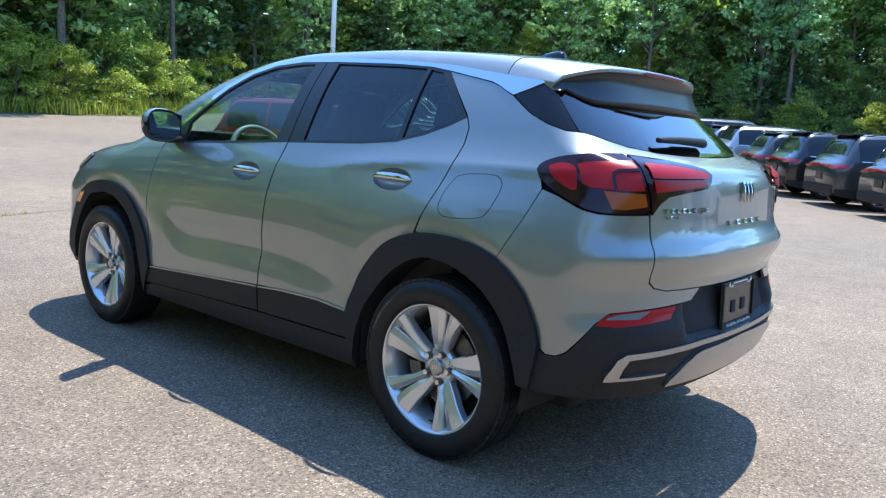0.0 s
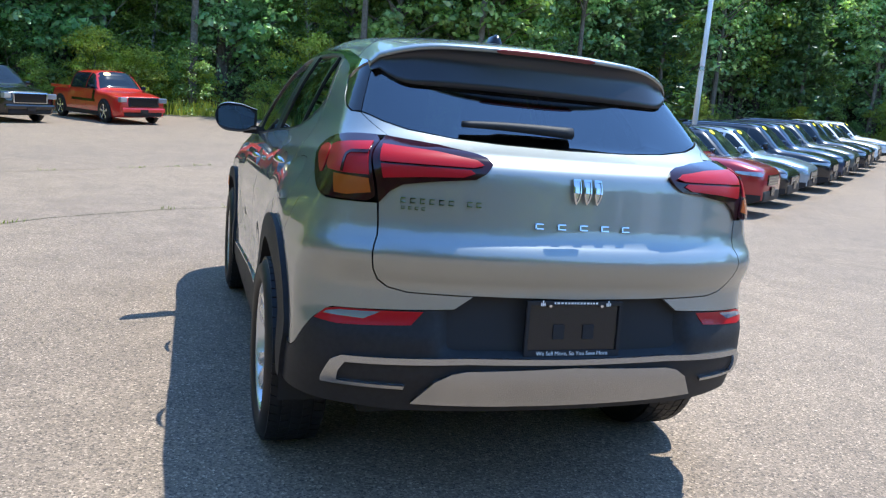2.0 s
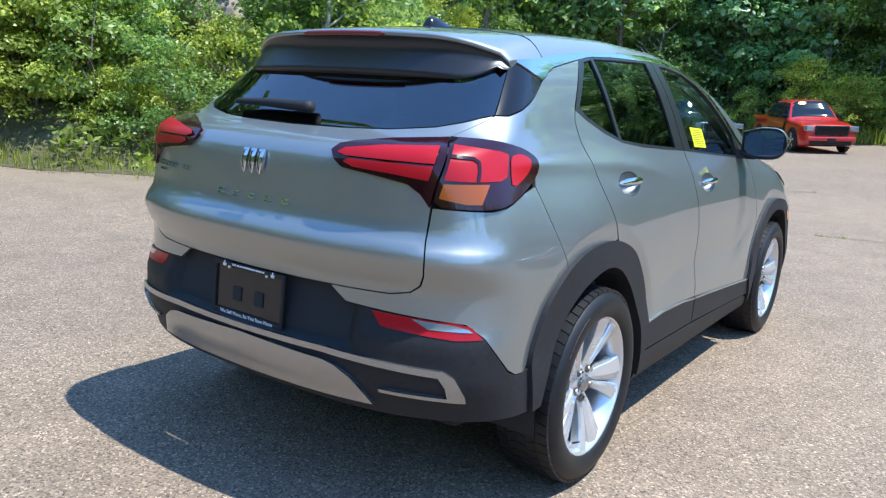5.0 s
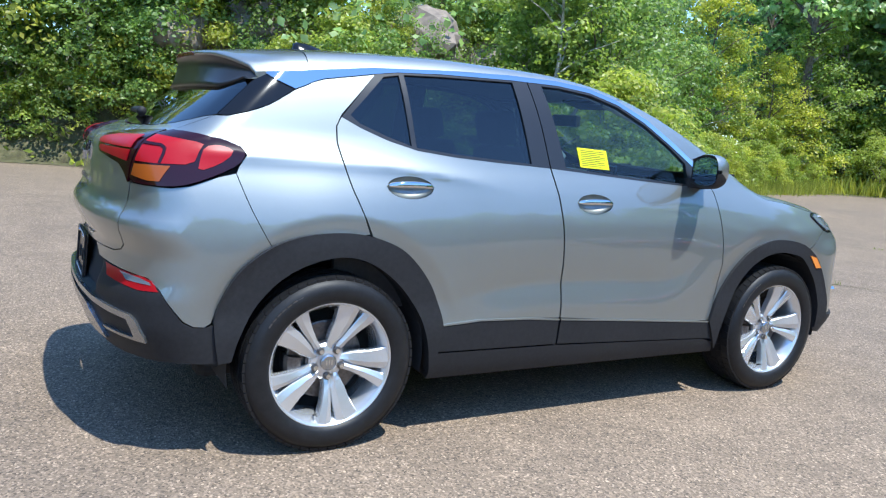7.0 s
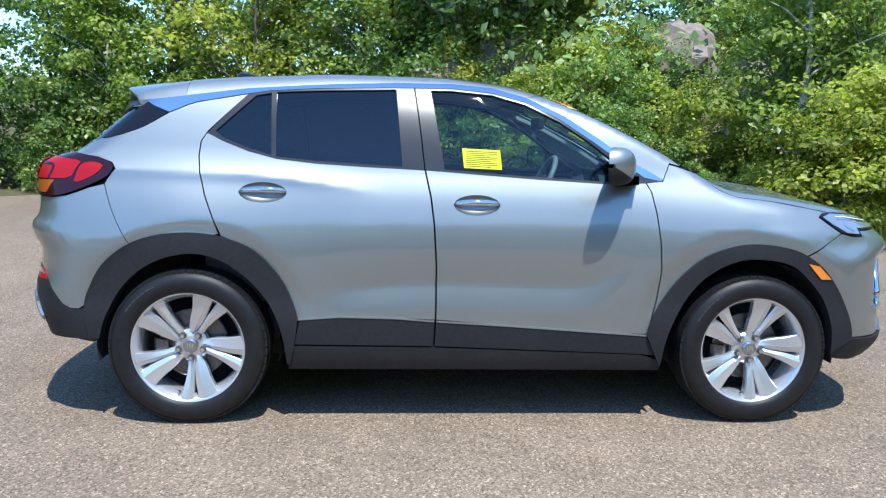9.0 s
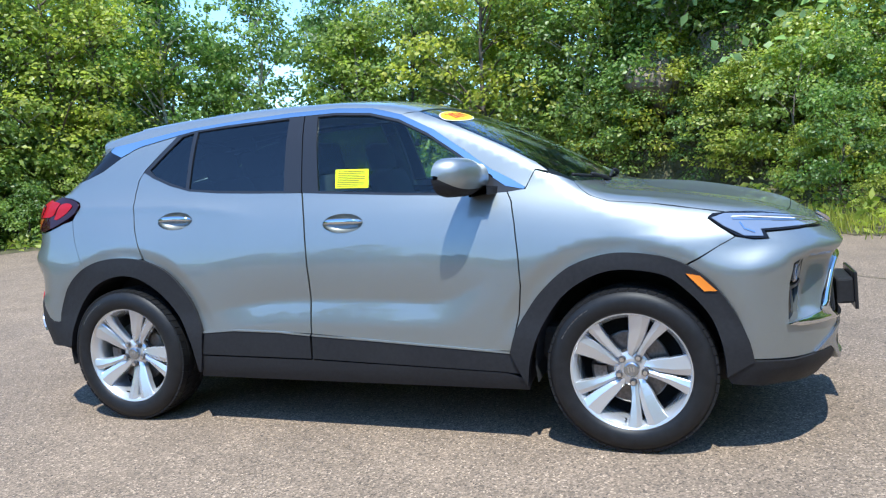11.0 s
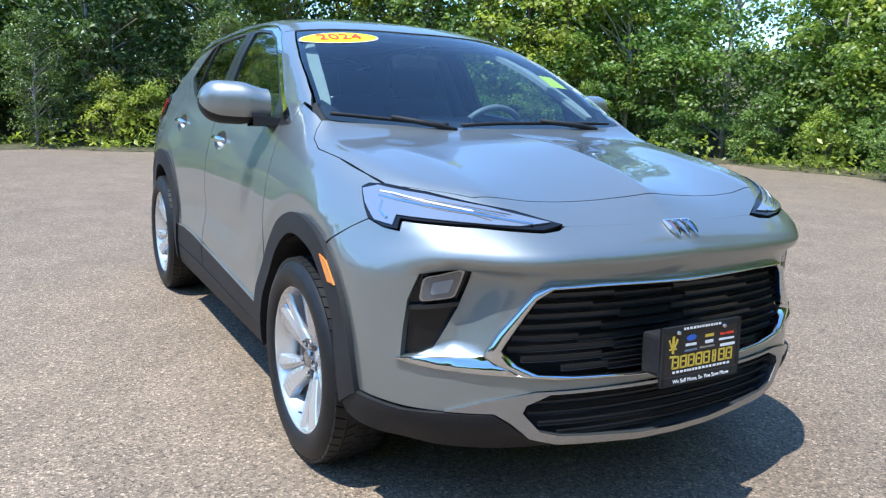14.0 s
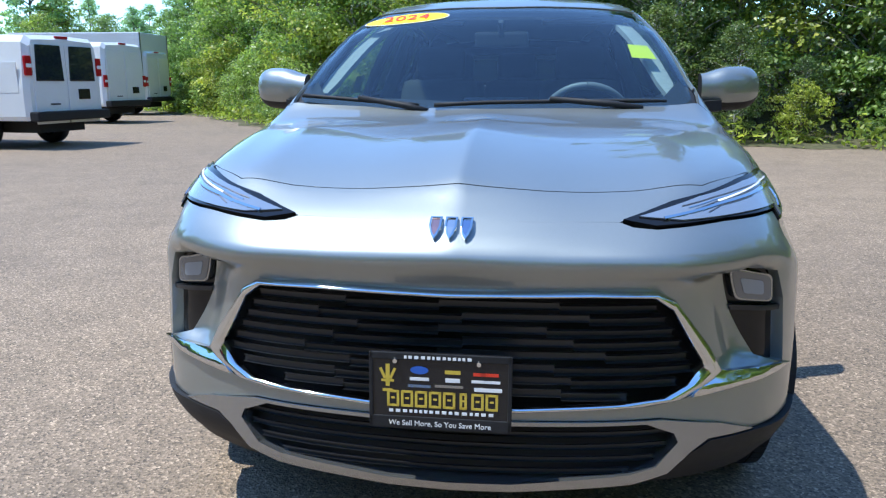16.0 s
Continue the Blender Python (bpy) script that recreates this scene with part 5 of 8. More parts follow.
    for i in range(49):
        y = -0.588 + 1.176 * i / 48
        a = abs(y)
        tail = edge(a)
        droop = 0.050 * max(0.0, (a - 0.35) / 0.245) ** 2
        d0 = float(lid(np.array([-1.36]), np.array([y]))[0][2] - top_z(np.array(-1.36), np.array(y)))
        zt = lambda x: float(top_z(np.array(x), np.array(y))) + min(d0, -0.85 * droop * min(1.0, (-1.356 - x) / 0.2))
        ze = zt(tail) - 0.004
        zb = min(1.378 + 0.075 * max(0.0, (a - 0.46) / 0.128) ** 2.2, ze - 0.030)
        xg = float(rear_x(np.array(y), np.array(zb))) - 0.010
        row = [(x, zt(x) - 0.003) for x in (-1.356, -1.356 + (tail + 1.356) * 0.3, -1.356 + (tail + 1.356) * 0.6, -1.356 + (tail + 1.356) * 0.85)]
        row += [(tail + 0.004, ze + 0.001), (tail, ze - 0.004), (tail + 0.003, ze - 0.015), (tail + 0.012, ze - 0.018)]
        xl = tail + 0.012
        row += [(xl * 0.6 + xg * 0.4 + 0.006, ze * 0.6 + zb * 0.4 - 0.010), (xl * 0.2 + xg * 0.8 + 0.004, ze * 0.2 + zb * 0.8 - 0.004), (xg, zb), (xg + 0.03, zb + 0.002), (-1.42, zb + 0.02), (-1.38, ze - 0.04)]
        rows.append([bm.verts.new((x, y, z)) for x, z in row])
    for p, q in zip(rows, rows[1:]):
        for j in range(12):
            f = bm.faces.new((p[j], p[j + 1], q[j + 1], q[j]))
            f.material_index = 0 if j < 6 else 1
    for r_ in (rows[0], rows[-1]):
        bm.faces.new([bm.verts.new(v.co) for v in r_])
    bmesh.ops.recalc_face_normals(bm, faces=bm.faces)
    sp = part("spoiler", bm, M_PAINT, car, "silver roof spoiler, black beneath", True)
    sp.data.materials.append(M_SATIN)
    bm = bmesh.new()
    rows = []
    for i in range(17):
        y = -0.188 + 0.376 * i / 16
        h = 0.0075 * min(1.0, (0.195 - abs(y)) / 0.02)
        x = edge(abs(y))
        zc_ = float(top_z(np.array(x), np.array(y))) - 0.0135
        rows.append([bm.verts.new((x - 0.001, y, zc_ + h)), bm.verts.new((x - 0.0035, y, zc_ + h * 0.5)), bm.verts.new((x - 0.001, y, zc_ - h * 1.1)), bm.verts.new((x + 0.01, y, zc_ - h)), bm.verts.new((x + 0.01, y, zc_ + h))])
    for p, q in zip(rows, rows[1:]):
        for j in range(4):
            bm.faces.new((p[j], p[j + 1], q[j + 1], q[j]))
    part("high_brake_lamp", bm, M_BRAKE, sp, "dark red high brake lamp")
    # rear window, gate
    glass = [(-S_MID, 1.207), (-2.35, 1.210), (-2.177, 1.217), (-2.02, 1.233), (-1.93, 1.252), (-1.87, 1.268), (-1.822, 1.277), (-1.795, 1.32), (-1.770, 1.358), (-1.735, 1.40), (-1.70, 1.441), (-1.69, 1.455), (-S_MID, 1.465)]
    sheet("rear_window", both_halves(glass), M_REARGLASS, car, off=-0.002, depth=0.004, grid=0.05, label="dark rear window with wiper")
    gate = [(-S_MID, 1.202), (-2.35, 1.205), (-2.177, 1.212), (-2.02, 1.228), (-1.93, 1.247), (-1.87, 1.263), (-1.828, 1.271), (-1.972, 1.205), (-1.978, 1.142), (-1.996, 1.075), (-1.999, 1.018), (-2.006, 0.917), (-2.004, 0.868), (-2.005, 0.817), (-2.013, 0.786), (-2.036, 0.764), (-2.085, 0.752), (-2.253, 0.749), (-2.494, 0.746), (-S_MID, 0.745)]
    tg = sheet("tailgate", both_halves(gate), M_PAINT, car, grid=0.03)
    # black lower rear bumper, plate recess, silver strip and skid
    lowr = [(-S_MID, 0.736), (-2.252, 0.735), (-2.206, 0.702), (-2.127, 0.697), (-1.90, 0.680), (-1.858, 0.644), (-1.792, 0.538), (-1.765, 0.520), (-1.739, 0.517), (-1.712, 0.530), (-1.690, 0.45), (-1.690, 0.385), (-1.80, 0.385), (-2.067, 0.375), (-S_MID, 0.375)]
    dent = lambda s, z: -0.055 * step(np.minimum(np.abs(s), 2 * S_MID - np.abs(s)), 2.15, 2.225) * step(z, 0.568, 0.59)
    rb = sheet("rear_bumper", both_halves(lowr), M_CLAD, car, off=0.002, depth=0.04, grid=0.022, wave=dent, label="black lower rear bumper")
    strip = [(-S_MID, 0.561), (-2.248, 0.565), (-1.945, 0.548), (-1.920, 0.530), (-1.893, 0.473), (-1.890, 0.455), (-2.092, 0.459), (-2.095, 0.470), (-1.932, 0.468), (-1.938, 0.500), (-1.955, 0.528), (-2.247, 0.546), (-S_MID, 0.543)]
    sheet("bumper_strip", both_halves(strip), M_SATIN_SILVER, rb, off=0.014, depth=0.02, grid=0.02, label="satin silver strip with hooked ends")
    sk = [(-S_MID, 0.534), (-2.246, 0.524), (-2.208, 0.515), (-2.168, 0.490), (-2.111, 0.409), (-2.32, 0.404), (-S_MID, 0.402)]
    sheet("skid_plate", both_halves(sk), M_SATIN_SILVER, rb, off=0.016, depth=0.03, grid=0.03, label="satin silver rear skid plate")
    # front fascia
    fascia = ([(S_MID, 0.912), (2.215, 0.911), (2.192, 0.902), (2.15, 0.898), (2.0, 0.908), (1.85, 0.909), (1.818, 0.909), (1.817, 0.884), (1.765, 0.886), (1.708, 0.900), (1.645, 0.868), (1.530, 0.798)] + ARCH_F[36:-1]
              + [(1.730, 0.416), (1.85, 0.412), (1.944, 0.412), (2.03, 0.446), (2.141, 0.470), (S_MID, 0.462)])
    flip = lambda pts: [(2 * S_MID - s, z) for s, z in pts][::-1]
    scoop = lambda s, z: (lambda a: 0.018 * bump1(z, 0.835 - 0.35 * (np.maximum(2.25 - a, 0)) ** 1 * 0.15, 0.022) * step(a, 1.92, 2.15) * step(-a, -2.4, -2.1) - 0.060 * step(z, 0.548, 0.578) * (1 - step(z, 0.782, 0.804)) * step(a, 1.84, 1.98) * (1 - step(a, 1.92 + 0.36 * (z - 0.578), 2.06 + 0.36 * (z - 0.578))))(np.minimum(np.abs(s), 2 * S_MID - np.abs(s)))
    fb = sheet("front_bumper", both_halves(fascia), M_PAINT, car, holes=[both_halves(GRILLE_OUT), FOG, flip(FOG)], grid=0.018, depth=0.03, wave=scoop)
    bezel("grille_frame", both_halves(GRILLE_OUT), both_halves(GRILLE_IN), M_CHROME, fb, "chrome grille surround")
    sheet("grille_back", both_halves(scale_about(GRILLE_OUT, 1.0)), M_GAP, fb, off=-0.06, depth=0.002, grid=0.05)
    for row, z in enumerate((0.524, 0.553, 0.582, 0.611, 0.640, 0.669, 0.698, 0.727)):
        lo = float(np.interp(z, [0.50, 0.543, 0.586, 0.612, 0.722, 0.753], [2.30, 2.11, 2.066, 2.08, 2.138, 2.17])) + 0.006
        wide = 2 * (S_MID - lo)
        cuts = [0.0, 0.16 + 0.05 * (row % 3), 0.50 + 0.06 * (row % 2 - 0.5), 0.84 - 0.05 * (row % 3), 1.0]
        for k, (a, b) in enumerate(zip(cuts, cuts[1:])):
            up = 0.005 if k % 2 else -0.003
            ribbon("grille_bar", [(lo + wide * a, z + up), (lo + wide * (a + b) / 2, z + up), (lo + wide * b, z + up)], 0.017, M_GRILLE, fb, -0.012 if k % 2 else -0.020)
    lowfr = [(S_MID, 0.462), (2.141, 0.468), (2.028, 0.446), (1.946, 0.414), (2.05, 0.412), (2.085, 0.385), (2.128, 0.338), (2.192, 0.316), (2.43, 0.292), (S_MID, 0.288)]
    lowin = [(S_MID, 0.452), (2.17, 0.460), (2.118, 0.434), (2.110, 0.412), (2.150, 0.356), (2.196, 0.340), (2.43, 0.313), (S_MID, 0.309)]
    sheet("lower_grille_frame", both_halves(lowfr), M_SATIN_SILVER, fb, holes=[both_halves(lowin)], off=0.010, depth=0.04, grid=0.025, label="satin silver lower grille surround")
    sheet("lower_grille_back", both_halves(lowfr), M_GAP, fb, off=-0.05, depth=0.002, grid=0.05)
    for z in (0.345, 0.375, 0.405, 0.435):
        lo = np.interp(z, [0.34, 0.36, 0.412, 0.434], [2.20, 2.155, 2.115, 2.12]) + 0.006
        ribbon("lower_grille_bar", [(lo, z), ((lo + S_MID) / 2, z - 0.004), (S_MID, z - 0.006), (2 * S_MID - (lo + S_MID) / 2, z - 0.004), (2 * S_MID - lo, z)], 0.012, M_GRILLE, fb, -0.012)
    lip = [(1.728, 0.411), (1.85, 0.404), (1.944, 0.410), (2.048, 0.408), (2.080, 0.383), (2.124, 0.334), (2.192, 0.312), (2.43, 0.287), (S_MID, 0.283), (S_MID, 0.262), (2.2, 0.264), (2.05, 0.267), (1.93, 0.276), (1.81, 0.288), (1.74, 0.300), (1.665, 0.315), (1.652, 0.345)]
    tuck = lambda s, z: -0.060 * step(-z, -0.41, -0.26) * (0.25 + 0.75 * step(s, 1.68, 1.86))
    sheet("front_lip", lip, M_CLAD, fb, off=0.013, depth=0.04, grid=0.022, wave=tuck, label="black lower front lip")
    sheet("front_lip", lip, M_CLAD, fb, off=0.013, depth=0.04, grid=0.022, wave=tuck, side=-1, label="black lower front lip")
    # underside
    bm = bmesh.new()
    add_box(bm, (0.1, 0, 0.31), (3.7, 1.2, 0.13), bevel=0.03)
    add_box(bm, (0, 0, 0.30), (1.7, 1.62, 0.12), bevel=0.03)
    part("underbody", bm, M_GAP, car)
    # wheels
    w = build_wheel(car)
    w.matrix_local = pose(1.2975, 0.782, 0.352)
    for x, y, rz, spin in ((-1.2975, 0.782, 0, 14), (1.2975, -0.782, 180, 6), (-1.2975, -0.782, 180, 0)):
        copy_thing(w, pose(x, y, 0.352, 0, 0, rz) @ pose(0, 0, 0, 0, spin, 0))
    # shark fin
    bm = bmesh.new()
    prof = [(-1.06, 0.0, 0.040), (-1.09, 0.016, 0.040), (-1.13, 0.030, 0.038), (-1.18, 0.040, 0.034), (-1.215, 0.041, 0.028), (-1.235, 0.034, 0.022), (-1.242, 0.0, 0.020)]
    zr = float(top_z(np.array(-1.15), np.array(0.0))) - 0.006
    rows = [[bm.verts.new((x, -w_, zr)), bm.verts.new((x, -w_ * 0.5, zr + h * 0.75)), bm.verts.new((x, 0, zr + h)), bm.verts.new((x, w_ * 0.5, zr + h * 0.75)), bm.verts.new((x, w_, zr))] for x, h, w_ in prof]
    for a, b in zip(rows, rows[1:]):
        for j in range(4):
            bm.faces.new((a[j], a[j + 1], b[j + 1], b[j]))
    part("roof_aerial", bm, M_BLACK, car, "small dark shark fin aerial", True)
    build_cabin(car)
    return car, tg, fb, rb


CAR, TAILGATE, FRONT_BUMPER, REAR_BUMPER = build_car()

# ---- badges, plates, wipers and stickers of the crossover ----


def shields(parent, at, w, h, gap):
    """A badge of three upright shields."""
    for k in (-1, 0, 1):
        bm = bmesh.new()
        out = [(-0.5, 0.5), (0.5, 0.5), (0.5, 0.22), (0.5, -0.05), (0.28, -0.33), (0.0, -0.5), (-0.28, -0.33), (-0.5, -0.05), (-0.5, 0.22)]
        bow = lambda y: 0.011 - 5.0 * (y * h) ** 2
        lo = [bm.verts.new((x * w, y * h, -0.002)) for x, y in out]
        hi = [bm.verts.new((x * w, y * h, bow(y))) for x, y in out]
        inn = [bm.verts.new((x * w * 0.68, y * h * 0.80, bow(y * 0.8) + 0.001)) for x, y in out]
        for i in range(9):
            j = (i + 1) % 9
            bm.faces.new((lo[i], lo[j], hi[j], hi[i]))
            bm.faces.new((hi[i], hi[j], inn[j], inn[i]))
        plain_part("badge_frame", bm, M_CHROME, parent, at @ pose(k * gap, 0, 0.002), "chrome shield badge")
        bm = bmesh.new()
        f = [bm.verts.new((x * w * 0.70, y * h * 0.82, bow(y * 0.82) - 0.002)) for x, y in out]
        for q in ((0, 1, 2, 8), (8, 2, 3, 7), (7, 3, 4, 6), (6, 4, 5)):
            bm.faces.new([f[k_] for k_ in q])
        plain_part("badge_field", bm, M_BADGE[k + 1], parent, at @ pose(k * gap, 0, 0.002))


M_BADGE = [mat("badge red", (0.5, 0.3, 0.3), 0.12, 0.8), mat("badge silver", (0.6, 0.62, 0.65), 0.12, 0.9), mat("badge blue", (0.2, 0.3, 0.5), 0.12, 0.8)]
M_BADGE_PLAIN = M_BADGE[1]


def bar_letters(name, parent, s0, s1, z, h, count, material, tilt, blank=()):
    """Raised blocks of a name plate, two strokes and a stem for each letter."""
    for i in range(count):
        if i in blank:
            continue
        m = frame_at(s0 + (s1 - s0) * (i + 0.5) / count, z) @ pose(0, 0, 0.003, -tilt)
        w = abs(s1 - s0) / count * 0.66
        bm = bmesh.new()
        for dx, dy, bw, bh in ((-w * 0.4, 0, w * 0.16, h), (0, h * 0.4, w, h * 0.2), (0, -h * 0.4, w, h * 0.2)):
            add_box(bm, (dx, dy, 0.001), (bw, bh, 0.007))
        plain_part(name, bm, material, parent, m)


def bars(parent, at, x0, x1, y, h, count, material, name="print_bar", lift=0.0008):
    """Writing that is not spelt out, as short plain bars."""
    rnd = random.Random(int((x0 + 7) * 1000) + int((y + 3) * 977))
    cuts = [0.0]
    for _ in range(count):
        cuts.append(cuts[-1] + rnd.uniform(0.7, 1.3))
    for a, b in zip(cuts, cuts[1:]):
        u0, u1 = x0 + (x1 - x0) * a / cuts[-1], x0 + (x1 - x0) * b / cuts[-1]
        bm = bmesh.new()
        add_box(bm, ((u0 + u1) / 2, y, lift), ((u1 - u0) * 0.62, h, 0.0012))
        plain_part(name, bm, material, parent, at)


def build_badges():
    shields(FRONT_BUMPER, frame_at(S_MID - 0.0, 0.898), 0.027, 0.072, 0.035)
    m = frame_at(-S_MID, 1.083) @ pose(0, 0, 0.004, -4)
    global M_BADGE
    keep, M_BADGE = M_BADGE, [M_BADGE_PLAIN] * 3
    shields(TAILGATE, m, 0.026, 0.080, 0.036)
    M_BADGE = keep
    # name plates as plain chrome shapes: wide-set across the gate, small beside the lamp
    c = -S_MID
    for i in range(5):
        bar_letters("gate_letter", TAILGATE, c + 0.171 - 0.075 * i, c + 0.129 - 0.075 * i, 0.972, 0.018, 1, M_CHROME, 11)
    bar_letters("name_letter", TAILGATE, -2.045, -2.255, 1.026, 0.016, 9, M_CHROME, 4, (6,))
    bar_letters("name_letter", TAILGATE, -2.05, -2.115, 1.004, 0.009, 4, M_CHROME, 4)


def build_plates():
    # rear: black holder with an empty back and two square holes
    at = Matrix.Translation(Vector((-2.112, 0, 0.655))) @ Matrix(((0, 0, -1), (-1, 0, 0), (0, 1, 0))).to_4x4() @ pose(0, 0, 0, -3)
    bm = bmesh.new()
    add_box(bm, (0, 0, 0), (0.335, 0.172, 0.008), bevel=0.003)
    plain_part("holder_back", bm, M_PLATE, REAR_BUMPER, at, "black plate holder")
    for x, y, w, h in ((0, 0.080, 0.335, 0.014), (0, -0.080, 0.335, 0.018), (0.162, 0, 0.012, 0.15), (-0.162, 0, 0.012, 0.15)):
        bm = bmesh.new()
        add_box(bm, (x, y, 0.007), (w, h, 0.008), bevel=0.002)
        plain_part("holder_rim", bm, M_CLAD, REAR_BUMPER, at)
    for x in (-0.052, 0.052):
        bm = bmesh.new()
        add_box(bm, (x, -0.012, 0.005), (0.038, 0.046, 0.006))
        plain_part("holder_socket", bm, M_GAP, REAR_BUMPER, at)
    for x in (-0.09, 0.09):
        bm = bmesh.new()
        bmesh.ops.create_cone(bm, cap_ends=True, segments=14, radius1=0.007, radius2=0.005, depth=0.006, matrix=Matrix.Translation((x, 0.072, 0.012)))
        plain_part("holder_screw", bm, M_CHROME, REAR_BUMPER, at)
    for x in (-0.115, 0.115):
        bm = bmesh.new()
        for k, (dx, dy, w, h) in enumerate(((0, 0, 0.004, 0.018), (-0.006, -0.003, 0.004, 0.010), (0.006, -0.003, 0.004, 0.010), (0, -0.004, 0.016, 0.003))):
            add_box(bm, (x + dx, 0.080 + dy, 0.0118), (w, h, 0.001))
        plain_part("print_ornament", bm, M_WHITE, REAR_BUMPER, at)
    bars(REAR_BUMPER, at, -0.078, 0.078, 0.081, 0.006, 14, M_WHITE, lift=0.0118)
    text_mesh("slogan", "We Sell More, So You Save More", 0.0185, M_WHITE, REAR_BUMPER, at @ pose(0, -0.080, 0.0118), label="white slogan on the plate holder")
    # front: dealer plate on a bracket
    at = Matrix.Translation(Vector((2.246, -0.008, 0.562))) @ Matrix(((0, 0, 1), (1, 0, 0), (0, 1, 0))).to_4x4() @ pose(0, 0, 0, -3)
    bm = bmesh.new()
    add_box(bm, (0, 0, -0.002), (0.312, 0.172, 0.012), bevel=0.004)
    plain_part("front_plate", bm, M_PLATE, FRONT_BUMPER, at, "black plate with gold and white print")
    for x, w in ((-0.152, 0.009), (0.152, 0.009)):
        bm = bmesh.new()
        add_box(bm, (x, 0, 0.004), (w, 0.172, 0.006), bevel=0.002)
        plain_part("plate_rim", bm, M_CLAD, FRONT_BUMPER, at)
    for y, h in ((0.078, 0.016), (-0.072, 0.028)):
        bm = bmesh.new()
        add_box(bm, (0, y, 0.004), (0.312, h, 0.006), bevel=0.002)
        plain_part("plate_rim", bm, M_CLAD, FRONT_BUMPER, at)
    bm = bmesh.new()
    add_box(bm, (0, 0, -0.045), (0.30, 0.12, 0.075), bevel=0.012)
    plain_part("plate_bracket", bm, M_CLAD, FRONT_BUMPER, at, "black plate bracket")
    bars(FRONT_BUMPER, at, -0.080, 0.072, 0.077, 0.0065, 13, M_WHITE, lift=0.0075)
    text_mesh("slogan", "We Sell More, So You Save More", 0.0165, M_WHITE, FRONT_BUMPER, at @ pose(0, -0.073, 0.0076), label="white slogan on the plate")
    bars(FRONT_BUMPER, at, -0.115, 0.12, -0.046, 0.0065, 17, M_WHITE, lift=0.005)
    for k in range(8):
        # a gold outline round a dark field for each letter
        x, w, h = -0.103 + 0.0309 * k, 0.027 if k != 5 else 0.016, 0.037
        bm = bmesh.new()
        for dx, dy, bw, bh in ((-w / 2 + 0.0028, 0, 0.0056, h), (w / 2 - 0.0028, 0, 0.0056, h), (0, h / 2 - 0.0025, w, 0.005), (0, -h / 2 + 0.0025, w, 0.005), (0, 0.001, w * 0.3, 0.004)):
            add_box(bm, (x + dx, -0.018 + dy, 0.005), (bw, bh, 0.0012))
        plain_part("print_block", bm, M_GOLD, FRONT_BUMPER, at)
    bm = bmesh.new()
    bm2 = [ellipse(0, 0, 0.02, 0.009)]
    bm.faces.new([bm.verts.new((x - 0.045, y + 0.048, 0.0052)) for x, y in bm2[0]])
    plain_part("print_oval", bm, mat("blue print", (0.03, 0.12, 0.5), 0.4), FRONT_BUMPER, at)
    for x, y, w, h, mm in ((0.028, 0.046, 0.034, 0.008, M_GOLD), (0.10, 0.044, 0.055, 0.007, M_STICKRED), (-0.045, 0.028, 0.042, 0.007, M_WHITE), (0.028, 0.028, 0.032, 0.009, M_WHITE), (0.10, 0.028, 0.062, 0.006, M_WHITE),
                           (0.105, 0.010, 0.060, 0.008, M_WHITE), (0.02, 0.014, 0.062, 0.006, M_SATIN_SILVER), (-0.045, 0.012, 0.05, 0.006, M_BADGE[2])):
        bm = bmesh.new()
        add_box(bm, (x, y, 0.005), (w, h, 0.001), bevel=0.0)
        plain_part("print_bar", bm, mm, FRONT_BUMPER, at)
    bm = bmesh.new()
    for dx, dy, w, h, r in ((0, 0.004, 0.009, 0.05, 0), (-0.011, 0.008, 0.006, 0.026, 24), (0.011, 0.008, 0.006, 0.026, -24), (0, -0.008, 0.028, 0.005, 0), (0, -0.03, 0.022, 0.006, 0)):
        add_box(bm, (-0.115 + dx, 0.030 + dy, 0.0052), (w, h, 0.001), Matrix.Rotation(radians(r), 3, "Z"))
    plain_part("print_ornament", bm, M_GOLD, FRONT_BUMPER, at)
    for x in (-0.098, 0.085):
        bm = bmesh.new()
        bmesh.ops.create_cone(bm, cap_ends=True, segments=14, radius1=0.007, radius2=0.005, depth=0.005, matrix=Matrix.Translation((x, 0.068, 0.009)))
        plain_part("plate_screw", bm, M_CHROME, FRONT_BUMPER, at)


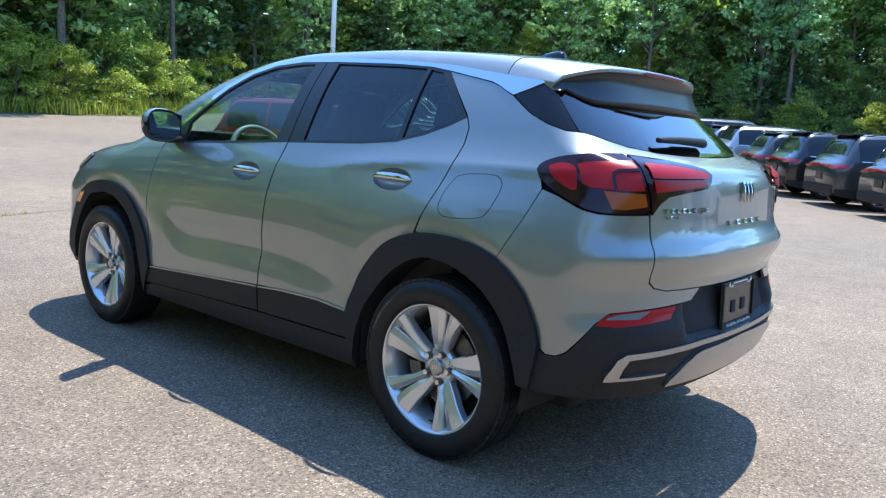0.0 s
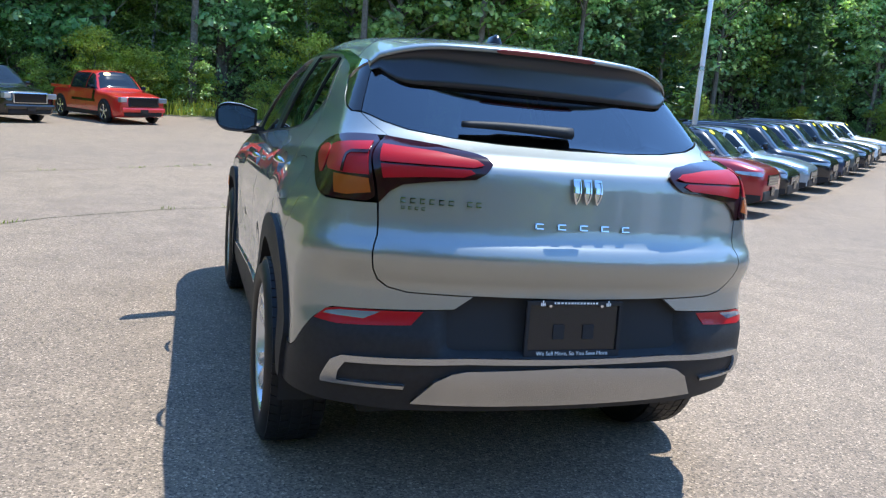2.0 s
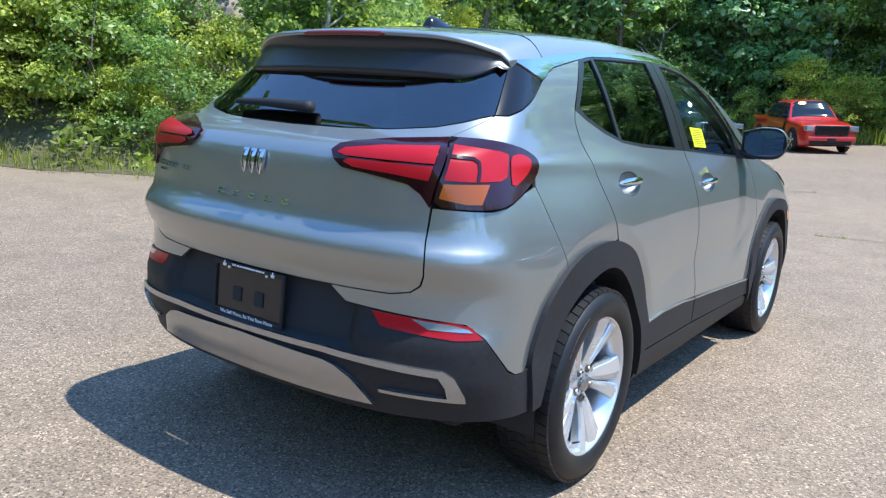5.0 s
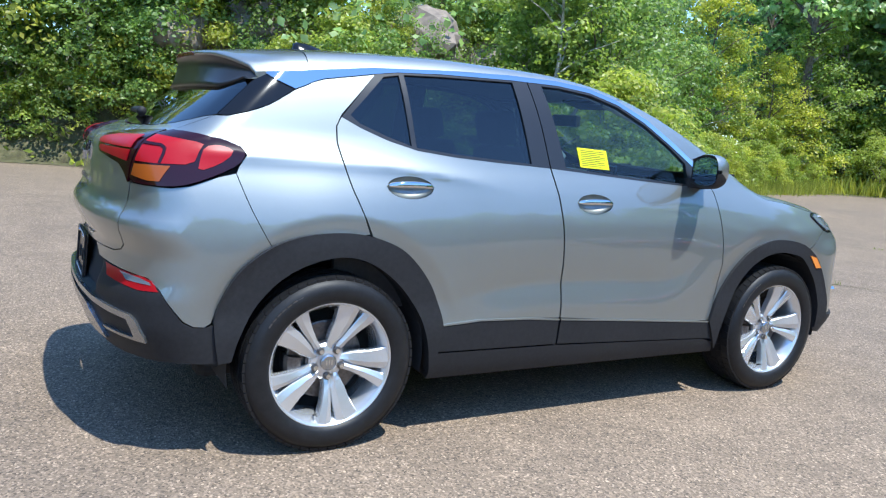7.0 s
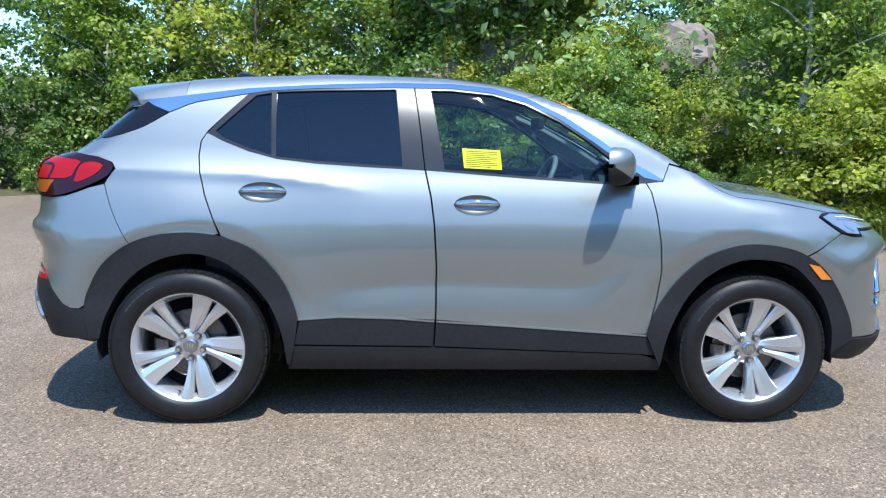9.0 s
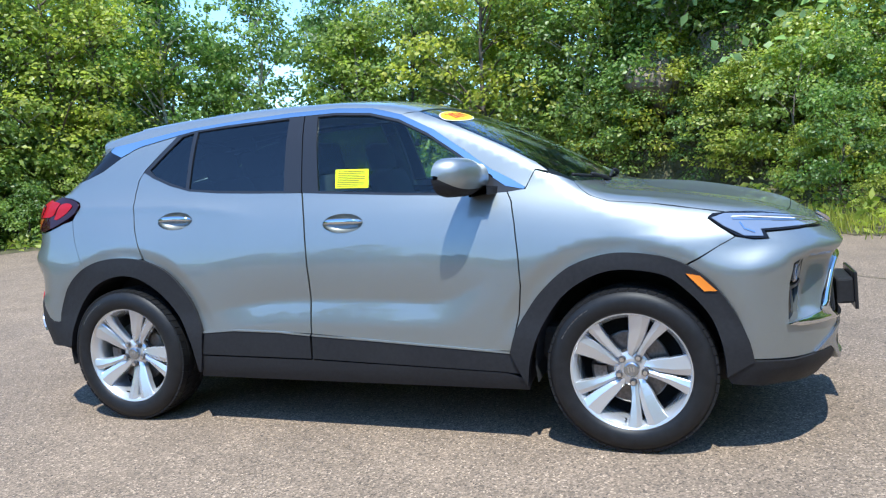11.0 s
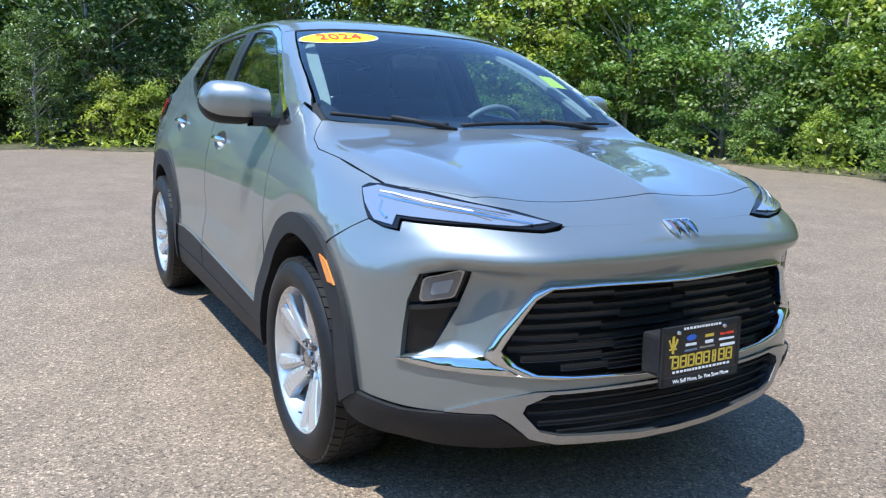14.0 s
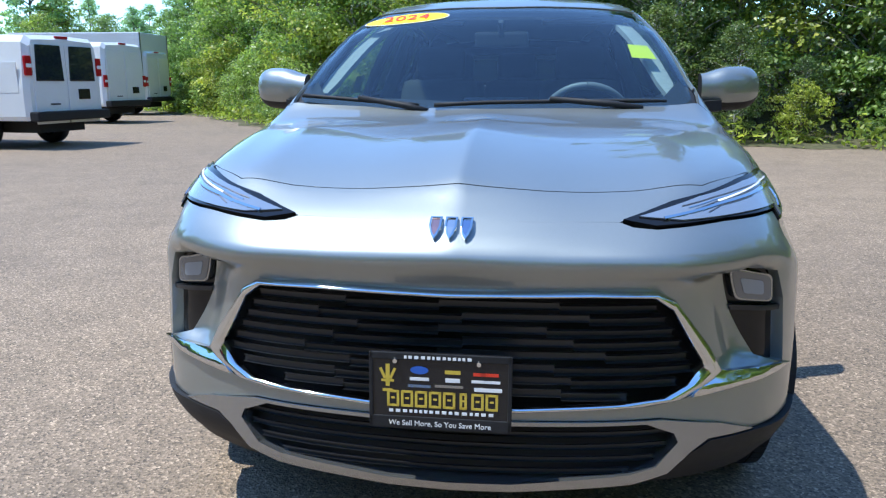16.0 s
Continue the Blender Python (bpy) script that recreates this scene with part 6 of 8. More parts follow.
def build_wipers():
    def on_lid(x, y, h):
        p = lid(np.array([x]), np.array([y]))
        n = normal_at(p)[0]
        return Vector(p[0] + n * h)
    for a, b in (((1.050, -0.675), (1.145, -0.235)), ((1.152, -0.18), (1.088, 0.60))):
        bm = bmesh.new()
        pts = [on_lid(a[0] + (b[0] - a[0]) * i / 10, a[1] + (b[1] - a[1]) * i / 10, 0.014) for i in range(11)]
        add_tube(bm, pts, [0.008] + [0.007] * 9 + [0.004], 8)
        part("wiper", bm, M_CLAD, CAR, "black windscreen wiper", True)
        bm = bmesh.new()
        mid = (a[0] * 0.5 + b[0] * 0.5, a[1] * 0.5 + b[1] * 0.5)
        foot = (b[0] + 0.012, b[1] + 0.03) if b[1] < 0 else (1.112, 0.52)
        add_tube(bm, [on_lid(foot[0], foot[1], -0.008), on_lid(foot[0] * 0.7 + mid[0] * 0.3 + 0.006, foot[1] * 0.7 + mid[1] * 0.3, 0.012), on_lid(mid[0], mid[1], 0.024)], [0.014, 0.011, 0.009], 8)
        part("wiper_arm", bm, M_CLAD, CAR, smooth=True)
    # rear wiper: a moulded arm across the glass from its pivot
    bm = bmesh.new()
    rows = []
    for i in range(15):
        u = i / 14
        s = -S_MID - 0.035 + 0.40 * u
        p = skin(np.array([s]), np.array([1.242 + 0.005 * math.sin(u * 2.6)]))
        n = Vector(normal_at(p)[0])
        c = Vector(p[0]) + n * 0.022
        up = (Vector((0, 0, 1)) - n * n.z).normalized()
        w = 0.017 * (1 - 0.6 * u) + 0.004
        t = 0.016 * (1 - 0.6 * u) + 0.003
        rows.append([bm.verts.new(c + up * (w * math.cos(q)) + n * (t * math.sin(q))) for q in [2 * math.pi * k / 10 for k in range(10)]])
    for a, b in zip(rows, rows[1:]):
        for k in range(10):
            bm.faces.new((a[k], a[(k + 1) % 10], b[(k + 1) % 10], b[k]))
    bm.faces.new(rows[0])
    bm.faces.new(rows[-1][::-1])
    bmesh.ops.recalc_face_normals(bm, faces=bm.faces)
    part("rear_wiper", bm, M_CLAD, CAR, "black rear wiper", True)


def build_stickers():
    # yellow paper sheet inside the front passenger window
    out = [(-0.078, 1.262), (0.098, 1.256), (0.105, 1.168), (-0.070, 1.173)]
    st = sheet("window_sticker", out, M_YELLOW, CAR, off=-0.003, depth=0.0005, side=-1, grid=0.05, label="bright yellow paper sticker with fine print")
    for i in range(9):
        z = 1.250 - 0.0085 * i
        ribbon("print_line", [(-0.062, z), (0.01, z - 0.002), (0.085 - 0.03 * (i % 3 == 2), z - 0.004)], 0.0022, M_TRIM, st, -0.0015, side=-1)
    # golden oval with the year high on the windscreen
    c = (0.452, -0.402)
    oval = [(c[0] + 0.062 * math.sin(t), c[1] + 0.178 * math.cos(t)) for t in [2 * math.pi * k / 40 for k in range(40)]]
    wh = [(c[0] + (x - c[0]) * 1.07, c[1] + (y - c[1]) * 1.035) for x, y in oval]
    sheet("year_sticker", wh, M_WHITE, CAR, surf=lid, off=-0.0022, depth=0.0005, grid=0.04)
    st = sheet("year_sticker", oval, M_OVAL, CAR, surf=lid, off=-0.0012, depth=0.0005, grid=0.04, label="golden oval year sticker")
    m = frame_at(c[0], c[1], lid)
    n = m.to_3x3().col[2]
    right = Vector((0, 1, 0))
    up = n.cross(right).normalized()
    right = up.cross(n).normalized()
    text_mesh("year", "2024", 0.098, M_STICKRED, st, Matrix.Translation(m.translation + n * 0.001) @ Matrix((right, up, n)).transposed().to_4x4(), 1.05, "red year figures")
    sheet("corner_sticker", [(0.70, 0.575), (0.70, 0.50), (0.80, 0.51), (0.80, 0.60)], M_YELLOW, CAR, surf=lid, off=-0.007, depth=0.0005, grid=0.05, label="small yellow paper sticker")


build_badges()
build_plates()
build_wipers()
build_stickers()

# ---- verge, slope, trees and grass round the lot ----
# the edge of the asphalt: the near wood north and west, a bushy point beside the car's nose, the far wood east and south
NEAR_EDGE = [(26.0, 15.5), (17.5, 13.0), (11.0, 8.8), (8.2, 6.0), (7.4, 5.1), (5.6, 5.9), (3.2, 6.7), (1.9, 8.7), (0.9, 11.1), (-0.8, 11.9), (-2.8, 12.8), (-5.0, 12.7), (-8.2, 12.2), (-10.2, 9.4), (-11.6, 5.2), (-12.2, 0.5), (-13.4, -4.2), (-18.0, -8.6), (-24.2, -13.0), (-29.0, -18.0), (-38.0, -21.0)]
FAR_EDGE = [(26.0, 15.5), (30.5, 13.0), (34.5, 7.0), (34.5, 0.0), (32.0, -8.0), (31.5, -15.0), (36.0, -25.0), (39.0, -35.0), (33.0, -44.0), (20.0, -50.0), (4.0, -53.0), (-12.0, -54.0)]


WEST_EDGE = [(-38.0, -21.0), (-62.0, -24.0), (-76.0, -34.0), (-72.0, -62.0), (-48.0, -66.0), (-12.0, -54.0)]


def along(line, gap, jitter=0.0, rnd=None):
    """Places at even gaps along a line, with the outward side (to the right of travel for the near edge)."""
    out, rest = [], 0.0
    for a, b in zip(line, line[1:]):
        L = math.dist(a, b)
        d = ((b[0] - a[0]) / L, (b[1] - a[1]) / L)
        t = rest
        while t < L:
            j = rnd.uniform(-jitter, jitter) if rnd else 0.0
            out.append((a[0] + d[0] * (t + j), a[1] + d[1] * (t + j), d[0], d[1]))
            t += gap
        rest = t - L
    return out


def hill_z(x, y):
    """The rocky bank behind the northern bushes."""
    return 3.1 * math.exp(-((x - 4.5) / 5.5) ** 2 - ((y - 14.5) / 3.8) ** 2)


def bank_z(r):
    """The wood's floor climbs away from the asphalt."""
    return 0.26 * max(0.0, r - 2.5)


def edge_gap(x, y):
    """How far a place lies from the near edge of the asphalt."""
    best = 1e9
    for (ax, ay), (bx, by) in zip(NEAR_EDGE, NEAR_EDGE[1:]):
        dx, dy = bx - ax, by - ay
        t = min(1.0, max(0.0, ((x - ax) * dx + (y - ay) * dy) / (dx * dx + dy * dy)))
        best = min(best, math.hypot(x - ax - t * dx, y - ay - t * dy))
    return best


def verge_z(x, y):
    d = edge_gap(x, y)
    return ground_z(x, y) + bank_z(min(d, 16.0)) + hill_z(x, y) * min(1.0, d / 1.6) + 0.035


def build_verge():
    def strip(name, line, sign, rows):
        pts = along(line, 0.9)
        vs, fs = [], []
        n = len(rows)
        for x, y, dx, dy in pts:
            nx, ny = dy * sign, -dx * sign
            wob = 0.18 * math.sin(x * 1.7 + y * 2.3) + 0.12 * math.sin(x * 4.1 - y * 3.3)
            for r in rows:
                px, py = x + nx * (r + wob * (r < 1)), y + ny * (r + wob * (r < 1))
                z = ground_z(px, py) + bank_z(r) + (hill_z(px, py) if r > 0.5 else 0) + (0.035 if r > 0.2 else 0.006)
                vs.append((px, py, z + (0.1 * math.sin(px * 1.3) * math.sin(py * 1.1) if r > 1.5 else 0)))
        for i in range(len(pts) - 1):
            for k in range(n - 1):
                a = i * n + k
                fs.append((a, a + 1, a + n + 1, a + n)[::int(-sign)])
        ob = new(name, mesh_of(name, vs, fs, M_SOIL, True))
        tagged(ob, "leaf litter and soil under the trees", "verge", kind="structure")
    strip("verge", NEAR_EDGE, 1, (0.0, 0.3, 1.0, 1.6))
    # the wooded bank behind the near edge
    lot = NEAR_EDGE + WEST_EDGE[1:] + FAR_EDGE[-2:0:-1]
    xs, ys = [-35 + 0.9 * i for i in range(66)], [-26 + 0.9 * j for j in range(70)]
    out = [[not inside(lot, x, y) and edge_gap(x, y) > 0.7 for x in xs] for y in ys]
    vs = [(x, y, verge_z(x, y) - 0.02) for y in ys for x in xs]
    n = len(xs)
    fs = [(j * n + i, j * n + i + 1, (j + 1) * n + i + 1, (j + 1) * n + i) for j in range(len(ys) - 1) for i in range(n - 1)
          if out[j][i] and out[j][i + 1] and out[j + 1][i] and out[j + 1][i + 1]]
    ob = new("wooded_bank", mesh_of("wooded_bank", vs, fs, M_SOIL, True))
    tagged(ob, "leaf litter on the bank under the trees", "verge", kind="structure")
    strip("verge", FAR_EDGE, -1, (0.0, 0.4, 1.2, 3.0, 6.0, 12.0, 20.0, 30.0))
    strip("verge", WEST_EDGE, 1, (0.0, 0.4, 1.2, 3.0, 6.0, 12.0, 20.0, 30.0))


_n = Nodes(M_SOIL)
_n.color(_n.ramp(_n.noise(6, 8, 0.7), [(0.3, (0.045, 0.035, 0.02)), (0.5, (0.09, 0.085, 0.035)), (0.7, (0.16, 0.13, 0.08))]))
_n.bump(_n.noise(18, 6), 0.7, 0.05)


def leaf_mesh(name, centres, size, rnd, material, up=0.35, facing=None, long=1.0):
    """Many small folded leaves, one for each centre."""
    n = len(centres)
    c = np.asarray(centres)
    d = rnd.normal(size=(n, 3))
    d[:, 2] = d[:, 2] * 0.8 - 0.15
    d /= np.linalg.norm(d, axis=1, keepdims=True)
    if facing is None:
        nz = rnd.normal(size=(n, 3)) * 0.75
        nz[:, 2] += up * 2
    else:
        nz = rnd.normal(size=(n, 3)) * 0.42 + facing
        nz /= np.linalg.norm(nz, axis=1, keepdims=True)
        d = d - nz * (np.sum(d * nz, axis=1, keepdims=True) * 0.85)
        d /= np.linalg.norm(d, axis=1, keepdims=True)
    sdir = np.cross(d, nz)
    sdir /= np.linalg.norm(sdir, axis=1, keepdims=True) + 1e-9
    nn = np.cross(sdir, d)
    L = (size * rnd.uniform(0.7, 1.35, n))[:, None]
    tip = c + d * L * 0.5 * long
    tail = c - d * L * 0.5 * long
    lft = c + sdir * L * 0.36 + nn * L * 0.10 + d * L * 0.05
    rgt = c - sdir * L * 0.36 + nn * L * 0.10 + d * L * 0.05
    vs = np.stack([tail, rgt, tip, lft], 1).reshape(-1, 3)
    me = bpy.data.meshes.new(name)
    me.vertices.add(4 * n)
    me.vertices.foreach_set("co", vs.ravel())
    idx = (np.arange(n)[:, None] * 4 + np.array([0, 1, 2, 0, 2, 3])[None]).ravel()
    me.loops.add(6 * n)
    me.loops.foreach_set("vertex_index", idx.astype(np.int32))
    me.polygons.add(2 * n)
    me.polygons.foreach_set("loop_start", np.arange(0, 6 * n, 3, dtype=np.int32))
    me.update(calc_edges=True)
    me.materials.append(material)
    return me


def build_tree(height, spread, leaves, size, material, seed, trunk=0.09, bare=0.15, lean=0.05, clumps=70, name="tree", label="", pine=False, bark=None):
    """A tapered trunk with limbs and a crown of leaf clumps with gaps."""
    rnd = np.random.default_rng(seed)
    tree = thing(name, label, "pine tree" if pine else ("shrub" if height < 3.2 else "tree"))
    bm = bmesh.new()
    knots = [Vector((0, 0, -0.2))]
    for i in range(1, 7):
        knots.append(Vector((rnd.normal() * lean * i * 0.3, rnd.normal() * lean * i * 0.3, height * 0.92 * i / 6)))
    add_tube(bm, knots, [trunk * (1 - 0.14 * i) for i in range(7)], 7)
    ends = []
    for k in range(clumps):
        u = bare + (1 - bare) * ((k + rnd.uniform()) / clumps)
        if pine:
            r = spread * (1.05 - u) * rnd.uniform(0.5, 1.0) + 0.1
        else:
            r = spread * (math.sin(math.pi * min(1, (u - bare) / (1 - bare) * 0.86 + 0.14)) ** 0.6) * rnd.uniform(0.25, 1.05)
        a = rnd.uniform(0, 2 * math.pi)
        f = u * 6 * 0.92 / 0.92
        i = min(int(f), 5)
        base = knots[i].lerp(knots[i + 1], f - i)
        e = base + Vector((math.cos(a) * r, math.sin(a) * r, (0.15 * r if not pine else -0.1 * r) + rnd.normal() * 0.12))
        ends.append(e)
        if k % 3 == 0 and r > 0.3:
            s0 = base - Vector((0, 0, min(0.5 * r, base.z * 0.4)))
            add_tube(bm, [s0, s0.lerp(e, 0.5) + Vector((0, 0, 0.1 * r)), e], [trunk * 0.35, trunk * 0.22, trunk * 0.08], 5, False)
    part("trunk", bm, bark or M_BARK, tree, smooth=True)
    per = leaves // clumps
    pts, faces = [], []
    for e in ends:
        rad = (0.16 + 0.20 * spread) * rnd.uniform(0.6, 1.3)
        if pine:
            q = rnd.normal(size=(per, 3)) * np.array([rad, rad, rad * 0.5]) * 0.6
            way = np.tile((0.0, 0.0, 0.7), (per, 1))
        else:
            # a dome of leaves that face outward and up, thin below
            way = rnd.normal(size=(per, 3))
            way[:, 2] = np.abs(way[:, 2]) * 1.1 - 0.28
            way /= np.linalg.norm(way, axis=1, keepdims=True)
            q = way * np.array([rad, rad, rad * 0.72]) * (rnd.uniform(0.35, 1.08, per) ** 0.7)[:, None]
            way = way * 0.8 + np.array([0.0, 0.0, 0.4])
        pts.append(np.array(e) + q)
        faces.append(way)
    pts = np.concatenate(pts)
    pts[:, 2] = np.abs(pts[:, 2] - 0.05) + 0.05
    ob = new("crown", leaf_mesh("crown", pts, size, rnd, material, facing=np.concatenate(faces), long=1.0 if not pine else 1.6))
    ob.parent = tree
    return tree


M_BIRCH = mat("pale birch bark", (0.5, 0.47, 0.42), 0.9)
_n = Nodes(M_BIRCH)
_n.color(_n.ramp(_n.noise(7, 6, 0.7), [(0.35, (0.12, 0.1, 0.09)), (0.5, (0.42, 0.39, 0.34)), (0.75, (0.58, 0.55, 0.5))]))
M_ROCK = worn("pinkish grey granite", (0.25, 0.205, 0.175), 0.9, 5, 0.35, 0.6)


def build_rock(size, seed, m, label="weathered pinkish granite boulder on the bank"):
    bm = bmesh.new()
    bmesh.ops.create_icosphere(bm, subdivisions=3, radius=1.0)
    for v in bm.verts:
        q = Vector(v.co)
        k = 1 + 0.30 * noise.noise(q * 1.3 + Vector((seed, 0, 0))) + 0.12 * noise.noise(q * 3.7 + Vector((0, seed, 0)))
        q = q * k
        q = Vector((round(q.x * 2.6) / 2.6 * 0.45 + q.x * 0.55, round(q.y * 2.6) / 2.6 * 0.4 + q.y * 0.6, round(q.z * 3) / 3 * 0.5 + q.z * 0.5))
        v.co = Vector((q.x * size[0], q.y * size[1], q.z * size[2]))
    me = bpy.data.meshes.new("boulder")
    bm.to_mesh(me)
    bm.free()
    me.materials.append(M_ROCK)
    ob = new("boulder", me)
    ob.matrix_world = m
    tagged(ob, label, "boulder", group="granite boulders on the bank")


def build_grass(name, places, n, height, label, seed, wide=0.012, spread=0.35):
    rnd = np.random.default_rng(seed)
    places = np.asarray(places)
    i = rnd.integers(0, len(places), n)
    base = places[i] + rnd.normal(size=(n, 3)) * np.array([spread, spread, 0.0])
    h = height * rnd.uniform(0.35, 1.15, n)
    a = rnd.uniform(0, 2 * math.pi, n)
    side = np.stack([np.cos(a), np.sin(a), 0 * a], 1) * wide * rnd.uniform(0.6, 1.5, n)[:, None]
    tip = base + np.stack([rnd.normal(size=n) * 0.22 * h, rnd.normal(size=n) * 0.22 * h, h], 1)
    mid = base * 0.5 + tip * 0.5 + np.stack([0 * h, 0 * h, 0.08 * h], 1)
    vs = np.stack([base - side, base + side, mid + side * 0.8, mid - side * 0.8, tip], 1).reshape(-1, 3)
    k = np.arange(n) * 5
    fs = [f for b in k for f in ((b, b + 1, b + 2, b + 3), (b + 3, b + 2, b + 4))]
    ob = new(name, mesh_of(name, vs, fs, M_GRASS))
    tagged(ob, label, "grass", kind="stuff")


def plant():
    rnd = random.Random(4)
    L = dict(
        deep=[build_tree(13.0 + 1.5 * k, 3.2, 3600, 0.40, (M_LEAF_HAZED, M_LEAF_DARK)[k], 131 + k, 0.22, 0.10, 0.05, 110, "tree", "tall woodland tree deep in the wood") for k in range(2)],
        mid=[build_tree(5.8 + 0.7 * k, 1.75, 4400, 0.125, (M_LEAF, M_LEAF_DARK)[k], 151 + k, 0.075, 0.08, 0.06, 100, "tree", "young broadleaf tree in the second row") for k in range(2)],
        bush=[build_tree(1.9 + 0.4 * k, 1.0 + 0.1 * k, 3300, 0.088, M_LEAF if k != 1 else M_LEAF_LIME, 11 + k, 0.03, 0.04, 0.05, 46, "shrub", "leafy green roadside shrub") for k in range(4)],
        lime=[build_tree(2.7 + 0.5 * k, 1.35, 5200, 0.092, M_LEAF_LIME, 31 + k, 0.035, 0.05, 0.06, 60, "shrub", "bright yellow-green broadleaf shrub") for k in range(2)],
        tree=[build_tree(5.2 + 0.7 * k, 1.55 + 0.15 * k, 7600, 0.108, (M_LEAF, M_LEAF_DARK, M_LEAF, M_LEAF_LIME)[k], 51 + k, 0.075, 0.10, 0.06, 110, "tree", "young broadleaf tree in full summer leaf", bark=M_BIRCH if k % 2 == 0 else M_BARK) for k in range(4)],
        pine=[build_tree(9.5 + 1.5 * k, 2.3, 4200, 0.24, M_NEEDLE, 71 + k, 0.16, 0.12, 0.03, 120, "pine_tree", "tall dark green white pine", True) for k in range(2)],
        far=[build_tree(12.0 + 1.6 * k, 3.0, 5200, 0.28, (M_LEAF_HAZED, M_LEAF, M_LEAF_HAZED)[k], 91 + k, 0.20, 0.16, 0.05, 120, "tree", "tall deep green woodland tree") for k in range(3)],
        dark=[build_tree(6.0 + 0.8 * k, 1.8, 7000, 0.105, M_LEAF_SHADED, 211 + k, 0.08, 0.10, 0.06, 110, "tree", "dense broadleaf tree with a pale trunk, its leaves darkened for shade", bark=M_BIRCH) for k in range(2)],
        bare=[build_tree(14.0 + 1.5 * k, 2.6, 3000, 0.28, M_LEAF_HAZED, 171 + k, 0.20, 0.46, 0.04, 80, "tree", "tall woodland tree with a long bare trunk") for k in range(2)],
    )
    used, under = set(), []

    deep_leaves, deep_trunks = [], bmesh.new()
    shapes = []
    for src in L.pop("deep"):
        crown = [c for c in src.children if c.name.startswith("crown")][0]
        co = np.empty(len(crown.data.vertices) * 3)
        crown.data.vertices.foreach_get("co", co)
        shapes.append(co.reshape(-1, 4, 3).mean(1))
        for c in list(src.children) + [src]:
            bpy.data.objects.remove(c)

    def put(kind, x, y, z, size):
        if kind in ("tree", "mid", "pine") and 2.4 < x < 5.8 and 7.0 < y < 11.6:
            kind, size = "bush", 0.55
        if kind == "deep":
            c = rnd.choice(shapes)
            a = rnd.uniform(0, 6.28)
            r = np.array([[math.cos(a), -math.sin(a), 0], [math.sin(a), math.cos(a), 0], [0, 0, 1]])
            deep_leaves.append(c @ r.T * size + np.array([x, y, z]))
            add_tube(deep_trunks, [(x, y, z - 0.3), (x + 0.2, y, z + 6 * size), (x + 0.1, y + 0.2, z + 11 * size)], [0.22 * size, 0.16 * size, 0.05], 6)
            return
        src = rnd.choice(L[kind])
        m = pose(x, y, z, 0, 0, rnd.uniform(0, 360)) @ Matrix.Diagonal((size, size, size * rnd.uniform(0.9, 1.12), 1))
        if src.name not in used:
            used.add(src.name)
            src.matrix_world = m
            tagged(src, group={"bush": "roadside shrubs", "lime": "bright shrubs", "tree": "young trees along the lot", "pine": "pines behind the lot", "far": "woodland trees", "bare": "tall trees with bare trunks", "dark": "dark trees by the lot", "deep": "trees deep in the wood", "mid": "young trees of the second row"}[kind])
            return
        ob = copy_thing(src, pose(0, 0, 0))
        ob.matrix_world = m

    for x, y, dx, dy in along(NEAR_EDGE, 1.35, 0.4, rnd):
        nx, ny = dy, -dx
        east, corner = x > 9.5, 1.0 < x < 9.5
        for off, kind, size in ((0.75, "bush", 0.62), (1.8, "bush", 1.05)):
            o = off + rnd.uniform(-0.15, 0.5)
            k = "lime" if corner and rnd.random() < 0.65 or x > 13 else kind
            # the shaded stretch of the edge gets the trees with darkened leaves
            if x < -10.3 and -3.6 < y < 7.0 and rnd.random() < 0.75:
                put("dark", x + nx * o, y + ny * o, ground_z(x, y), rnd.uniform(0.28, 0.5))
                continue
            s = size * rnd.uniform(0.8, 1.2) * (0.7 if east else 0.55 if 1.6 < x < 5.0 else 1.0)
            put(k, x + nx * o, y + ny * o, ground_z(x, y) + 0.6 * hill_z(x + nx * o, y + ny * o), s)
    for x, y, dx, dy in along(NEAR_EDGE, 1.9, 0.6, rnd):
        nx, ny = dy, -dx
        for off in (3.0, 5.4):
            o = off + rnd.uniform(-0.7, 0.9)
            if 1.2 < x < 5.2 and y > 5.5:
                put("bush", x + nx * o, y + ny * o, ground_z(x, y) + bank_z(o) - 0.1 + hill_z(x + nx * o, y + ny * o), rnd.uniform(0.5, 0.8))
                continue
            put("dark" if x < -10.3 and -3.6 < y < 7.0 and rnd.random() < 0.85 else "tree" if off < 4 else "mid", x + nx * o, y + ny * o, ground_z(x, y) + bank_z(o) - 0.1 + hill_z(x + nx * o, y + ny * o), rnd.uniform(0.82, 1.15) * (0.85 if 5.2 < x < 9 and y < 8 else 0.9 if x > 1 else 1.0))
    for x, y, dx, dy in along(NEAR_EDGE, 3.4, 0.9, rnd):
        nx, ny = dy, -dx
        o = 9.0 + rnd.uniform(-1.0, 2.5)
        put("pine" if rnd.random() < 0.25 else "mid", x + nx * o, y + ny * o, ground_z(x, y) + bank_z(o) - 0.1 + hill_z(x + nx * o, y + ny * o), rnd.uniform(1.15, 1.45) if x < 1 or x > 9 else 0.8)
        for o in (6.8, 11.5):
            under.append((x + nx * o, y + ny * o, ground_z(x, y) + bank_z(o) - 0.1 + hill_z(x + nx * o, y + ny * o)))
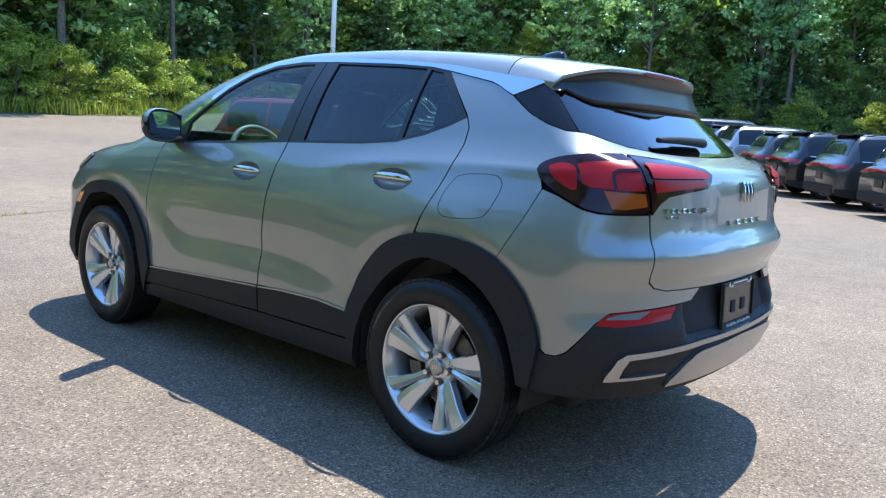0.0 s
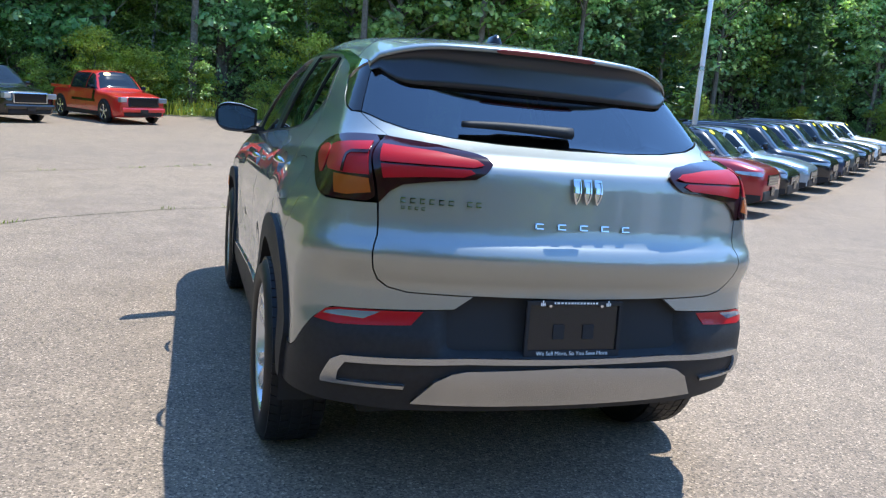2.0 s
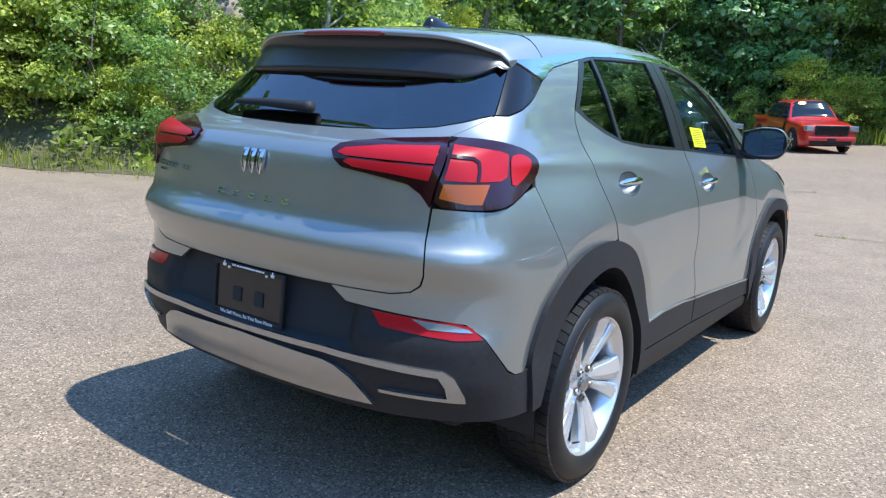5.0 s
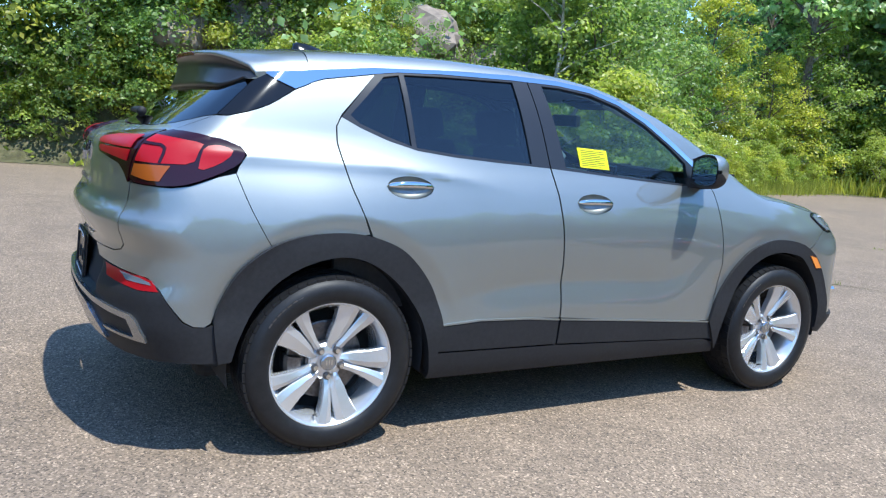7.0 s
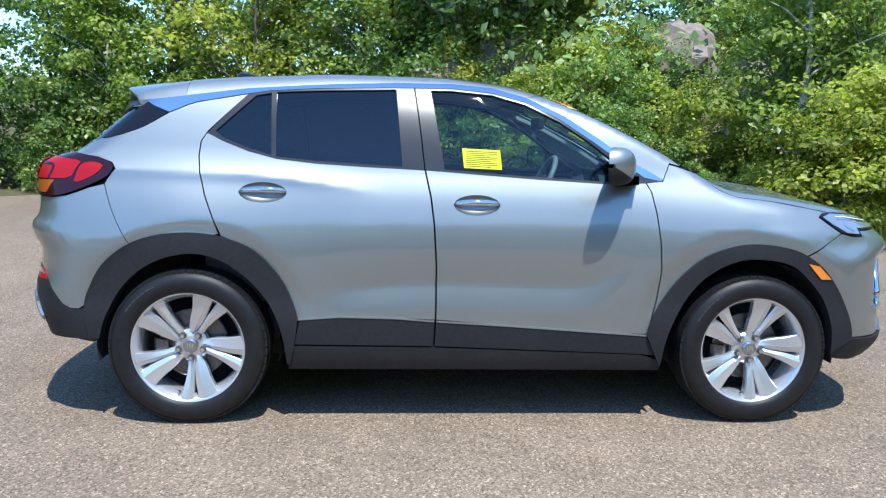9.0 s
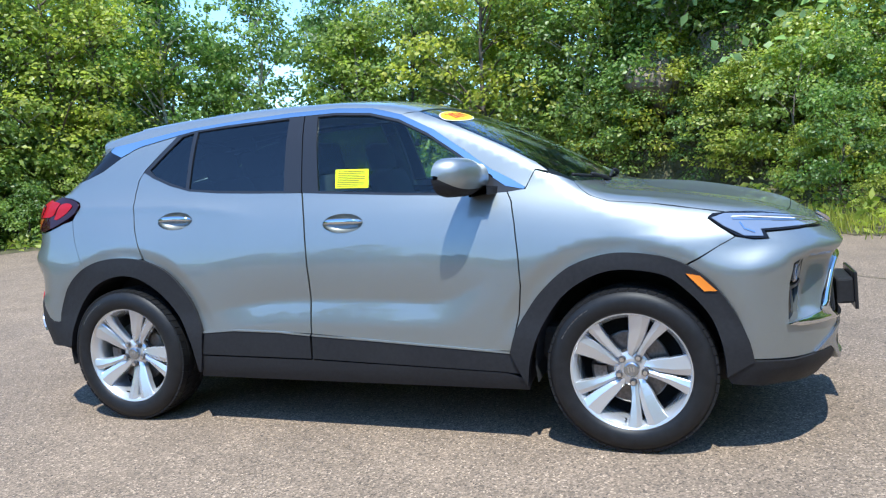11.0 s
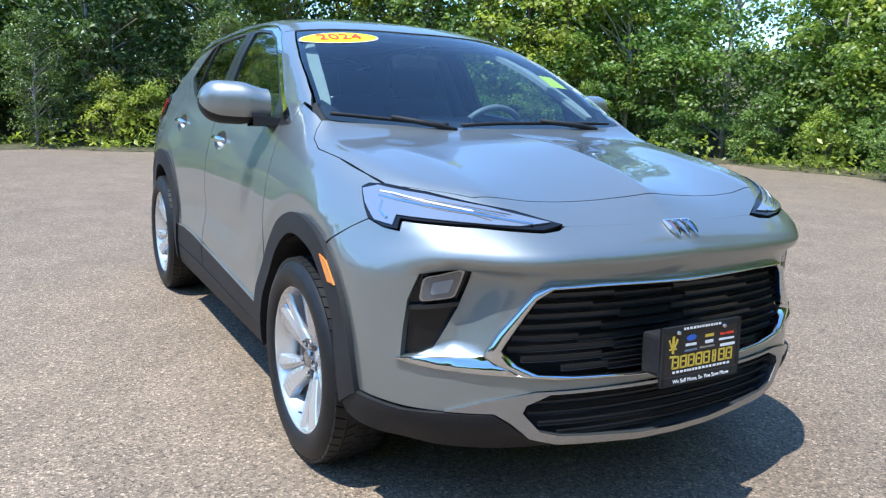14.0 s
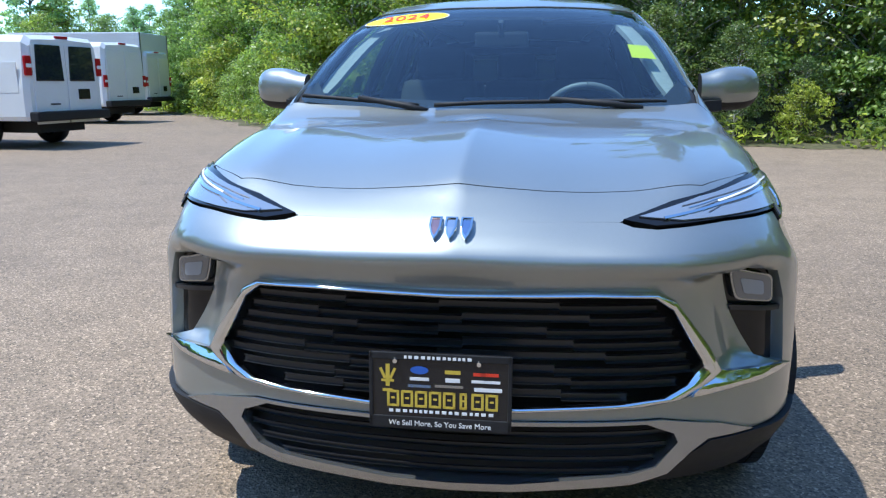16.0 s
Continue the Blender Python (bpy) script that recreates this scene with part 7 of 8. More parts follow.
    for x, y, dx, dy in along(FAR_EDGE, 2.3, 0.7, rnd):
        nx, ny = -dy, dx
        east = x > 28 and y > -20
        for off in ((1.4, 3.0) if east else (1.6,)):
            o = off + rnd.uniform(-0.3, 1.0)
            put("lime" if rnd.random() < (0.75 if east else 0.45) else "bush", x + nx * o, y + ny * o, ground_z(x, y), rnd.uniform(0.7, 1.25) if off < 2 else rnd.uniform(1.1, 1.6))
    for x, y, dx, dy in along(FAR_EDGE, 2.7, 1.0, rnd):
        nx, ny = -dy, dx
        east = x > 28 and y > -20
        for off in (4.0, 7.5, 12.0, 16.0):
            o = off + rnd.uniform(-1.2, 1.2)
            kind = "deep" if off > 9 else "pine" if rnd.random() < 0.1 else ("far" if off > 5 or rnd.random() < 0.4 else "tree")
            size = rnd.uniform(0.95, 1.25) * (1.25 if off > 9 else 1.0)
            if east and off < 9:
                if rnd.random() < 0.25:
                    continue
                kind, size = ("tree", rnd.uniform(1.15, 1.6)) if off < 5 else ("far", rnd.uniform(0.7, 1.0))
                o += 1.5
            put(kind, x + nx * o, y + ny * o, ground_z(x, y) + bank_z(o) - 0.1, size)
        for off in (3.6, 6.0, 9.5, 14.0):
            o = off + rnd.uniform(-0.8, 0.8)
            under.append((x + nx * o, y + ny * o, ground_z(x, y) + bank_z(o) - 0.1))
    for x, y, dx, dy in along(FAR_EDGE, 8.0, 2.5, rnd):
        o = rnd.uniform(2.4, 3.6)
        put("bare", x - dy * o, y + dx * o, ground_z(x, y) + bank_z(o) - 0.1, rnd.uniform(0.95, 1.2))
    for x, y, dx, dy in along(WEST_EDGE, 3.0, 1.0, rnd):
        under += [(x + dy * o, y - dx * o, bank_z(o) - 0.1) for o in (2.5, 6.0)]
        for off in (1.5, 5.5):
            o = off + rnd.uniform(-1.2, 1.2)
            put("far" if off > 2 or rnd.random() < 0.5 else "lime", x + dy * o, y - dx * o, bank_z(o) - 0.1, rnd.uniform(0.5, 0.72) if off > 2 else rnd.uniform(0.7, 1.2))
    for x, y in ((-7.2, 14.6), (-9.6, 13.8), (-11.4, 12.2), (-12.8, 10.0), (-13.8, 7.6), (-9.2, 16.4), (-11.8, 15.0), (-13.9, 12.8), (-15.2, 10.2), (-6.0, 16.8), (-3.6, 14.4), (-15.5, 6.0)):
        put("tree", x, y, 0.0, rnd.uniform(0.9, 1.15))
    put("bush", -4.5, 12.6, 0.0, 0.42)
    # the inner corner of the edge
    for x, y in ((0.2, 14.0), (1.5, 13.6), (-1.0, 13.6), (0.8, 15.8), (2.4, 15.2), (-2.4, 14.8), (3.6, 16.4), (-0.4, 16.6), (2.8, 13.2), (4.2, 14.4), (1.0, 12.8)):
        put("tree", x, y, verge_z(x, y) - 0.15, rnd.uniform(0.9, 1.1))
    for x, y in ((2.2, 10.6), (2.9, 9.4), (1.9, 11.9), (0.9, 12.4), (3.4, 8.4), (-0.6, 12.9), (0.2, 12.5), (1.5, 11.4), (2.7, 12.2), (3.4, 10.9), (3.9, 9.6), (-1.8, 13.4), (4.4, 11.6), (3.2, 13.8)):
        put("bush" if rnd.random() < 0.6 else "lime", x, y, verge_z(x, y) - 0.1, rnd.uniform(0.55, 0.85))
    # the trees that stand behind the vans
    for x, y in ((-29.0, -30.0), (-31.5, -28.0), (-33.0, -29.5), (-34.5, -26.5), (-36.5, -27.5), (-37.5, -24.5), (-39.5, -25.5), (-41.0, -22.5)):
        put("mid", x, y, 0.0, rnd.uniform(0.8, 1.0))
    # round the outer bends of the far edge, and the low growth under the trees
    for (ax, ay), (bx, by), (cx, cy) in zip(FAR_EDGE, FAR_EDGE[1:], FAR_EDGE[2:]):
        a0, a1 = math.atan2(bx - ax, -(by - ay)), math.atan2(cx - bx, -(cy - by))
        turn = (a1 - a0 + math.pi) % (2 * math.pi) - math.pi
        for k in range(1, 6):
            a = a0 + turn * k / 6
            for o in (5.0, 9.0, 13.0, 18.0):
                if abs(turn) * o > 1.5 * k / 2:
                    p = (bx + math.cos(a) * o, by + math.sin(a) * o)
                    put("far" if o < 10 else "deep", *p, ground_z(*p) + bank_z(o) - 0.1, rnd.uniform(0.95, 1.35))
                    under.append((*p, ground_z(*p) + bank_z(o) - 0.1))
    gen = np.random.default_rng(77)
    woods = new("far_woods", leaf_mesh("far_woods", np.concatenate(deep_leaves), 0.40, gen, M_LEAF_HAZED))
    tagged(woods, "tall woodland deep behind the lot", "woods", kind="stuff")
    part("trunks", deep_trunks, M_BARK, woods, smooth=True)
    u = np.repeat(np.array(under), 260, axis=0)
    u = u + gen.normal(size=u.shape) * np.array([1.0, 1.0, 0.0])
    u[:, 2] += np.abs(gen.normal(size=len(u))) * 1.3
    ob = new("undergrowth", leaf_mesh("undergrowth", u, 0.20, gen, M_LEAF_HAZED))
    tagged(ob, "low leafy growth under the trees", "undergrowth", kind="stuff")
    rocks = [((1.1, 0.8, 0.7), (2.3, 12.4, 2.5)), ((0.9, 0.7, 0.6), (0.8, 12.8, 2.2)), ((1.3, 0.9, 0.8), (5.6, 12.0, 2.6)), ((0.8, 0.7, 0.7), (6.8, 11.6, 2.2)), ((0.9, 0.6, 0.5), (6.4, 9.4, 1.0)), ((0.7, 0.6, 0.5), (3.9, 12.2, 2.2)), ((0.8, 0.6, 0.6), (8.4, 11.0, 1.4))]
    for i, (s, c) in enumerate(rocks):
        build_rock(s, 3.7 * i + 1, pose(c[0], c[1], c[2] + 0.45, 0, 0, 40 * i))
    def fringe(line, sign, lo, hi):
        out = []
        for x, y, dx, dy in along(line, 0.25):
            o = rnd.uniform(lo, hi)
            px, py = x + dy * sign * o, y - dx * sign * o
            out.append((px, py, ground_z(px, py) + 0.02))
        return out
    near = [p for p in fringe(NEAR_EDGE, 1, 0.0, 0.9) if p[0] > 1.2]
    build_grass("verge_grass", near, 9000, 0.34, "short mixed grass along the asphalt edge", 5, 0.006)
    tall = [p for p in near if p[0] > 4.6]
    build_grass("tall_grass", tall, 9000, 0.56, "tall seeding summer grass", 6, 0.006)
    build_grass("tall_grass", fringe(FAR_EDGE, -1, 0.3, 2.4) + fringe(FAR_EDGE, -1, 0.5, 1.6), 15000, 0.85, "tall yellow-green grass in front of the wood", 7, 0.022)


def build_joints():
    """Old joints in the asphalt, filled with soil and tufts of weed."""
    lines = [[(2.2, 4.2), (3.5, 3.0), (4.4, 2.4), (5.4, 1.3), (6.2, 0.0), (6.4, -0.6), (7.3, -2.8), (9.5, -6.0)], [(8.8, 3.9), (10.8, 2.3), (12.9, 0.6)]]
    for k, line in enumerate(lines):
        vs, fs, tufts = [], [], []
        pts = along(line, 0.06)
        for i, (x, y, dx, dy) in enumerate(pts):
            wob = 0.03 * noise.noise(Vector((x * 2.1, y * 2.1, k))) + 0.012 * noise.noise(Vector((x * 9, y * 9, k)))
            w = 0.006 + 0.010 * abs(noise.noise(Vector((x * 5, y * 5, 3 + k))))
            for side in (-1, 1):
                px, py = x + dy * (wob + side * w), y - dx * (wob + side * w)
                vs.append((px, py, ground_z(px, py) + 0.004))
            if noise.noise(Vector((x * 1.4, y * 1.4, 8 + k))) > 0.05:
                tufts.append((x + dy * wob, y - dx * wob, ground_z(x, y)))
            if i:
                fs.append((2 * i - 2, 2 * i - 1, 2 * i + 1, 2 * i))
        ob = new("pavement_joint", mesh_of("pavement_joint", vs, fs, M_SOIL))
        tagged(ob, "dark open joint across the asphalt", "joint", kind="structure")
        build_grass("weed_tufts", tufts, 260 if k == 0 else 90, 0.05, "small green weeds in an asphalt joint", 41 + k, 0.003, 0.03)


def build_weeds():
    """Low broad weeds among the grass at the edges."""
    gen = np.random.default_rng(19)
    spots = []
    for line, sign, lo, hi, gap in ((FAR_EDGE, -1, 0.4, 2.6, 0.3), (NEAR_EDGE, 1, 0.2, 1.2, 0.35)):
        for x, y, dx, dy in along(line, gap):
            o = gen.uniform(lo, hi)
            px, py = x + dy * sign * o, y - dx * sign * o
            spots.append((px, py, ground_z(px, py), gen.uniform(0.15, 0.75)))
    sp = np.repeat(np.array(spots), 34, axis=0)
    c = sp[:, :3] + gen.normal(size=(len(sp), 3)) * np.array([0.22, 0.22, 0.0])
    c[:, 2] += gen.uniform(0.03, 1.0, len(sp)) * sp[:, 3]
    ob = new("edge_weeds", leaf_mesh("edge_weeds", c, 0.10, gen, M_LEAF_LIME, long=1.5))
    tagged(ob, "low broad green weeds along the lot's edge", "weeds", kind="stuff")


build_verge()
plant()
build_weeds()
build_joints()

# ---- other vehicles on the lot ----
M_DARKGLASS = mat("dark vehicle glass", (0.012, 0.018, 0.024), 0.04)
M_LAMP = mat("clear head lamp", (0.30, 0.32, 0.34), 0.08, 0.4, Coat_Weight=1.0)
PAINTS = {k: paint("car paint " + k, c, m, r) for k, c, m, r in (
    ("crimson", (0.30, 0.012, 0.02), 0.35, 0.3), ("red", (0.55, 0.02, 0.015), 0.1, 0.3), ("black", (0.010, 0.010, 0.012), 0.2, 0.25), ("charcoal", (0.05, 0.052, 0.055), 0.5, 0.32), ("silver", (0.42, 0.43, 0.44), 0.6, 0.32),
    ("ice blue", (0.30, 0.36, 0.42), 0.5, 0.3), ("navy", (0.02, 0.035, 0.08), 0.4, 0.28), ("white", (0.75, 0.75, 0.74), 0.0, 0.3), ("olive grey", (0.10, 0.105, 0.095), 0.4, 0.32))}


def ring_loft(bm, rows, close=True):
    rs = [[bm.verts.new(p) for p in r] for r in rows]
    for a, b in zip(rs, rs[1:]):
        for k in range(len(a) - 1):
            bm.faces.new((a[k], b[k], b[k + 1], a[k + 1]))
    if close:
        bm.faces.new(rs[0])
        bm.faces.new(rs[-1][::-1])
    return rs


def simple_wheel(parent, x, y, r, w, rim):
    out = 1 if y > 0 else -1
    wheel = new("wheel")
    wheel.parent = parent
    wheel.matrix_local = pose(x, y, r, 0, 0, 0 if out > 0 else 180)
    bm = bmesh.new()
    lathe(bm, [(r * 0.70, w * 0.46), (r * 0.78, w * 0.5), (r * 0.93, w * 0.48), (r, w * 0.34), (r, -w * 0.34), (r * 0.93, -w * 0.5), (r * 0.6, -w * 0.5)], 28)
    part("tyre", bm, M_RUBBER, wheel, smooth=True)
    bm = bmesh.new()
    lathe(bm, [(r * 0.72, w * 0.47), (r * 0.66, w * 0.42), (r * 0.62, 0.0), (r * 0.2, -0.02), (0.001, -0.02)], 28)
    part("rim", bm, M_GAP if rim is M_SATIN else M_STEEL, wheel, smooth=True)
    bm = bmesh.new()
    for k in range(5):
        a = 2 * math.pi * k / 5 + 0.3
        vs = []
        for rr, da, y_ in ((0.12, 0.34, 0.36), (0.68, 0.17, 0.43)):
            for s in (-1, 1):
                vs.append((r * rr * math.cos(a + s * da), w * y_, r * rr * math.sin(a + s * da)))
        q = [bm.verts.new(v) for v in vs]
        bm.faces.new((q[0], q[1], q[3], q[2]))
    rs = [bm.verts.new((r * 0.17 * math.cos(2 * math.pi * k / 10), w * 0.40, r * 0.17 * math.sin(2 * math.pi * k / 10))) for k in range(10)]
    bm.faces.new(rs)
    bmesh.ops.recalc_face_normals(bm, faces=bm.faces)
    part("spokes", bm, rim, wheel)


def parked_car(name, label, colour, m, L=4.6, W=1.86, H=1.68, wb=2.7, r=0.36, belt=1.02, hood=(0.98, 0.82), glass=(0.95, 0.25, -1.75, -2.15), deck=None, rim=None, sticker=True, group="", tail="wrap", category="car"):
    """A parked car: lofted body, glazed cabin with pillars and roof, wheels in dark arches, lamps, bumpers and mirrors.
    glass: where the windscreen and rear window meet the belt and the roof (base, top, rear top, rear base)."""
    car = thing(name, label, category, None, group)
    pt = PAINTS[colour]
    wA, wT, rT, rB = glass
    end = L / 2
    tall = L > 5.2
    back = [(-end, deck), (-end + 0.05, deck + 0.002), (rB - 0.06, deck + 0.004), (rB - 0.02, deck + 0.03)] if deck else [(-end, belt - 0.16), (-end + 0.05, belt - 0.05), (rB - 0.01, belt + 0.02)]
    blunt = 0.04 if tall else 0.065
    top = spline(back + [(rB + 0.05, belt + 0.12), (rB * 0.45 + rT * 0.55, belt + (H - belt) * 0.68), (rT, H - 0.045), (rT * 0.6 + wT * 0.4, H - 0.006), (rT * 0.25 + wT * 0.75, H), (wT, H - 0.04),
                         (wT * 0.5 + wA * 0.5, belt + (H - belt) * 0.55), (wA - 0.02, belt + 0.06), (wA + 0.10, belt + 0.02), (wA * 0.55 + end * 0.45, hood[0] - 0.01), (end - 0.24, hood[1] - 0.01), (end - 0.07, hood[1] - blunt), (end, hood[1] - 2.2 * blunt)])

    def low(x):
        return 0.24 + 0.12 * max(0.0, (abs(x) / end - 0.8) / 0.2) ** 2

    def wide(x, z):
        """Half the width at a height, drawn in towards the ends, the sills and the roof."""
        u = abs(x) / end
        plan = 1 - 0.05 * u ** 3 - (0.15 if x > 0 and not tall else 0.12) * max(0.0, (u - 0.84) / 0.16) ** 2
        over = max(0.0, z - belt + 0.10) / (H - belt + 0.10)
        return W / 2 * plan * (1 - 0.05 * max(0.0, (0.6 - z) / 0.36) ** 2 - 0.27 * over ** 1.2)

    def flank(x, z, sd, lift=0.0):
        t = min(1.0, max(0.0, (z - low(x)) / (float(top(x)) - low(x))))
        return (x, sd * (wide(x, z) * (1 - t ** 11) ** 0.2 + lift), z)

    def crown_of(x, f, lift=0.0):
        """The upper side at a share f of the half width."""
        h = float(top(x))
        return (x, f * wide(x, h), low(x) + (h - low(x)) * (1 - abs(f) ** 5) ** (1 / 11) + lift)

    def patch(name, rows, material, label=""):
        bm = bmesh.new()
        grid = [[bm.verts.new(q) for q in r_] for r_ in rows]
        for a, b in zip(grid, grid[1:]):
            for k in range(len(a) - 1):
                bm.faces.new((a[k], a[k + 1], b[k + 1], b[k]))
        bmesh.ops.recalc_face_normals(bm, faces=bm.faces)
        return part(name, bm, material, car, label, True)
    ts = (0.0, 0.08, 0.2, 0.34, 0.48, 0.6, 0.7, 0.79, 0.86, 0.91, 0.945, 0.968, 0.983, 0.993, 0.998, 1.0)
    rows = []
    for i in range(61):
        u = -1 + 2 * i / 60
        x = end * math.copysign(abs(u) ** 0.9, u)
        lo, h = low(x), float(top(x))
        half = [flank(x, lo + (h - lo) * t, 1) for t in ts]
        rows.append([(x, 0, lo)] + half + [(q[0], -q[1], q[2]) for q in half[-2::-1]] + [(x, 0, lo)])
    bm = bmesh.new()
    ring_loft(bm, rows, True)
    bmesh.ops.recalc_face_normals(bm, faces=bm.faces)
    part("body", bm, pt, car, smooth=True)

    def strip(x0, x1, n=10):
        return [x0 + (x1 - x0) * k / n for k in range(n + 1)]
    patch("windscreen", [[crown_of(x, f, 0.014) for f in strip(-0.86, 0.86, 12)] for x in strip(wT + 0.05, wA - 0.05)], M_DARKGLASS, "dark windscreen")
    patch("rear_window", [[crown_of(x, f, 0.014) for f in strip(-0.80, 0.80, 12)] for x in strip(rB + 0.06, rT - 0.04)], M_DARKGLASS, "dark rear window")
    b0, b1 = wA * 0.42 + rB * 0.14, wA * 0.10 + rB * 0.55
    spans = [("side_window", b0 + 0.03, wA - 0.10), ("side_window", b1 + 0.03, b0 - 0.03)] if not deck else [("side_window", b0 + 0.03, wA - 0.10), ("side_window", rB + 0.22, b0 - 0.03)]
    if not deck:
        spans.append(("quarter_window", rB + 0.26, b1 - 0.03))
    for sd in (1, -1):
        bm = bmesh.new()
        add_box(bm, (0, sd * (W / 2 - 0.035), 0.33), (wb - 2 * r - 0.16, 0.09, 0.16), bevel=0.02)
        part("sill", bm, M_CLAD, car)
        for x in (wb / 2, -wb / 2):
            bm = bmesh.new()
            rr = r + 0.075
            ring = [(x + rr * math.cos(a), sd * (W / 2 + 0.004), r + rr * math.sin(a)) for a in [radians(-22 + 224 * k / 18) for k in range(19)]]
            q = [bm.verts.new(p) for p in ring]
            b = [bm.verts.new((p[0], sd * (W / 2 - 0.16), p[2])) for p in ring]
            bm.faces.new(q if sd < 0 else q[::-1])
            for k in range(18):
                bm.faces.new((q[k], q[k + 1], b[k + 1], b[k]))
            part("wheel_arch", bm, M_GAP, car)
            simple_wheel(car, x, sd * (W / 2 - 0.076), r, 0.225, rim or M_ALLOY)
        for nm, x0, x1 in spans:
            patch(nm, [[flank(x, belt + 0.03 + (max(0.012, min(float(top(x)), H) - 0.115 - belt - 0.03)) * v / 5, sd, 0.010) for v in range(6)] for x in strip(x0, x1)], M_DARKGLASS, "dark side window")
        patch("belt_trim", [[flank(x, belt + z, sd, 0.012) for z in (0.012, 0.028)] for x in strip(rB + 0.3, wA - 0.06, 14)], M_CHROME if colour in ("black", "silver", "navy", "charcoal") else M_SATIN)
        bm = bmesh.new()
        add_box(bm, (wA - 0.30, sd * (W / 2 + 0.05), belt + 0.10), (0.13, 0.20, 0.15), bevel=0.045)
        part("door_mirror", bm, M_BLACK if colour in ("red", "crimson") else pt, car)
        for x in (wA * 0.2 + rB * 0.08, wA * 0.05 + rB * 0.52):
            bm = bmesh.new()
            q = flank(x, belt - 0.12, sd, 0.012)
            add_box(bm, q, (0.20, 0.03, 0.03), bevel=0.01)
            part("door_handle", bm, M_CHROME if colour in ("black", "silver") else pt, car)
        if not tall:
            patch("lower_cladding", [[flank(x, max(low(x), 0.25) + v * (0.45 - max(low(x), 0.25)) / 3, sd, 0.010) for v in range(4)] for x in strip(-end + 0.02, end - 0.02, 30)], M_CLAD, "black lower cladding")
        for x in (wA * 0.92, b0, b1):
            patch("door_gap", [[flank(x + dx, z, sd, 0.003) for z in (0.42, 0.6, 0.8, belt)] for dx in (-0.004, 0.004)], M_GAP)
        if not tall:
            patch("head_lamp", [[flank(x, hood[1] - 0.185 + v * 0.028 * (0.55 + (x - end + 0.5)) - 0.06 * (x - end + 0.50), sd, 0.008) for v in range(4)] for x in strip(end - 0.50, end - 0.03, 12)], M_LAMP, "clear head lamp")
        tz = (deck or belt) - 0.07
        patch("tail_lamp", [[flank(x, tz - v * (0.034 if tail == "wrap" else 0.09), sd, 0.010) for v in range(4)] for x in strip(-end, -end + (0.26 if tail == "wrap" else 0.16), 10)], M_REAR, "red tail lamp")
        if tail == "wrap":
            patch("gate_lamp", [[(-end - 0.008, sd * wide(-end, tz) * f, tz - 0.055 - v * 0.024) for f in strip(0.60, 0.97, 6)] for v in range(3)], M_REAR, "red gate lamp")
        if not deck and not tall:
            bm = bmesh.new()
            q = [crown_of(x, 0.80 * sd, 0.035 if 0 < k < 8 else 0.0) for k, x in enumerate(strip(rT + 0.1, wT - 0.05, 8))]
            add_tube(bm, q, 0.013, 6)
            part("roof_rail", bm, M_SATIN, car)
    if not deck:
        bm = bmesh.new()
        add_box(bm, (rT - 0.05, 0, H - 0.045), (0.26, W * 0.56, 0.03), Matrix.Rotation(radians(-4), 3, "Y"), 0.012)
        part("roof_spoiler", bm, M_BLACK if colour != "white" else pt, car)
    if tall:
        # upright face: deep grille with a bright frame, tall lamps and a full bumper
        bm = bmesh.new()
        add_box(bm, (L / 2 + 0.052, 0, 0.86), (0.06, W * 0.60, 0.36), bevel=0.03)
        part("grille_frame", bm, M_CHROME if colour == "black" else M_CLAD, car, "broad grille frame")
        for k in range(6):
            bm = bmesh.new()
            add_box(bm, (L / 2 + 0.092, 0, 0.735 + 0.05 * k), (0.015, W * 0.50, 0.012), bevel=0.003)
            part("grille_bar", bm, M_SATIN_SILVER if k != 3 else M_CHROME, car)
        for sd in (1, -1):
            bm = bmesh.new()
            add_box(bm, (L / 2 - 0.01, sd * W * 0.395, 0.93), (0.16, W * 0.15, 0.19), Matrix.Rotation(radians(-16 * sd), 3, "Z"), 0.03)
            part("lamp_cluster", bm, M_LAMP, car, "large clear lamp cluster")
        bm = bmesh.new()
        add_box(bm, (L / 2 + 0.03, 0, 0.56), (0.16, W * 0.86, 0.18), bevel=0.06)
        part("bumper_bar", bm, pt, car)
    bm = bmesh.new()
    add_box(bm, (L / 2 + (0.075 if tall else 0.0), 0, 0.86 if tall else hood[1] - 0.28), (0.05, W * (0.55 if tall else 0.50), 0.31 if tall else 0.20), bevel=0.02)
    part("grille", bm, M_BLACK, car, "black grille")
    for k in range(0 if tall else 3):
        bm = bmesh.new()
        add_box(bm, (L / 2 + 0.026, 0, hood[1] - 0.335 + 0.055 * k), (0.010, W * 0.46, 0.010), bevel=0.003)
        part("grille_bar", bm, M_CHROME, car)
    bm = bmesh.new()
    add_box(bm, (L / 2 - 0.045, 0, 0.42), (0.14, W * 0.76, 0.22), bevel=0.06)
    part("front_bumper", bm, M_CLAD, car)
    bm = bmesh.new()
    add_box(bm, (-L / 2 + 0.04, 0, 0.42), (0.14, W * 0.82, 0.22), bevel=0.06)
    part("rear_bumper", bm, M_CLAD, car)
    for x, z in ((L / 2 + (0.115 if tall else 0.032), 0.50), (-L / 2 - 0.010, 0.70)):
        bm = bmesh.new()
        add_box(bm, (x, 0, z), (0.015, 0.31, 0.16), bevel=0.003)
        part("plate", bm, M_PLATE, car, "dark plate")
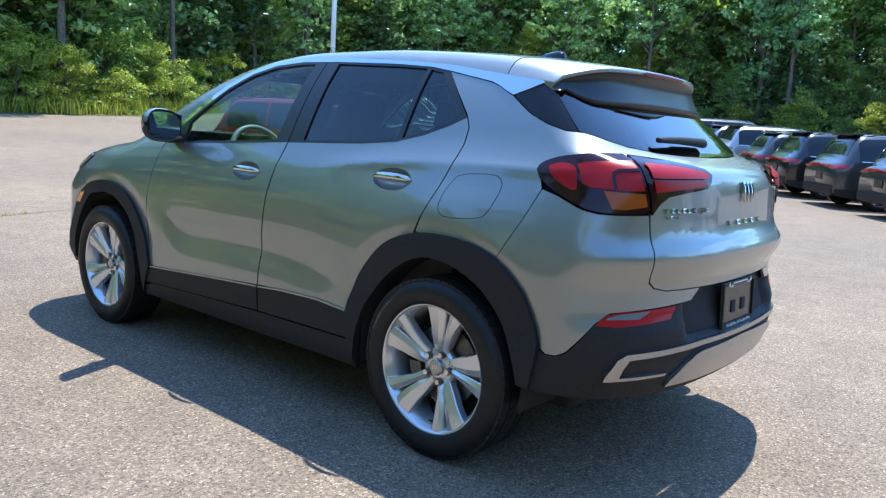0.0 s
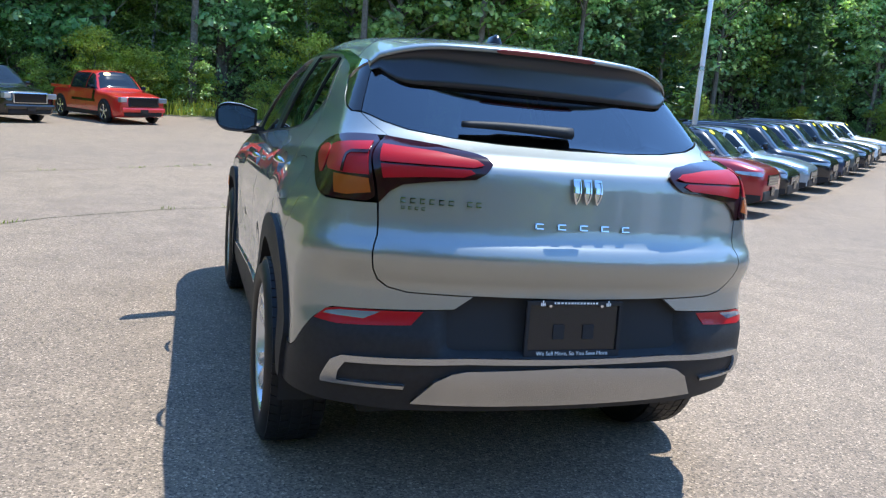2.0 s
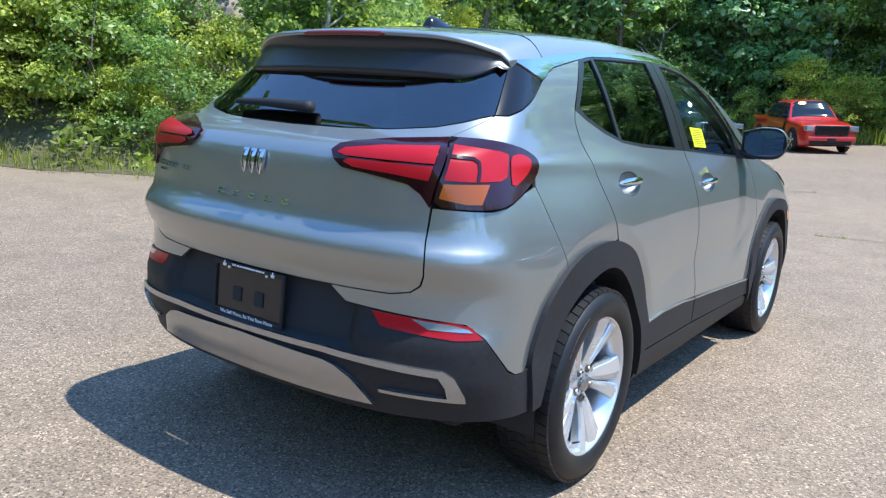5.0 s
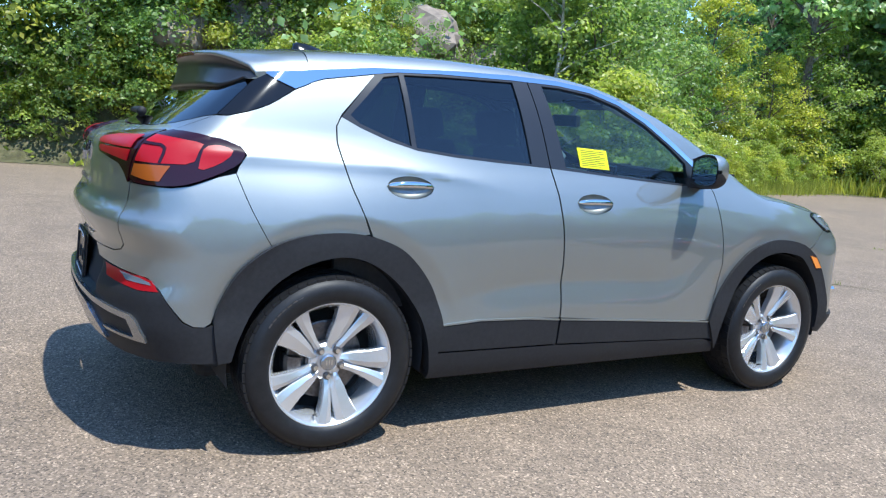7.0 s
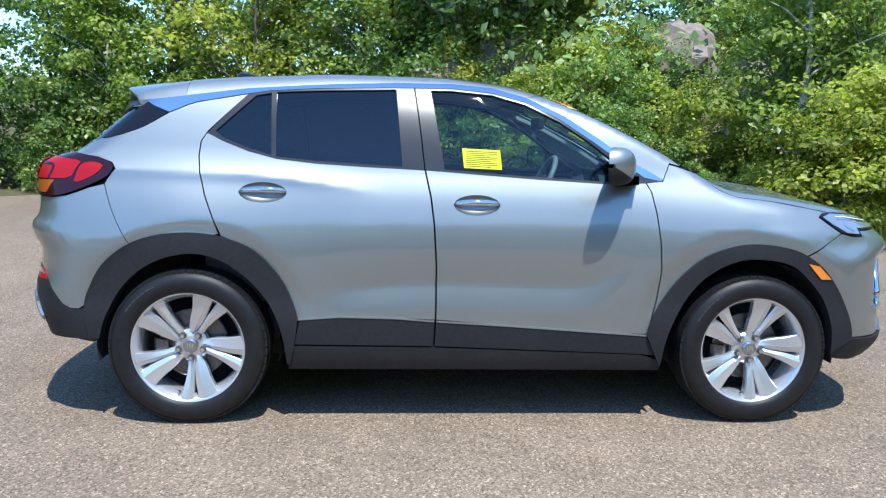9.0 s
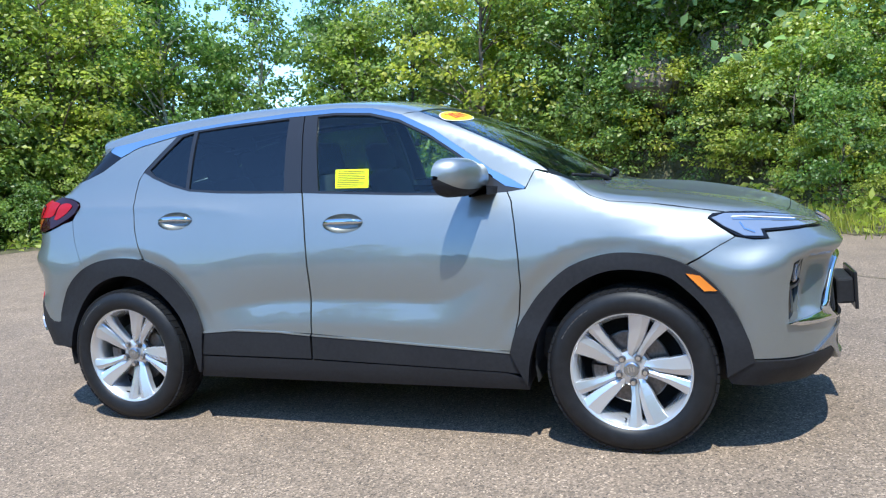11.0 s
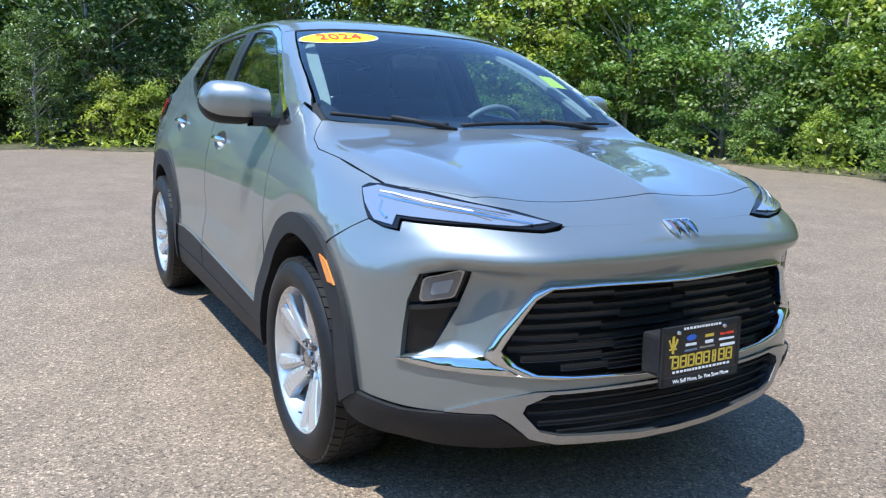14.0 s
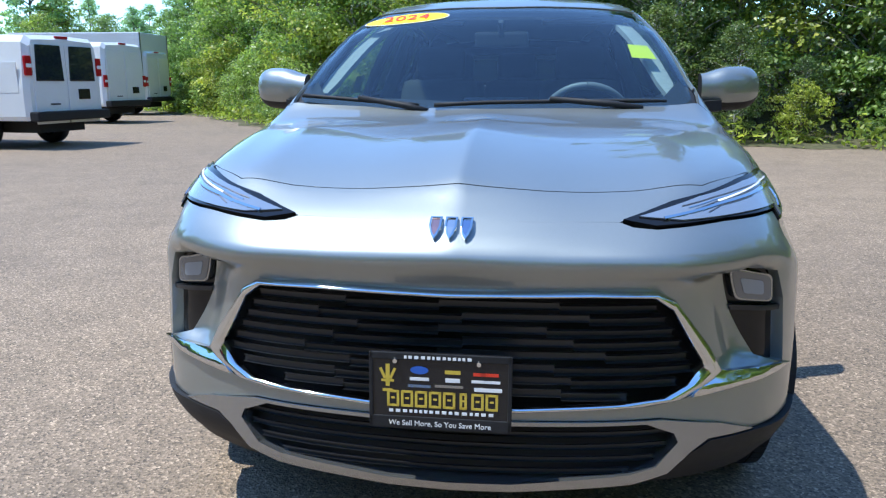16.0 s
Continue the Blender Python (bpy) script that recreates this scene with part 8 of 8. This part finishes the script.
    if sticker:
        bm = bmesh.new()
        bm.faces.new([bm.verts.new(crown_of(wT + 0.16 + 0.06 * math.sin(t), -0.42 + 0.20 * math.cos(t), 0.026)) for t in [2 * math.pi * q / 24 for q in range(24)]])
        part("year_sticker", bm, M_OVAL, car, "golden oval sticker")
    car.matrix_world = m
    return car


def lot_pose(x, y, heading, dz=0.0):
    z = ground_z(x, y)
    h = radians(heading)
    f = Vector((math.cos(h), math.sin(h), 0))
    l = Vector((-f.y, f.x, 0))
    fz = (ground_z(x + f.x, y + f.y) - ground_z(x - f.x, y - f.y)) / 2
    lz = (ground_z(x + l.x, y + l.y) - ground_z(x - l.x, y - l.y)) / 2
    f, l = Vector((f.x, f.y, fz)).normalized(), Vector((l.x, l.y, lz)).normalized()
    return Matrix.Translation((x, y, z + dz)) @ Matrix((f, l, f.cross(l))).transposed().to_4x4()


def build_rows():
    H = -142.0
    ux, uy = math.cos(radians(H + 90)), math.sin(radians(H + 90))
    fx, fy = math.cos(radians(H)), math.sin(radians(H))
    suv = dict(L=4.75, W=1.90, H=1.72, wb=2.80, r=0.37, belt=1.06, hood=(1.05, 0.96), glass=(0.98, 0.28, -1.80, -2.18))
    small = dict(L=4.45, W=1.83, H=1.62, wb=2.66, r=0.34, belt=1.0, hood=(0.99, 0.89), glass=(0.92, 0.22, -1.55, -2.02))
    big = dict(L=4.95, W=1.95, H=1.80, wb=2.95, r=0.38, belt=1.12, hood=(1.10, 0.96), glass=(1.05, 0.40, -2.0, -2.32))
    words = {"crimson": "dark red crossover", "black": "black crossover", "charcoal": "charcoal grey crossover", "silver": "silver crossover", "ice blue": "pale blue crossover", "navy": "navy blue crossover", "white": "white crossover", "olive grey": "olive grey crossover"}
    for k, (c, kind) in enumerate((("crimson", suv), ("black", small), ("ice blue", small), ("black", suv), ("navy", suv), ("olive grey", suv), ("black", big), ("navy", suv), ("white", suv), ("charcoal", small), ("white", suv))):
        s = 2.62 * k + (0.25 if k else 0)
        x, y = 9.58 + ux * s, -8.02 + uy * s
        kind = dict(kind, L=4.62, r=0.395, hood=(1.09, 1.0)) if k == 0 else kind
        parked_car("parked_car", words[c] + " with a golden window sticker parked in the row", c, lot_pose(x, y, H), rim=M_SATIN if k == 0 else None, group="cars facing the lane", **kind)
    for k, (c, kind) in enumerate((("charcoal", suv), ("charcoal", suv), ("black", suv), ("charcoal", small), ("silver", suv), ("silver", small), ("charcoal", big), ("black", suv), ("navy", small), ("charcoal", suv), ("black", suv), ("black", suv), ("white", suv))):
        s = 2.7 * k
        x, y = 0.1 + ux * s + fx * 2.3, -14.2 + uy * s + fy * 2.3
        parked_car("parked_car", words[c] + " seen from its tail in the second row", c, lot_pose(x, y, H), sticker=False, group="cars of the second row", **kind)
    parked_car("parked_car", "pale blue hatchback parked before the dark wood", "ice blue", lot_pose(25.5, -41.0, 118), sticker=False, **small)
    parked_car("large_suv", "large black luxury sport utility with chrome grille", "black", lot_pose(27.6, 8.2, -138), L=5.35, W=2.05, H=1.94, wb=3.05, r=0.41, belt=1.22, hood=(1.22, 1.12), glass=(1.15, 0.55, -2.25, -2.5), sticker=False)
    # red pickup truck with an open bed
    t = parked_car("pickup_truck", "bright red crew cab pickup truck with black side stripe", "red", lot_pose(30.0, 4.4, -148), L=5.75, W=2.03, H=1.95, wb=3.65, r=0.42, belt=1.22, hood=(1.20, 1.10), glass=(1.25, 0.62, -0.95, -1.10), deck=1.16, tail="upright", category="pickup truck")
    bm = bmesh.new()
    add_box(bm, (-1.98, 0, 1.165), (1.55, 1.62, 0.05))
    part("bed_floor", bm, M_GAP, t)
    for sd in (1, -1):
        bm = bmesh.new()
        add_box(bm, (-1.98, sd * 0.90, 1.21), (1.66, 0.12, 0.12), bevel=0.02)
        part("bed_rail", bm, PAINTS["red"], t)
        bm = bmesh.new()
        add_box(bm, (0.15, sd * 1.017, 0.80), (1.9, 0.012, 0.10), bevel=0.0)
        add_box(bm, (1.02, sd * 1.017, 1.0), (0.16, 0.012, 0.42), Matrix.Rotation(radians(20), 3, "Y"))
        part("side_stripe", bm, M_BLACK, t, "black side stripe")


def build_van(label, m, L, W, H, nose, box=False, doors=True):
    """A white cargo van: one tall shell with a short bonnet, rear doors, lamps, windows and wheels."""
    van = thing("cargo_van", label, "van", group="white vans along the west edge")
    pt = PAINTS["white"]
    hood_z, base = (1.15, 0.54)
    rows = []
    prof = [(-L / 2, H - 0.10), (-L / 2 + 0.10, H - 0.02), (-L / 2 + 1.0, H), (L / 2 - nose - 0.75, H), (L / 2 - nose - 0.45, H - 0.12), (L / 2 - nose + 0.25, hood_z + 0.12), (L / 2 - 0.25, hood_z - 0.06), (L / 2 - 0.04, hood_z - 0.25), (L / 2, 0.7)]
    for x, z in prof:
        hw = W / 2 * (0.93 if abs(x) > L / 2 - 0.05 else 1.0)
        zz = max(z, 0.72)
        rows.append([(x, 0, base), (x, hw * 0.97, base), (x, hw, 0.62), (x, hw, min(1.15, zz - 0.05)), (x, hw * (0.93 if zz > 1.6 else 0.97), zz - 0.16 if zz > 1.3 else zz - 0.04), (x, hw * 0.84 if zz > 1.6 else hw * 0.9, zz - 0.03), (x, 0, zz)])
    full = [r_ + [(p[0], -p[1], p[2]) for p in r_[-2:0:-1]] + [r_[0]] for r_ in rows]
    bm = bmesh.new()
    ring_loft(bm, full, True)
    bmesh.ops.recalc_face_normals(bm, faces=bm.faces)
    part("body", bm, pt, van, "white painted van body")
    if box:
        bm = bmesh.new()
        add_box(bm, (-0.9, 0, 2.0), (L - 2.0, W + 0.2, 2.3), bevel=0.03)
        part("cargo_box", bm, pt, van, "white square cargo box")
        for sd in (1, -1):
            bm = bmesh.new()
            add_box(bm, (-L / 2 + 0.09, sd * (W / 2 + 0.07), 2.0), (0.04, 0.05, 2.3))
            part("box_post", bm, M_SATIN_SILVER, van)
    xr = -L / 2 - 0.004
    for sd in (1, -1):
        if doors:
            bm = bmesh.new()
            add_box(bm, (xr, sd * W * 0.215, H * 0.5 + 0.13), (0.03, W * 0.41, H * 0.68), bevel=0.012)
            dr = part("rear_door", bm, pt, van, "white rear door")
            if not box and H < 2.4:
                bm = bmesh.new()
                add_box(bm, (xr - 0.012, sd * W * 0.215, H * 0.745), (0.02, W * 0.35, H * 0.31), bevel=0.02, taper=(1, 0.9))
                part("rear_window", bm, M_DARKGLASS, dr, "dark rear window")
        bm = bmesh.new()
        add_box(bm, (xr + 0.01, sd * W * 0.465, H * 0.72 if H < 2.4 else 1.3), (0.06, W * 0.075, 0.36), bevel=0.02)
        part("tail_lamp", bm, M_RED, van, "red and white tail lamp")
        bm = bmesh.new()
        add_box(bm, (xr - 0.01, sd * W * 0.466, H * 0.72 if H < 2.4 else 1.3), (0.05, W * 0.06, 0.07), bevel=0.01)
        part("lamp_band", bm, M_WHITE, van)
        for x in (L * 0.29, -L * 0.28):
            simple_wheel(van, x, sd * (W / 2 - 0.12), 0.38, 0.24, M_STEEL)
            bm = bmesh.new()
            rr = 0.45
            q = [bm.verts.new((x + rr * math.cos(a), sd * (W / 2 + 0.004), 0.38 + rr * math.sin(a))) for a in [radians(0 + 180 * k / 14) for k in range(15)]]
            bm.faces.new(q if sd < 0 else q[::-1])
            part("wheel_arch", bm, M_GAP, van)
        # pressed side panels
        for k in range(3):
            bm = bmesh.new()
            add_box(bm, (-L * 0.36 + k * L * 0.24, sd * (W / 2 - 0.002), H * 0.62), (L * 0.21, 0.012, H * 0.26), bevel=0.005)
            part("side_panel", bm, pt, van)
        bm = bmesh.new()
        add_box(bm, (L / 2 - nose - 0.62, sd * (W * 0.485), H * 0.70), (0.7, 0.05, 0.5), bevel=0.03)
        part("side_window", bm, M_DARKGLASS, van, "dark cab window")
    bm = bmesh.new()
    add_box(bm, (xr - 0.06, 0, 0.62), (0.20, W * 0.98, 0.18), bevel=0.03)
    part("rear_bumper", bm, M_CLAD, van, "black rear step bumper")
    bm = bmesh.new()
    add_box(bm, (xr - 0.02, -W * 0.22, 1.02), (0.02, 0.32, 0.20), bevel=0.01)
    part("plate_panel", bm, M_PLATE, van, "dark plate panel")
    bm = bmesh.new()
    add_box(bm, (xr - 0.012, W * 0.18, 0.84), (0.012, 0.26, 0.03))
    part("door_badge", bm, M_GAP, van)
    bm = bmesh.new()
    add_box(bm, (-0.1, 0, 0.40), (L * 0.9, W * 0.6, 0.2))
    part("chassis", bm, M_GAP, van)
    bm = bmesh.new()
    add_box(bm, (xr + 0.03, 0, H - 0.06), (0.05, W * 0.16, 0.05), bevel=0.015)
    part("brake_lamp", bm, M_RED, van)
    van.matrix_world = m


def build_pole():
    pole = thing("light_pole", "tall white painted metal light pole on the lot", "light pole", pose(14.9, -12.7, ground_z(14.9, -12.7)))
    bm = bmesh.new()
    add_tube(bm, [(0, 0, 0.6), (0, 0, 8.0)], [0.085, 0.06], 12)
    part("shaft", bm, PAINTS["white"], pole, smooth=True)
    bm = bmesh.new()
    add_tube(bm, [(0, 0, -0.1), (0, 0, 0.62)], [0.26, 0.25], 16)
    part("concrete_base", bm, worn("concrete", (0.4, 0.38, 0.35), 0.9, 12), pole, "grey concrete base")
    bm = bmesh.new()
    add_tube(bm, [(0, 0, 3.1), (0, 0, 3.22)], [0.10, 0.10], 12)
    part("collar", bm, M_SATIN_SILVER, pole)
    for sd in (1, -1):
        bm = bmesh.new()
        add_box(bm, (0, sd * 0.55, 8.0), (0.35, 0.6, 0.14), bevel=0.03)
        part("lamp_head", bm, M_SATIN_SILVER, pole)


def build_flag():
    pole = thing("flag_pole", "distant flag pole with a striped flag", "flag pole", pose(-62.0, -26.0, 0))
    bm = bmesh.new()
    add_tube(bm, [(0, 0, 0), (0, 0, 9.6)], [0.09, 0.05], 8)
    part("mast", bm, PAINTS["white"], pole)
    for k in range(7):
        bm = bmesh.new()
        q = [bm.verts.new((0.05 + 0.16 * j, 0.12 * math.sin(j * 0.9), 9.5 - 0.13 * k - 0.10 * j + 0.0)) for j in range(9)]
        p = [bm.verts.new((0.05 + 0.16 * j, 0.12 * math.sin(j * 0.9), 9.5 - 0.13 * (k + 1) - 0.10 * j)) for j in range(9)]
        for j in range(8):
            bm.faces.new((q[j], q[j + 1], p[j + 1], p[j]))
        part("flag_stripe", bm, M_STICKRED if k % 2 == 0 else M_WHITE, pole)


build_rows()
build_van("white cargo van with dark rear windows", pose(-10.67, -11.93, 0, 0, 0, -97), 5.6, 2.02, 2.15, 0.95)
build_van("white high-roof delivery van", pose(-19.6, -16.0, 0, 0, 0, -96), 5.9, 2.05, 2.50, 0.7)
build_van("white box truck with a square cargo box", pose(-25.6, -19.0, 0, 0, 0, -86), 7.2, 2.3, 2.5, 1.1, True)
build_pole()
build_flag()
